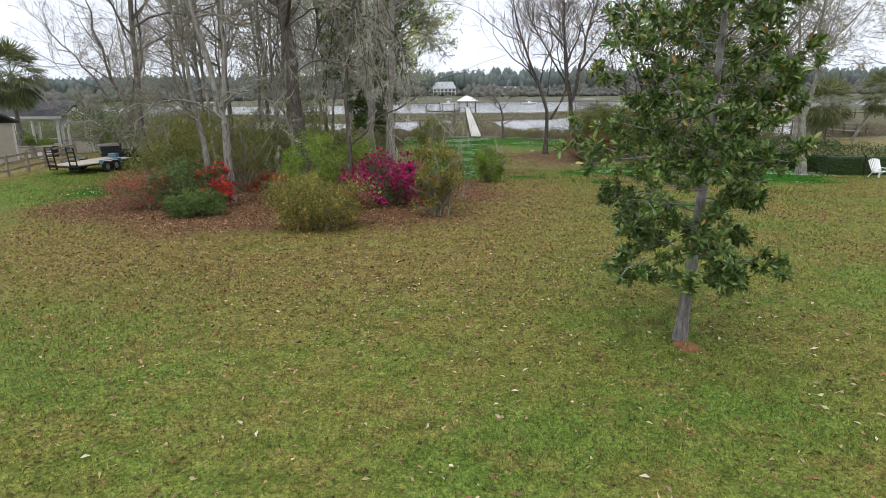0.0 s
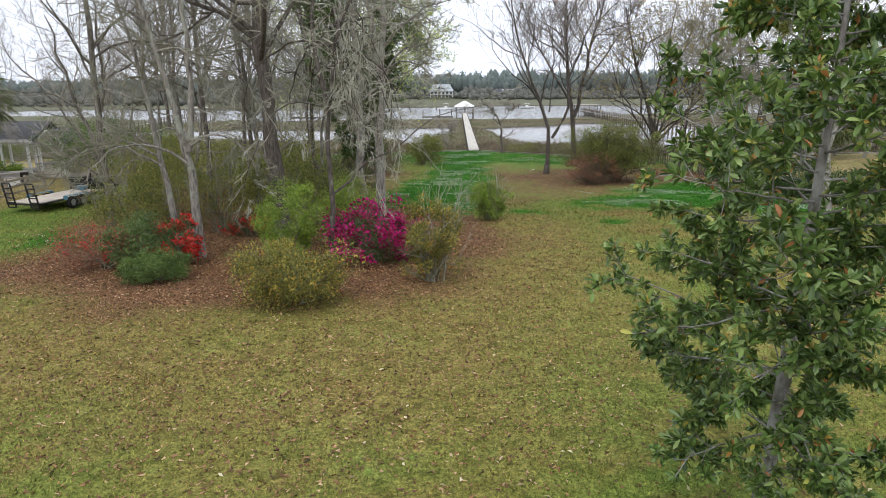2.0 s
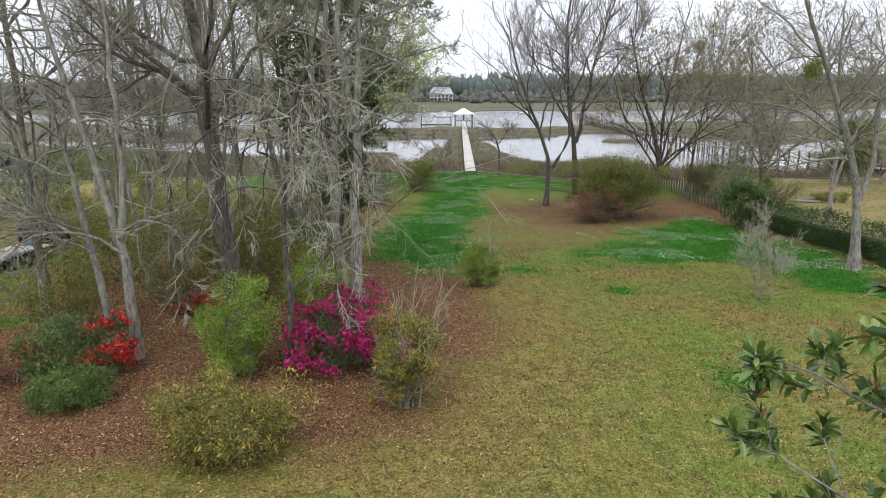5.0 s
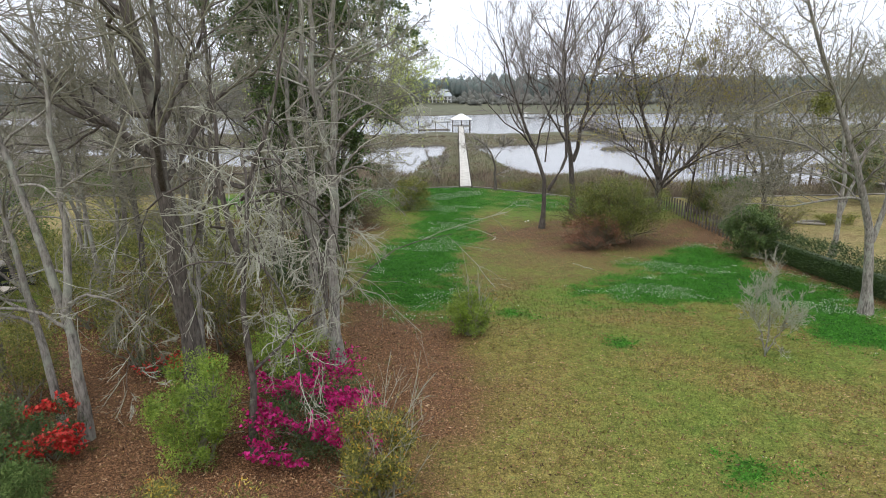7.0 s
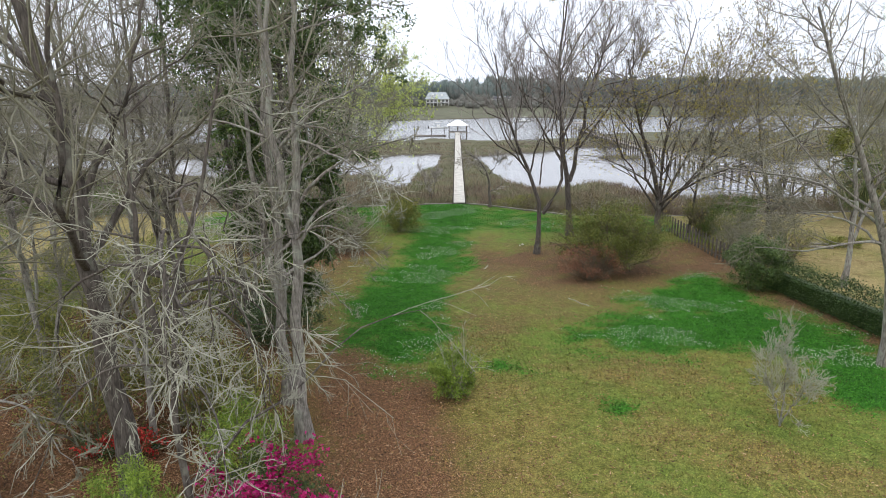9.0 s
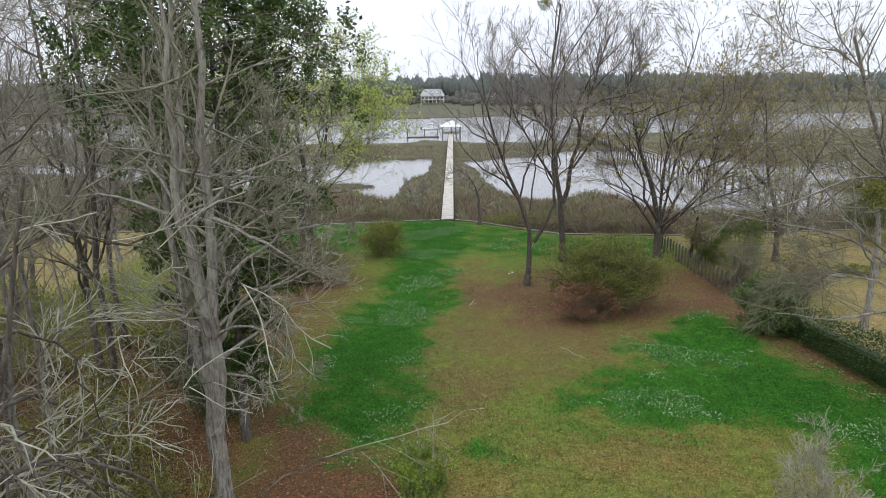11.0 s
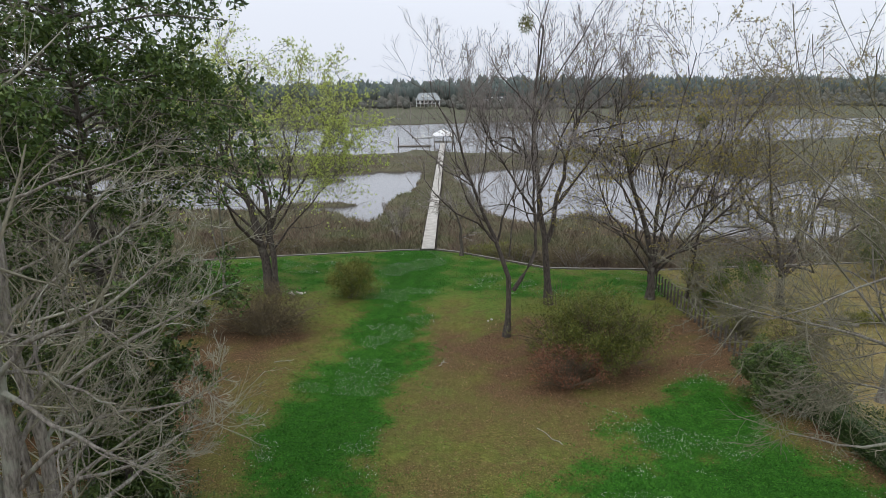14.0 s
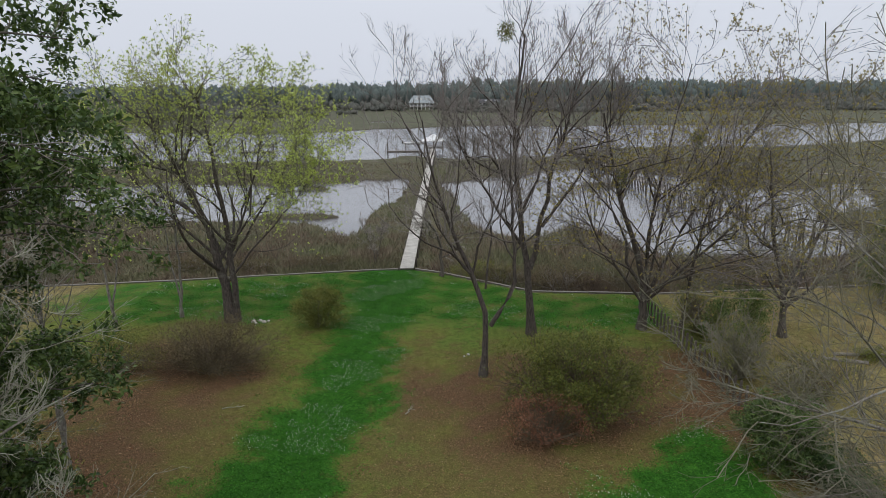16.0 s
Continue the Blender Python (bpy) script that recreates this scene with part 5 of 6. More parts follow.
for k, (sx, sy, srx, sh) in enumerate(((-12, 95.5, 3.2, 1.5), (-5, 97.5, 3.4, 1.3), (-19, 96, 3.4, 1.6), (14.5, 88.8, 2.8, 2.6), (20, 87.0, 3.4, 3.0), (27, 86.8, 3.4, 3.2), (35, 87.5, 3.6, 2.8), (44, 89, 3.6, 2.4), (52, 90.5, 3.6, 2.6), (60, 91.5, 3.6, 2.4))):
    shrub("marsh_bush", "tangled brown shrub at the marsh edge", (sx, sy), srx, 1.6, sh, 200 + k, MAT_LEAF_REED, 2600, 0.10, 40, stems=24, twig_n=8, twig=MAT_TWIG_DARK, group="marsh-edge shrubs")


for k, (sx, sy, srx, sh) in enumerate(((-37, 85.5, 4.2, 4.2), (-45, 84.5, 4.4, 4.6), (-53, 83.8, 4.4, 4.4), (-62, 83, 4.6, 5.0))):
    shrub("shore_bush", "tall grey-green bush on the neighbouring shore", (sx, sy), srx, 2.2, sh, 220 + k, MAT_LEAF_JUNIPER, 4200, 0.12, 46, stems=20, twig_n=8, group="neighbouring shore bushes")


shrub("olive_bush", "tall grey-green bush beside the porch", (-25.6, 50.5), 2.8, 2.2, 5.2, 230, MAT_LEAF_JUNIPER, 7000, 0.09, 44, twig_n=10)


# ---- hedges ----
def hedge(name, label, a, b, width, h, seed):
    rng = np.random.default_rng(seed)
    a, b = np.array(a, float), np.array(b, float)
    length = np.linalg.norm(b - a)
    d = (b - a) / length
    side = np.array([-d[1], d[0]])
    ob = thing(name, tree_at(*a), label, "hedge")
    z0 = gz(*a)
    core = bmesh.new()
    steps = int(length / 1.2)
    rows = []
    for k in range(steps + 1):
        c = a + d * length * k / steps
        z = gz(*c) - z0
        w, hh = width * 0.30, h * 0.72
        rows.append([core.verts.new((*(c - a + side * s), z + t)) for s, t in ((-w, 0.05), (-w, hh * 0.9), (-w * 0.6, hh), (w * 0.6, hh), (w, hh * 0.9), (w, 0.05))])
    for r, q in zip(rows[:-1], rows[1:]):
        for k in range(5):
            core.faces.new((r[k], r[k + 1], q[k + 1], q[k]))
    core.faces.new(rows[0])
    core.faces.new(rows[-1])
    part("core", core, MAT_LEAF_DARK, ob)
    n = int(length * 1150)
    s, t = rng.random(n) * length, rng.random(n)
    per = width * 0.9 + 2 * h
    q = t * per
    lat = np.where(q < h, -width * 0.45, np.where(q > per - h, width * 0.45, q - h - width * 0.45))
    ht = np.where(q < h, q, np.where(q > per - h, per - q, h))
    c = a[None] + d[None] * s[:, None] + side[None] * lat[:, None]
    lump = 1 + 0.26 * wob(c[:, 0], c[:, 1], 1.3) + 0.18 * wob(c[:, 0], c[:, 1], 4)
    lat = lat * (1 + 0.2 * wob(c[:, 1], ht * 3, 1.9))
    c = a[None] + d[None] * s[:, None] + side[None] * lat[:, None] * np.where(ht > h * 0.8, 0.88, 1)[:, None]
    p = np.stack([c[:, 0] - a[0], c[:, 1] - a[1], terrain(c[:, 0], c[:, 1]) - z0 + ht * lump], -1) + rng.normal(size=(n, 3)) * 0.15
    out = np.stack([side[0] * lat, side[1] * lat, np.where(ht >= h * 0.99, 1.0, 0.2)], -1)
    v, f = leaves(rng, p, 0.105, 0.55, out=unit(out), spread=0.8)
    child("foliage", mesh_np("foliage", v, f, MAT_LEAF_DARK), ob)
    return ob


hedge("hedge", "clipped dark green hedge along the lawn edge", (25.6, 56.5), (26.6, 43.0), 1.3, 1.75, 71)
hedge("hedge", "clipped dark green hedge with black posts", (25.2, 41.9), (46, 40.5), 1.2, 1.7, 72)


# ---- palms ----
def palm(at, h, lean, seed, label, fronds=34, reach=1.5):
    rng = np.random.default_rng(seed)
    ob = thing("palm_tree", tree_at(*at), label, "palm tree")
    tr = stem_curve([(0, 0, -0.2), (lean * 0.5, 0, h * 0.5), (lean, 0, h)], 10)[None]
    child("trunk", tube_mesh("trunk", [(tr, np.linspace(0.19, 0.15, 10)[None], 9)], MAT_BARK_GREY), ob)
    top = tr[0, -1]
    vs, fs, off = [], [], 0
    st, sr = [], []
    for k in range(fronds):
        az, el = k * 2.4 + rng.random() * 0.4, np.radians(80 - 150 * (k / fronds) + rng.normal() * 12)
        d = np.array([np.cos(az) * np.cos(el), np.sin(az) * np.cos(el), np.sin(el)])
        hub = top + d * reach * 0.62
        st.append(np.linspace(top, hub, 4))
        sr.append(np.full(4, 0.015))
        # a fan of narrow blades
        s = unit(np.cross(d, np.array([0.01, 0, 1.0])))
        for b in np.linspace(-1.35, 1.35, 17):
            w = unit(d * np.cos(b) + s * np.sin(b) - np.array([0, 0, 0.22 + 0.35 * rng.random()]))
            tip = hub + w * reach * (0.55 + 0.12 * np.cos(b))
            wv = unit(np.cross(w, np.cross(d, s))) * 0.045
            m = hub + w * reach * 0.3
            vs += [hub, m + wv, tip - np.array([0, 0, 0.12]), m - wv]
            fs.append([off, off + 1, off + 2, off + 3])
            off += 4
    child("stalk_crown", tube_mesh("stalk_crown", [(np.stack(st), np.stack(sr), 3)], MAT_PALM), ob)
    child("frond_crown", mesh_np("frond_crown", np.array(vs), np.array(fs), MAT_PALM), ob)
    return ob


palm((-32.3, 49.4), 6.1, 0.2, 81, "cabbage palm with hanging fronds beside the cream building", fronds=80, reach=2.4)
palm((46.4, 80.0), 4.4, 0.5, 82, "cabbage palm on the neighbouring shore", fronds=60, reach=3.0)
palm((49.0, 82.5), 4.6, 0.4, 83, "cabbage palm on the neighbouring shore", fronds=60, reach=2.8)
palm((51.0, 80.2), 5.8, 3.1, 84, "leaning cabbage palm on the neighbouring shore", fronds=60, reach=2.7)


# ---- seawall ----
def seawall():
    ob = tagged(new("seawall"), "low weathered timber seawall edging the shore lawn", "seawall", kind="structure")
    rng = random.Random(3)
    knots = [-60, -40, -29, -17, -8, 1, 5.5, 8.5, 13, 17, 22, 27, 40, 60]
    for xa, xb in zip(knots[:-1], knots[1:]):
        ya, yb = float(shore_line(xa)), float(shore_line(xb))
        ln, ang = math.hypot(xb - xa, yb - ya), math.degrees(math.atan2(yb - ya, xb - xa))
        zt = float(yard_z((xa + xb) / 2, (ya + yb) / 2)) + 0.10
        cx, cy = (xa + xb) / 2, (ya + yb) / 2 + 0.12
        part("wall_board", boxes([(cx, cy, zt - 0.62, ln, 0.07, 1.2, ang)]), MAT_WOOD_GREY, ob)
        part("cap_board", boxes([(cx, cy, zt - 0.03, ln - 0.01, 0.24, 0.05, ang + rng.uniform(-0.2, 0.2))], 0.008), MAT_WOOD_GREY, ob, "weathered cap board")


seawall()


# ---- docks ----
def dock(name, label, pts, width, z, mat, rail=False, step=3.0, pile_top=0.1, rails_both=True, board=0.16):
    """A boardwalk on pilings along a line of x, y."""
    a0 = pts[0]
    ob = thing(name, (a0[0], a0[1], z), label, "dock")
    deck, piles, rails, beams = bmesh.new(), [], bmesh.new(), bmesh.new()
    for (ax, ay), (bx, by) in zip(pts[:-1], pts[1:]):
        ln = math.hypot(bx - ax, by - ay)
        dx, dy = (bx - ax) / ln, (by - ay) / ln
        ang = math.degrees(math.atan2(dy, dx))
        n = int(ln / board)
        rng = random.Random(int(ax * 7 + ay))
        for k in range(n):
            s = (k + 0.5) * board
            m = Matrix.Translation((ax + dx * s - a0[0], ay + dy * s - a0[1], rng.uniform(-0.006, 0.006))) @ Matrix.Rotation(radians(ang + rng.uniform(-0.6, 0.6)), 4, "Z") @ Matrix.Diagonal((board - 0.012, width + rng.uniform(-0.03, 0.03), 0.04, 1))
            bmesh.ops.create_cube(deck, size=1, matrix=m)
        for sgn in (-1, 1):
            ox, oy = -dy * sgn * (width / 2 - 0.1), dx * sgn * (width / 2 - 0.1)
            beam(beams, (ax + ox - a0[0], ay + oy - a0[1], -0.12), (bx + ox - a0[0], by + oy - a0[1], -0.12), 0.2, 0.06)
            for k in range(int(ln / step) + 1):
                s = k * step
                px, py = ax + dx * s - a0[0] - dy * sgn * (width / 2 + 0.08), ay + dy * s - a0[1] + dx * sgn * (width / 2 + 0.08)
                piles.append(((px, py, -2.6), (px, py, pile_top)))
            if rail and (rails_both or sgn > 0):
                ox, oy = -dy * sgn * (width / 2 + 0.02), dx * sgn * (width / 2 + 0.02)
                for hz, w in ((1.0, 0.12), (0.55, 0.07)):
                    beam(rails, (ax + ox - a0[0], ay + oy - a0[1], hz), (bx + ox - a0[0], by + oy - a0[1], hz), w, 0.06)
    d = part("deck", deck, mat, ob, "bleached deck boards")
    d["kind"] = "stuff"
    part("beams", beams, MAT_PILE, ob)
    if rail:
        part("handrail", rails, MAT_WOOD_GREY, ob)
    else:
        rails.free()
    pile = bmesh.new()
    bmesh.ops.create_cone(pile, cap_ends=True, segments=7, radius1=0.10, radius2=0.09, depth=1.0, matrix=Matrix.Translation((0, 0, 0.5)))
    me = bpy.data.meshes.new("piling")
    pile.to_mesh(me)
    pile.free()
    me.materials.append(MAT_PILE)
    for lo, hi in piles:
        o = child("piling", me, ob)
        o.matrix_basis = Matrix.Translation(lo) @ Matrix.Diagonal((1, 1, hi[2] - lo[2], 1))
    return ob


dock("dock", "long narrow bleached timber dock over the marsh", [(4.9, 92.6), (8.7, 228.5)], 1.45, -2.05, MAT_DECK, step=4.0, pile_top=0.12)
dock("neighbour_dock", "grey timber dock with handrails on dark pilings", [(58.5, 90), (54.5, 108), (51.5, 124), (49.6, 150), (50, 205), (51.5, 236)], 1.5, -1.7, MAT_WOOD_GREY, rail=True, step=2.0, pile_top=1.0, board=0.3)
dock("neighbour_dock", "grey timber dock with handrails far along the creek", [(-90, 108), (-71.7, 152), (-75.3, 190), (-80, 224)], 1.6, -1.7, MAT_WOOD_GREY, rail=True, step=2.4, pile_top=1.0, board=0.4)
dock("neighbour_dock", "timber walkway on dark pilings from the neighbouring shore", [(128, 134), (88, 163)], 1.4, -1.7, MAT_WOOD_GREY, rail=True, step=2.0, pile_top=1.0, board=0.3)


def gazebo(at, size, label, roof_mat, z=-2.0, wall_h=2.1, rise=1.35, name="gazebo"):
    ob = thing(name, (at[0], at[1], z), label, "gazebo")
    s = size / 2
    part("platform", boxes([(0, 0, -0.08, size, size, 0.16)], 0.02), MAT_WOOD_GREY, ob)
    for sx in (-1, 0, 1):
        for sy in (-1, 0, 1):
            if sx or sy:
                part("post", bars([((sx * (s - 0.15), sy * (s - 0.15), -2.4), (sx * (s - 0.15), sy * (s - 0.15), wall_h), 0.2)]), MAT_PILE, ob)
    for sx, sy in ((-1, 0), (1, 0), (0, 1)):
        a, b = ((sx * (s - 0.1), -s + 0.1), (sx * (s - 0.1), s - 0.1)) if sx else ((-s + 0.1, sy * (s - 0.1)), (s - 0.1, sy * (s - 0.1)))
        part("railing", bars([((*a, hz), (*b, hz), 0.1, 0.06) for hz in (0.35, 0.7, 1.0)]), MAT_WOOD_GREY, ob)
    r = bmesh.new()
    e = s + 0.45
    ring = [r.verts.new((x, y, wall_h)) for x, y in ((-e, -e), (e, -e), (e, e), (-e, e))]
    ring2 = [r.verts.new((x, y, wall_h + 0.14)) for x, y in ((-e, -e), (e, -e), (e, e), (-e, e))]
    tip = [r.verts.new((x * 0.12, y * 0.12, wall_h + rise)) for x, y in ((-e, -e), (e, -e), (e, e), (-e, e))]
    r.faces.new(ring[::-1])
    r.faces.new(tip)
    for k in range(4):
        j = (k + 1) % 4
        r.faces.new((ring[k], ring[j], ring2[j], ring2[k]))
        r.faces.new((ring2[k], ring2[j], tip[j], tip[k]))
    part("roof", r, roof_mat, ob, "pale metal hip roof")
    return ob


gazebo((8.9, 232.0), 6.2, "pier-head gazebo with a white hip roof on dark posts", MAT_WHITE, rise=1.9)
gazebo((54, 240.5), 8.0, "open pier-head shelter with a flat grey roof", MAT_WOOD_GREY, rise=0.4)
gazebo((-86, 236), 8.0, "railed pier head with an open roof far along the creek", MAT_WOOD_GREY, rise=0.35)


def boat(at, length, turn, label):
    ob = thing("motor_boat", at, label, "boat", turn=turn)
    bm = bmesh.new()
    rows = []
    for u in np.linspace(0, 1, 9):
        w = 0.16 * length * (1 - max(0, (u - 0.45) / 0.55) ** 2.2) + 0.02
        k = 0.35 * max(0, u - 0.6)
        rows.append([bm.verts.new((length * (u - 0.5), w * a, b + k * (1 if b > 0.3 else 1.6))) for a, b in ((-1, 0.75), (-0.85, 0.25), (0, 0), (0.85, 0.25), (1, 0.75))])
    for r, q in zip(rows[:-1], rows[1:]):
        for j in range(4):
            bm.faces.new((r[j], q[j], q[j + 1], r[j + 1]))
        bm.faces.new((r[4], q[4], q[0], r[0]))
    bm.faces.new(rows[0])
    part("hull", bm, MAT_WHITE, ob)
    part("console", boxes([(0, 0, 1.1, length * 0.14, 0.7, 0.9)], 0.06), MAT_WHITE, ob)
    part("canopy", boxes([(0, 0, 2.35, length * 0.3, 1.5, 0.07)], 0.02), MAT_WHITE, ob)
    for sx in (-1, 1):
        for sy in (-1, 1):
            part("canopy_post", bars([((sx * length * 0.13, sy * 0.65, 0.7), (sx * length * 0.13, sy * 0.65, 2.35), 0.05)]), MAT_STEEL, ob)
    part("outboard", boxes([(-length * 0.5 - 0.18, 0, 0.7, 0.4, 0.35, 0.9)], 0.06), MAT_BLACK, ob)
    return ob


def boat_lift(at, label, turn=0):
    ob = thing("boat_lift", at, label, "boat lift", turn=turn)
    part("float", boxes([(0, 0, 0.12, 11, 2.2, 0.35)], 0.03), MAT_PILE, ob)
    part("float_deck", boxes([(0, 0, 0.32, 10.8, 2.0, 0.05)]), MAT_WOOD_GREY, ob)
    for sx in (-5.2, 0.6, 4.9):
        for sy in (-1.3, 1.3):
            part("post", bars([((sx, sy, -1), (sx, sy, 2.9), 0.2)]), MAT_PILE, ob)
    for sy in (-1.3, 1.3):
        part("lift_beam", bars([((0.6, sy, 2.6), (4.9, sy, 2.6), 0.18)]), MAT_STEEL, ob)
    return ob


boat_lift((-0.6, 234.5, WATER_Z), "dark floating dock with boat lift posts in the creek")
boat((2.3, 234.5, WATER_Z + 2.3), 6.5, 8, "white motor boat raised on a lift")
boat((44, 330, WATER_Z), 9, 20, "white motor boat moored across the creek")
boat_lift((-48, 236, WATER_Z), "dark floating dock far along the creek", 5)
boat((-50, 239.5, WATER_Z), 7, 5, "white motor boat beside a floating dock")


# ---- trailer, utility cart, fences ----
def wheel(parent, at, r, w):
    tyre = bmesh.new()
    seg = 20
    prof = [(r * 0.58, -w / 2), (r * 0.93, -w / 2), (r, -w * 0.3), (r, w * 0.3), (r * 0.93, w / 2), (r * 0.58, w / 2)]
    rings = [[tyre.verts.new((p, rr * math.cos(2 * math.pi * k / seg), rr * math.sin(2 * math.pi * k / seg))) for rr, p in prof] for k in range(seg)]
    for k in range(seg):
        a, b = rings[k], rings[(k + 1) % seg]
        for j in range(len(prof)):
            i = (j + 1) % len(prof)
            tyre.faces.new((a[j], a[i], b[i], b[j]))
    o = part("wheel", tyre, MAT_RUBBER, parent)
    o.matrix_basis = Matrix.Translation(at)
    rim = bmesh.new()
    bmesh.ops.create_cone(rim, cap_ends=True, segments=16, radius1=r * 0.6, radius2=r * 0.6, depth=w * 0.6, matrix=Matrix.Rotation(radians(90), 4, "Y"))
    bmesh.ops.create_cone(rim, cap_ends=True, segments=10, radius1=r * 0.18, radius2=r * 0.14, depth=w * 1.05, matrix=Matrix.Rotation(radians(90), 4, "Y"))
    part("rim", rim, MAT_STEEL, o, "pale steel rim")


def trailer():
    ob = thing("utility_trailer", (-21.52, 39.65, gz(-21.52, 39.65) - 0.02), "tandem-axle flatbed trailer with plank deck and raised ramps on the grass", "trailer", turn=-12)
    L, W, H = 4.7, 2.0, 0.60
    for k in range(10):
        part("plank", boxes([(-W / 2 + 0.1 + k * 0.2, 0, H, 0.19, L, 0.045)]), MAT_PLANK, ob)
    part("frame", bars([((-W / 2 - 0.04, -L / 2, H - 0.05), (-W / 2 - 0.04, L / 2, H - 0.05), 0.14, 0.07), ((W / 2 + 0.04, -L / 2, H - 0.05), (W / 2 + 0.04, L / 2, H - 0.05), 0.14, 0.07)] +
                       [((-W / 2, y, H - 0.08), (W / 2, y, H - 0.08), 0.09) for y in np.linspace(-L / 2, L / 2, 8)]), MAT_BLACK, ob)
    part("tongue", bars([((-0.7, L / 2, H - 0.1), (0, L / 2 + 1.5, H - 0.1), 0.1), ((0.7, L / 2, H - 0.1), (0, L / 2 + 1.5, H - 0.1), 0.1), ((0, L / 2 + 1.3, 0.0), (0, L / 2 + 1.3, H + 0.3), 0.08)]), MAT_BLACK, ob)
    for sx in (-0.72, 0.72):
        rows = [((sx - 0.24, -L / 2 - 0.02, 0.35), (sx - 0.24, -L / 2 - 0.22, 1.65), 0.06), ((sx + 0.24, -L / 2 - 0.02, 0.35), (sx + 0.24, -L / 2 - 0.22, 1.65), 0.06)]
        rows += [((sx - 0.24, -L / 2 - 0.02 - 0.2 * u, 0.35 + 1.3 * u), (sx + 0.24, -L / 2 - 0.02 - 0.2 * u, 0.35 + 1.3 * u), 0.06) for u in np.linspace(0, 1, 6)]
        part("ramp", bars(rows), MAT_BLACK, ob, "black steel ladder ramp")
    for sx in (-1, 1):
        for y in (-0.35, 0.42):
            wheel(ob, (sx * (W / 2 + 0.2), y, 0.335), 0.335, 0.21)
        part("fender", boxes([(sx * (W / 2 + 0.2), 0.03, 0.74, 0.26, 1.5, 0.03), (sx * (W / 2 + 0.2), -0.78, 0.64, 0.26, 0.03, 0.2), (sx * (W / 2 + 0.2), 0.84, 0.64, 0.26, 0.03, 0.2)]), MAT_BLUE, ob)
    part("tool_box", boxes([(-0.2, L / 2 - 0.3, 0.76, 0.6, 0.35, 0.26)], 0.03), MAT_BLUE, ob, "blue steel box")
    return ob


trailer()


def cart():
    ob = thing("utility_cart", (-22.0, 44.4, gz(-22.0, 44.4)), "small dark utility cart loaded with timber beyond the trailer", "vehicle", turn=-60)
    part("body", boxes([(0, 0, 0.62, 1.35, 2.7, 0.4), (0, 1.0, 0.95, 1.3, 0.7, 0.35)], 0.05), MAT_BLACK, ob)
    part("cargo_bed", boxes([(0, -0.75, 0.95, 1.35, 1.2, 0.06), (-0.66, -0.75, 1.1, 0.05, 1.2, 0.28), (0.66, -0.75, 1.1, 0.05, 1.2, 0.28), (0, -1.33, 1.1, 1.35, 0.05, 0.28)]), MAT_BLACK, ob)
    part("roll_bar", bars([((sx * 0.6, 0.45, 0.8), (sx * 0.6, 0.25, 1.75), 0.06) for sx in (-1, 1)] + [((-0.6, 0.25, 1.75), (0.6, 0.25, 1.75), 0.06)]), MAT_STEEL, ob)
    part("seat", boxes([(0, 0.1, 0.95, 1.2, 0.5, 0.16), (0, -0.14, 1.2, 1.2, 0.1, 0.5)], 0.03), MAT_BLACK, ob)
    for sx in (-1, 1):
        for y in (-0.85, 0.9):
            wheel(ob, (sx * 0.68, y, 0.29), 0.29, 0.22)
    part("timber", bars([((-0.5 + 0.2 * k, -1.5, 1.25 + 0.05 * (k % 2)), (-0.4 + 0.2 * k, 0.1, 1.3), 0.12) for k in range(5)]), MAT_WOOD_GREY, ob, "stacked grey timber")


cart()


def rail_fence(a, b, label, first=True):
    ob = thing("rail_fence", tree_at(*a), label, "fence")
    ln = math.hypot(b[0] - a[0], b[1] - a[1])
    n = max(1, round(ln / 2.5))
    pts = [(a[0] + (b[0] - a[0]) * k / n, a[1] + (b[1] - a[1]) * k / n) for k in range(n + 1)]
    loc = [(x - a[0], y - a[1], gz(x, y) - gz(*a)) for x, y in pts]
    for x, y, z in loc if first else loc[1:]:
        part("post", boxes([(x, y, z + 0.6, 0.15, 0.15, 1.4)], 0.015), MAT_FENCE, ob)
    for p, q in zip(loc[:-1], loc[1:]):
        for hz in (0.35, 0.75, 1.12):
            part("rail", bars([((p[0], p[1], p[2] + hz), (q[0], q[1], q[2] + hz), 0.05, 0.13)]), MAT_FENCE, ob)


rail_fence((-24.4, 29.5), (-25.1, 37.0), "weathered three-rail timber fence")
rail_fence((-25.1, 37.0), (-26.5, 46.5), "weathered three-rail timber fence behind the trailer", first=False)


def metal_fence(a, b):
    ob = thing("metal_fence", tree_at(*a), "dark metal fence with upright posts at the property edge", "fence")
    ln = math.hypot(b[0] - a[0], b[1] - a[1])
    n = round(ln / 0.7)
    loc = []
    for k in range(n + 1):
        x, y = a[0] + (b[0] - a[0]) * k / n, a[1] + (b[1] - a[1]) * k / n
        loc.append((x - a[0], y - a[1], gz(x, y) - gz(*a)))
    for x, y, z in loc:
        part("post", boxes([(x, y, z + 0.75, 0.11, 0.11, 1.75)]), MAT_PILE, ob)
    for p, q in zip(loc[:-1], loc[1:]):
        for hz in (0.35, 1.2):
            part("rail", bars([((p[0], p[1], p[2] + hz), (q[0], q[1], q[2] + hz), 0.05)]), MAT_PILE, ob)


metal_fence((25.5, 61.5), (25.2, 79.5))
for px in (27.2, 29.8, 32.4, 35.0):
    post = thing("hedge_post", tree_at(px, 41.05), "black steel post in front of the hedge", "post", "hedge posts")
    part("post", bars([((0, 0, -0.1), (0, 0, 1.35), 0.07)]), MAT_BLACK, post)


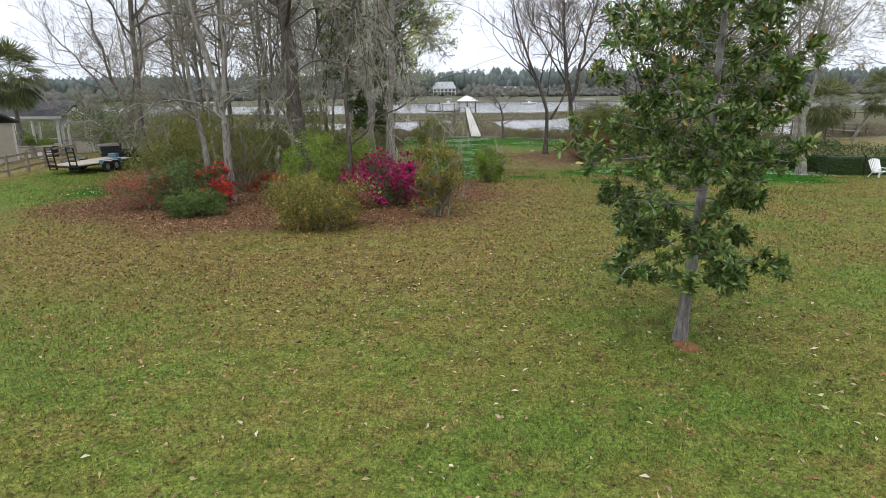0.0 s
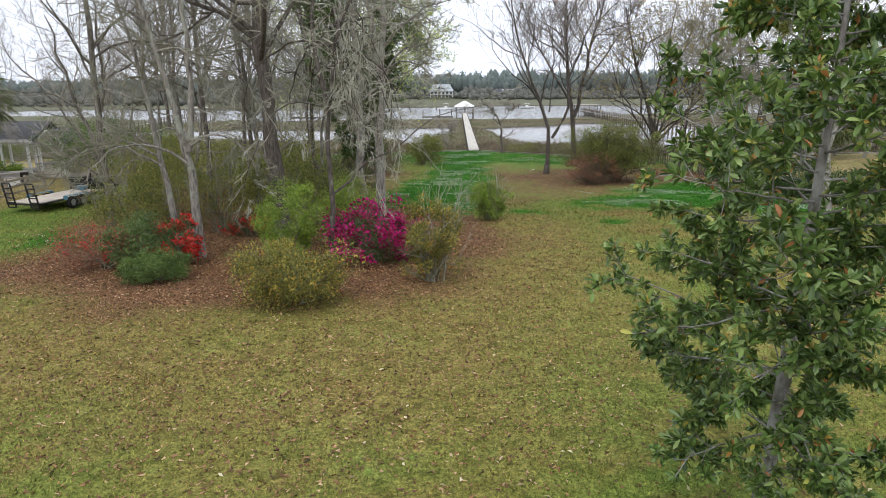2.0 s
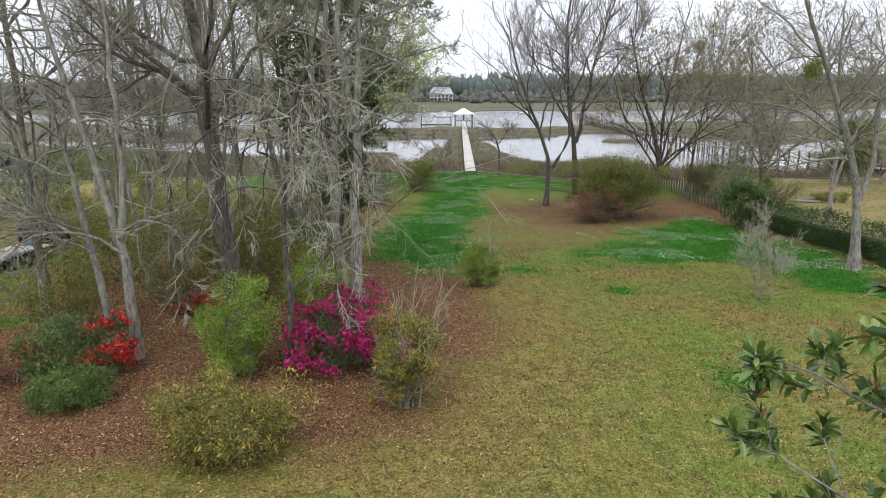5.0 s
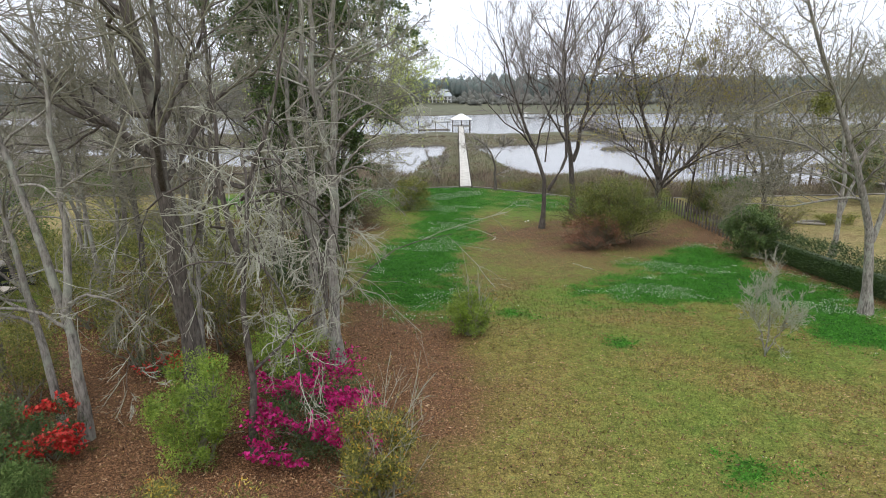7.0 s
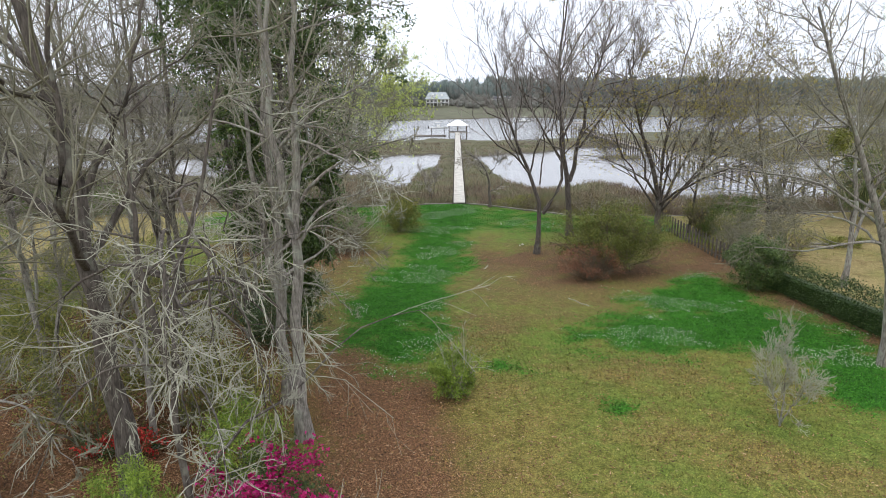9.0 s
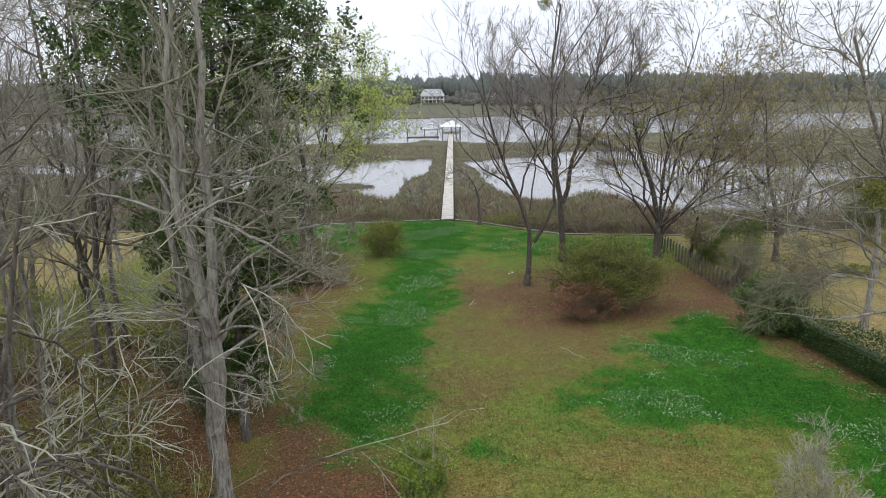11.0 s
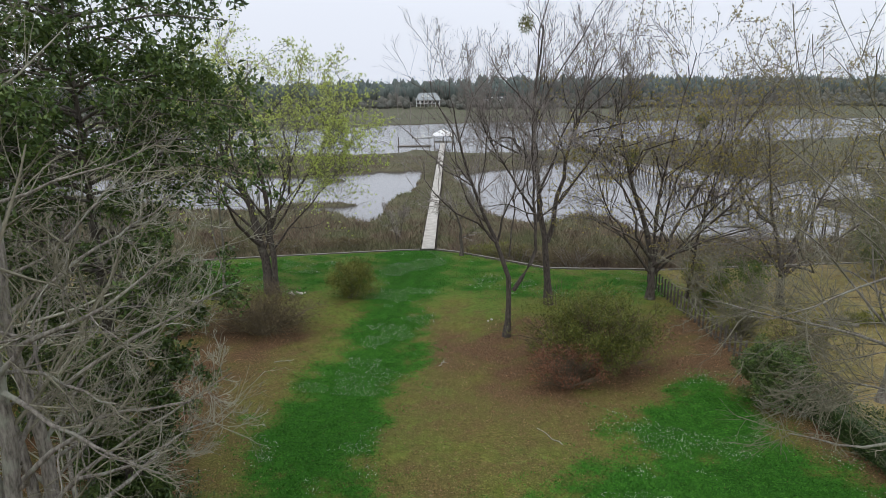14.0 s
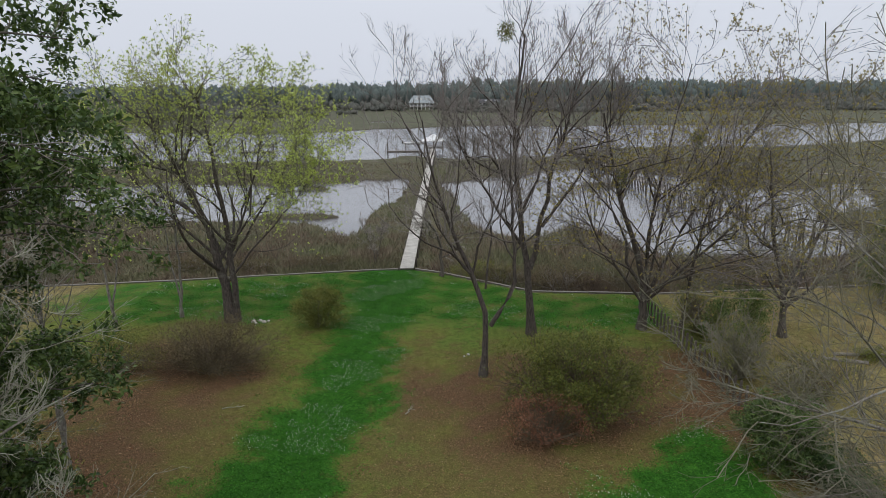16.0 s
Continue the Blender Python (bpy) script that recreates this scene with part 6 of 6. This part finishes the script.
def slat_chair(at, turn):
    ob = thing("garden_chair", tree_at(*at), "white slatted garden chair beside the hedge", "chair", turn=turn)
    for k in range(7):
        part("back_slat", bars([((-0.3 + 0.1 * k, 0.25, 0.3), (-0.36 + 0.12 * k, 0.62, 1.05 + 0.08 * math.sin(math.pi * k / 6)), 0.085, 0.02)]), MAT_WHITE, ob)
    for k in range(5):
        part("seat_slat", bars([((-0.32, -0.28 + 0.12 * k, 0.42 - 0.03 * k), (0.32, -0.28 + 0.12 * k, 0.42 - 0.03 * k), 0.1, 0.02)]), MAT_WHITE, ob)
    for sx in (-0.36, 0.36):
        part("arm", boxes([(sx, -0.02, 0.58, 0.13, 0.75, 0.025)]), MAT_WHITE, ob)
        part("leg", bars([((sx, -0.32, 0), (sx, -0.32, 0.57), 0.09, 0.025)]), MAT_WHITE, ob)
        part("leg", bars([((sx, 0.5, 0), (sx, 0.1, 0.42), 0.09, 0.025)]), MAT_WHITE, ob)


slat_chair((27.0, 39.2), 10)
slat_chair((28.4, 39.0), -15)

# log edging on the neighbouring lawn
edging = thing("log_edging", tree_at(34.5, 68.8), "weathered log border round a brushy bed", "border")
part("log", bars([((0, 0, 0.12), (2.6, -1.0, 0.14), 0.28, 0.24)], 8), MAT_WOOD_GREY, edging)
part("log", bars([((1.2, 0.6, 0.12), (4.6, 0.3, 0.14), 0.26, 0.22)], 8), MAT_WOOD_GREY, edging)
shrub("brown_bush", "low brown brush inside a log border", (38.5, 68.4), 2.4, 1.2, 0.9, 70, MAT_LEAF_OLIVE, 2500, 0.08, 24)


# ---- cream building and porch beside the fence ----
def gable_roof(x0, x1, y0, y1, z, rise, over, mat, parent, along="y"):
    """A two-sided roof slab with its ridge along x or y."""
    g = bmesh.new()
    x0, x1, y0, y1 = x0 - over, x1 + over, y0 - over, y1 + over
    if along == "y":
        sec = [(x0, z), ((x0 + x1) / 2, z + rise), (x1, z)]
        ends = [[(x, y, h) for x, h in sec] + [(x, y, h + 0.14) for x, h in sec[::-1]] for y in (y0, y1)]
    else:
        sec = [(y0, z), ((y0 + y1) / 2, z + rise), (y1, z)]
        ends = [[(x, y, h) for y, h in sec] + [(x, y, h + 0.14) for y, h in sec[::-1]] for x in (x0, x1)]
    a, b = [[g.verts.new(p) for p in e] for e in ends]
    for k in range(6):
        j = (k + 1) % 6
        g.faces.new((a[k], a[j], b[j], b[k]))
    g.faces.new((a[0], a[1], a[4], a[5]))
    g.faces.new((a[1], a[2], a[3], a[4]))
    g.faces.new((b[0], b[1], b[4], b[5]))
    g.faces.new((b[1], b[2], b[3], b[4]))
    bmesh.ops.recalc_face_normals(g, faces=g.faces[:])
    return part("roof", g, mat, parent, "dark shingle roof")


def building():
    x0, y0 = -30.3, 45.8
    ob = thing("neighbour_house", (x0, y0, gz(x0, y0)), "cream-sided single-storey house with a dark shingle roof", "house")
    part("wall", boxes([(-5, -5, 1.35, 10, 10, 2.8)]), MAT_SIDING, ob)
    for k in range(12):
        part("siding_board", boxes([(0.0, -5, 0.2 + k * 0.22, 0.05, 10.02, 0.19)]), MAT_SIDING, ob)
        part("siding_board", boxes([(-5, 0.0, 0.2 + k * 0.22, 10.02, 0.05, 0.19)]), MAT_SIDING, ob)
    gable_roof(-10, 0, -10, 0, 2.75, 1.7, 0.35, MAT_ROOF_DARK, ob, "x")
    part("corner_trim", boxes([(0.03, 0.03, 1.35, 0.12, 0.12, 2.8)]), MAT_WHITE, ob)
    px, py = -37.3, 52.5
    pch = thing("porch", (px, py, gz(px, py) + 0.25), "open timber porch with white posts, dark roof and gabled portico", "porch")
    for x in (0.2, 2.2, 4.2, 6.2):
        for y in (0, 4):
            part("post", boxes([(x, y, 1.2, 0.15, 0.15, 2.5)]), MAT_WHITE, pch)
    part("beam", boxes([(3.2, 0, 2.5, 6.6, 0.12, 0.22)]), MAT_WHITE, pch)
    part("beam", boxes([(3.2, 4, 2.5, 6.6, 0.12, 0.22)]), MAT_WHITE, pch)
    part("fascia", boxes([(3.3, -0.47, 2.66, 7.2, 0.05, 0.2)]), MAT_WHITE, pch)
    gable_roof(0, 6.6, 0, 4, 2.62, 1.25, 0.45, MAT_ROOF_DARK, pch, "x")
    part("floor", boxes([(3.2, 2, 0.05, 6.8, 4.2, 0.2)]), MAT_WOOD_GREY, pch)
    for x in (6.7, 8.5):
        part("post", boxes([(x, 0.6, 1.2, 0.15, 0.15, 2.5)]), MAT_WHITE, pch)
    gable_roof(6.7, 8.5, 0.6, 3.4, 2.35, 0.95, 0.25, MAT_ROOF_DARK, pch, "y")
    part("gable_trim", bars([((6.4, 0.33, 2.35), (7.6, 0.33, 3.35), 0.06, 0.16), ((8.8, 0.33, 2.35), (7.6, 0.33, 3.35), 0.06, 0.16), ((6.5, 0.33, 2.35), (8.7, 0.33, 2.35), 0.06, 0.14)]), MAT_WHITE, pch, "white gable trim")
    tri = bmesh.new()
    ends = [[tri.verts.new(q) for q in ((6.55, y, 2.36), (8.65, y, 2.36), (7.6, y, 3.24))] for y in (0.40, 0.46)]
    tri.faces.new(ends[0])
    tri.faces.new(ends[1][::-1])
    for k in range(3):
        tri.faces.new((ends[0][k], ends[1][k], ends[1][(k + 1) % 3], ends[0][(k + 1) % 3]))
    bmesh.ops.recalc_face_normals(tri, faces=tri.faces[:])
    part("gable_panel", tri, MAT_SIDING, pch, "cream boarded gable")
    part("railing", bars([((0.2, -0.05, hz), (6.2, -0.05, hz), 0.08, 0.05) for hz in (0.55, 0.95)]), MAT_WHITE, pch)
    rng = random.Random(8)
    for k in range(20):
        bx = thing("crate", (-33.6 + rng.uniform(-0.5, 3.6), 49.6 + rng.uniform(-1.2, 1.6), 0), "pale crate among clutter in front of the porch", "crate", "porch clutter", rng.uniform(0, 90))
        bx.location.z = gz(bx.location.x, bx.location.y)
        s = rng.uniform(0.55, 1.2)
        part("box", boxes([(0, 0, s * 0.35, s, s * 0.8, s * 0.7)], 0.03), rng.choice([MAT_WHITE, MAT_WOOD_GREY, MAT_BLACK, MAT_PLANK, MAT_SIDING]), bx)
        part("lid", boxes([(0, 0, s * 0.72, s * 1.04, s * 0.84, 0.05)], 0.01), MAT_WOOD_GREY, bx)
    tub = thing("stock_tank", (-30.1, 54.0, gz(-30.1, 54.0)), "pale weathered wooden tub beside the porch", "tub")
    part("tub", boxes([(0, 0, 0.55, 2.0, 1.6, 1.1)], 0.08), MAT_SIDING, tub)
    part("rim", boxes([(0, 0, 1.12, 2.1, 1.7, 0.08)], 0.02), MAT_WOOD_GREY, tub)


building()


# ---- the far shore ----
def far_house(at, w, d, wall_h, lift, roof_h, label, roof_mat, windows=6):
    ob = thing("shore_house", at, label, "house")
    part("wall", boxes([(0, 0, lift + wall_h / 2, w, d, wall_h)]), MAT_WHITE, ob)
    for k in range(7):
        part("pier", boxes([(-w / 2 + 0.4 + k * (w - 0.8) / 6, -d / 2 + 0.3, lift / 2, 0.5, 0.5, lift)]), MAT_WHITE, ob)
        part("porch_post", boxes([(-w / 2 + 0.4 + k * (w - 0.8) / 6, -d / 2 - 2.0, (lift + wall_h) / 2, 0.3, 0.3, lift + wall_h)]), MAT_WHITE, ob)
    part("porch_floor", boxes([(0, -d / 2 - 1.1, lift, w, 2.2, 0.3)]), MAT_WOOD_GREY, ob)
    for k in range(windows):
        wx = -w / 2 + (k + 0.5) * w / windows
        win = part("window", boxes([(wx, -d / 2 - 0.05, lift + wall_h * 0.52, w / windows * 0.5, 0.08, wall_h * 0.55)]), MAT_GLASS_DARK, ob)
        part("frame", boxes([(wx, -d / 2 - 0.07, lift + wall_h * 0.52, 0.12, 0.1, wall_h * 0.55)]), MAT_WHITE, win)
    r = bmesh.new()
    z0 = lift + wall_h
    e, f = w / 2 + 0.8, d / 2 + 2.4
    lo = [r.verts.new(p) for p in ((-e, -f, z0), (e, -f, z0), (e, f, z0), (-e, f, z0))]
    hi = [r.verts.new(p) for p in ((-e * 0.68, 0, z0 + roof_h), (e * 0.68, 0, z0 + roof_h))]
    r.faces.new(lo[::-1])
    r.faces.new((lo[0], lo[1], hi[1], hi[0]))
    r.faces.new((lo[2], lo[3], hi[0], hi[1]))
    r.faces.new((lo[1], lo[2], hi[1]))
    r.faces.new((lo[3], lo[0], hi[0]))
    part("roof", r, roof_mat, ob, "pale grey metal roof")
    for x in (-w * 0.2, 0, w * 0.2):
        part("dormer", boxes([(x, -f * 0.45, z0 + roof_h * 0.55, 1.8, 2.4, 1.5)]), MAT_WHITE, ob)
    return ob


far_house((1.6, 590, -1.6), 20.5, 10, 3.2, 2.6, 6.0, "raised white house with a pale metal roof across the marsh", MAT_ROOF_PALE)
far_house((66, 640, -0.5), 24, 9, 3.0, 0.6, 3.0, "low white house at the edge of the far woods", MAT_ROOF_DARK)


def crowns(rng, at, rx, h, clumps, size):
    """Ragged crowns: a low core each, and many small clumps round it."""
    n = len(at)
    core = bmesh.new()
    bmesh.ops.create_icosphere(core, subdivisions=1, radius=1.0)
    cv = np.array([v.co[:] for v in core.verts])
    cf = np.array([[v.index for v in f.verts] for f in core.faces])
    core.free()
    wob_r = 0.72 + 0.3 * rng.random((n, len(cv), 1))
    v1 = (at[:, None] + cv[None] * wob_r * np.stack([rx, rx, h * 0.5], -1)[:, None]).reshape(-1, 3)
    f1 = (cf[None] + (np.arange(n) * len(cv))[:, None, None]).reshape(-1, 3)
    k = np.repeat(np.arange(n), clumps)
    d = unit(rng.normal(size=(len(k), 3)))
    p = at[k] + d * (0.75 + 0.3 * rng.random((len(k), 1))) * np.stack([rx[k], rx[k], h[k] * 0.5], -1)
    v2, f2 = leaves(rng, p, size, 0.9, out=d + np.array([0, -0.3, 0.5]), spread=0.5, fold=False)
    return np.concatenate([v1, v2]), np.concatenate([f1, f2 + len(v1)])


def far_woods():
    rng = np.random.default_rng(91)
    n = 2300
    x = rng.uniform(-700, 750, n)
    y = 655 + np.abs(x) * 0.02 + rng.random(n) ** 1.5 * 130
    base = terrain(x, y)
    h = (15 + 9 * rng.random(n)) * (1.0 + 0.12 * wob(x, y, 0.02)) * np.interp(x, [-500, -150, 0, 300], [0.88, 0.88, 1.05, 1.1])
    v, f = crowns(rng, np.stack([x, y, base + h * 0.55], -1), 3.2 + 2.6 * rng.random(n), h * 0.95, 18, 2.1)
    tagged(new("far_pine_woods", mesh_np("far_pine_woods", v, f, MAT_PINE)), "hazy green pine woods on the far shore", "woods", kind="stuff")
    n = 3000
    x = rng.uniform(-560, 640, n)
    y = np.interp(x, [-560, -130, -70, -30, 640], [395, 410, 500, 538, 545])
    y = y + rng.random(n) * (655 - y)
    keep = (np.abs(x - 1.6) > 17) | (y > 618)
    keep &= (y > 588) | (wob(x, y * 2, 0.03) > np.interp(x, [-130, -40], [-0.3, 0.05]))
    x, y = x[keep], y[keep]
    h = 2.5 + 11 * rng.random(len(x)) ** 1.5 * np.maximum(np.interp(y, [538, 580, 640], [0.35, 0.6, 1.25]), np.interp(x, [-160, -60], [0.9, 0.3]))
    v, f = crowns(rng, np.stack([x, y, terrain(x, y) + h * 0.45], -1), 2.4 + 2 * rng.random(len(x)), h, 15, 1.5)
    tagged(new("far_hardwoods", mesh_np("far_hardwoods", v, f, MAT_HARDWOOD)), "hazy grey-brown leafless woods along the far marsh", "woods", kind="stuff")


far_woods()


# ---- reeds, grass, clover and fallen leaves ----
def stuff(name, v, f, mat, label, category):
    return tagged(new(name, mesh_np(name, v, f, mat)), label, category, kind="stuff")


def reeds():
    rng = np.random.default_rng(95)
    n = 430000
    x = rng.uniform(-75, 85, n)
    y = 84 + 116 * rng.random(n) ** 1.5
    keep = (y > shore_line(x) + 0.3) & (is_water(x, y) < 0.3) & (rng.random(n) < np.interp(y, [84, 120, 200], [0.8, 0.45, 0.3])) & (np.abs(x - 4.9 - (y - 92.6) * 0.028) > 0.9)
    x, y = x[keep], y[keep]
    n = len(x)
    h = (0.45 + 0.45 * rng.random(n)) * (1 + 0.45 * wob(x, y, 0.55)) * np.interp(y, [86, 106, 125], [1.5, 1.3, 0.7]) * np.where(np.abs(x - 5.2) < 2.2, 0.55, 1.0)
    p = np.stack([x, y, terrain(x, y) - 0.05], -1)
    lean = rng.normal(size=(n, 3)) * np.array([0.5, 0.5, 0]) + np.array([0, 0, 1.0])
    a = rng.random(n) * 6.28
    w = np.stack([np.cos(a), np.sin(a), 0 * a], -1) * (0.025 + 0.035 * rng.random((n, 1)))
    v = np.stack([p - w, p + w, p + lean * h[:, None]], 1).reshape(-1, 3)
    stuff("marsh_reeds", v, np.arange(n * 3).reshape(n, 3), MAT_REED, "brown and olive marsh reeds along the creek", "reeds")


def lawn_blades():
    rng = np.random.default_rng(96)
    n = 300000
    y = 5.5 + 47 * rng.random(n) ** 1.7
    x = rng.uniform(-1, 1, n) * (5 + 0.62 * y) + 1.0
    litter, clover, lush, dry, sere = zones(x, y)
    keep = rng.random(n) > 0.75 * litter
    keep &= rng.random(n) < smooth(5.5, 8.0, y) * smooth(52, 44, y) * smooth(1.0, 0.8, np.abs(x - 1.0) / (5 + 0.62 * y))
    x, y, litter, clover, lush, dry, sere = (q[keep] for q in (x, y, litter, clover, lush, dry, sere))
    n = len(x)
    h = (0.028 + 0.04 * rng.random(n)) * (1 + 0.5 * lush) * np.interp(y, [5, 50], [1, 1.5])
    p = np.stack([x, y, terrain(x, y) - 0.005], -1)
    lean = rng.normal(size=(n, 3)) * np.array([0.55, 0.55, 0]) + np.array([0, 0, 1.0])
    a = rng.random(n) * 6.28
    w = np.stack([np.cos(a), np.sin(a), 0 * a], -1) * (0.004 + 0.00035 * y)[:, None]
    v = np.stack([p - w, p + w, p + lean * h[:, None]], 1).reshape(-1, 3)
    me = mesh_np("lawn_grass", v, np.arange(n * 3).reshape(n, 3), MAT_BLADE)
    for key, q in (("litter", litter * 0.6), ("clover", clover), ("lush", lush), ("dry", dry), ("sere", sere)):
        float_attr(me, key, np.repeat(q, 3))
    tagged(new("lawn_grass", me), "short patchy lawn grass", "grass", kind="stuff")


def fallen_leaves():
    rng = np.random.default_rng(97)
    n = 420000
    y = 5 + 66 * rng.random(n) ** 1.2
    x = rng.uniform(-1, 1, n) * (6 + 0.5 * y) + 2.0
    litter, clover, lush, dry, sere = zones(x, y)
    keep = rng.random(n) < (0.045 + 0.93 * np.maximum(litter, 0.42 * sere)) * (1 - 0.9 * clover) * (x < 27)
    x, y = x[keep], y[keep]
    n = len(x)
    p = np.stack([x, y, terrain(x, y) + 0.012 + 0.02 * rng.random(n)], -1)
    out = rng.normal(size=(n, 3)) * np.array([1, 1, 0.25])
    v, f = leaves(rng, p, 0.088, 0.8, out=unit(out), spread=0.0, fold=False)
    stuff("fallen_leaves", v, f, MAT_FALLEN, "brown fallen leaves scattered over lawn and bed", "leaves")


def clover():
    rng = np.random.default_rng(98)
    n = 620000
    x = rng.uniform(-19, 26, n)
    y = 25 + 68 * rng.random(n) ** 1.25
    c = zones(x, y)[1]
    keep = (rng.random(n) < c) & (y < shore_line(x) - 0.4)
    x, y = x[keep], y[keep]
    n = len(x)
    z = terrain(x, y)
    v, f = leaves(rng, np.stack([x, y, z + 0.02 + 0.05 * rng.random(n)], -1), 0.085, 0.95, out=rng.normal(size=(n, 3)) * np.array([1, 1, 0.4]) + np.array([0, 0, 0.5]), spread=0.2, fold=False)
    stuff("clover", v, f, MAT_CLOVER, "thick green clover patches in the lawn", "clover")
    head = wob(x, y, 0.9) + 0.5 * wob(x, y, 2.2) > 0.25
    pick = head & (rng.random(n) < 0.28)
    q = np.stack([x, y, z + 0.12], -1)[pick]
    v, f = leaves(rng, q, 0.048, 1.0, out=np.array([0, -0.2, 1.0]) + 0 * q, spread=0.5)
    stuff("clover_flowers", v, f, MAT_BLOOM_WHITE, "small white clover flower heads", "flowers")


def pale_leaves():
    rng = np.random.default_rng(99)
    n = 380
    x = 4.0 + rng.normal(size=n) * 4.2
    y = 9.8 + rng.normal(size=n) * 3.6
    p = np.stack([x, y, terrain(x, y) + 0.035], -1)
    v, f = leaves(rng, p, 0.11, 0.42, out=unit(rng.normal(size=(n, 3)) * np.array([1, 1, 0.2])), spread=0.0)
    stuff("magnolia_litter", v, f, MAT_PALE_LEAF, "pale dry magnolia leaves scattered on the grass", "leaves")


reeds()
pale_leaves()
lawn_blades()
fallen_leaves()
clover()


# ---- small things on the ground ----
def stone(at, r, seed):
    rng = random.Random(seed)
    bm = bmesh.new()
    bmesh.ops.create_icosphere(bm, subdivisions=2, radius=r)
    for v in bm.verts:
        v.co *= 1 + rng.uniform(-0.14, 0.14)
        v.co.z *= 0.65
    ob = thing("stone", (at[0], at[1], gz(*at) + r * 0.35), "small whitish stone at the foot of the spring tree", "stone", "white stones")
    part("stone", bm, MAT_DECK, ob)


for k, (sx, sy, sr) in enumerate(((-7.1, 77.6, 0.22), (-6.6, 77.8, 0.17), (-6.2, 77.4, 0.2), (-6.8, 77.2, 0.13), (-5.9, 77.7, 0.12), (10.0, 70.4, 0.11), (9.7, 70.1, 0.08))):
    stone((sx, sy), sr, k)
for k, (sx, sy, sl, sa) in enumerate(((11.3, 52.6, 1.9, 120), (-4.4, 63.0, 1.3, 15), (6.0, 62.2, 1.0, 70))):
    stick_rng = np.random.default_rng(400 + k)
    stick = thing("fallen_branch", (sx, sy, gz(sx, sy) + 0.03), "pale fallen stick lying on the lawn", "branch", "fallen branches", sa)
    line = np.stack([np.linspace(-sl / 2, sl / 2, 7), stick_rng.normal(size=7) * 0.05, 0.02 + 0.01 * stick_rng.random(7)], -1)[None]
    fork, fork_r = sprout(stick_rng, line, np.linspace(0.03, 0.014, 7)[None], 3, 0.3, 0.9, 35, 0.4, 4, 0.1, 0.0)
    child("wood", tube_mesh("wood", [(line, np.linspace(0.03, 0.014, 7)[None], 6), (fork, np.maximum(fork_r, 0.01), 4)], MAT_TWIG_PALE), stick)


def potted_plant(at, h, seed):
    rng = np.random.default_rng(seed)
    ob = thing("potted_plant", (at[0], at[1], gz(*at)), "leafy green plant in a clay pot by the porch", "plant", "porch plants")
    pot = bmesh.new()
    bmesh.ops.create_cone(pot, cap_ends=True, segments=14, radius1=0.17, radius2=0.25, depth=0.42, matrix=Matrix.Translation((0, 0, 0.21)))
    part("pot", pot, MAT_DIRT, ob, "clay pot")
    rim = bmesh.new()
    bmesh.ops.create_cone(rim, cap_ends=True, segments=14, radius1=0.275, radius2=0.275, depth=0.06, matrix=Matrix.Translation((0, 0, 0.44)))
    part("rim", rim, MAT_DIRT, ob)
    p = rng.normal(size=(420, 3)) * np.array([0.24, 0.24, 0.26 * h]) + np.array([0, 0, 0.5 + 0.5 * h])
    p[:, 2] = np.maximum(p[:, 2], 0.42)
    v, f = leaves(rng, p, 0.16, 0.45, out=p - np.array([0, 0, 0.4]), spread=0.3)
    child("foliage", mesh_np("foliage", v, f, MAT_LEAF_FRESH), ob)


for k, (sx, sy, sh) in enumerate(((-32.6, 51.2, 0.9), (-31.7, 51.6, 0.7), (-31.0, 50.6, 0.6), (-33.3, 50.6, 1.0))):
    potted_plant((sx, sy), sh, 500 + k)
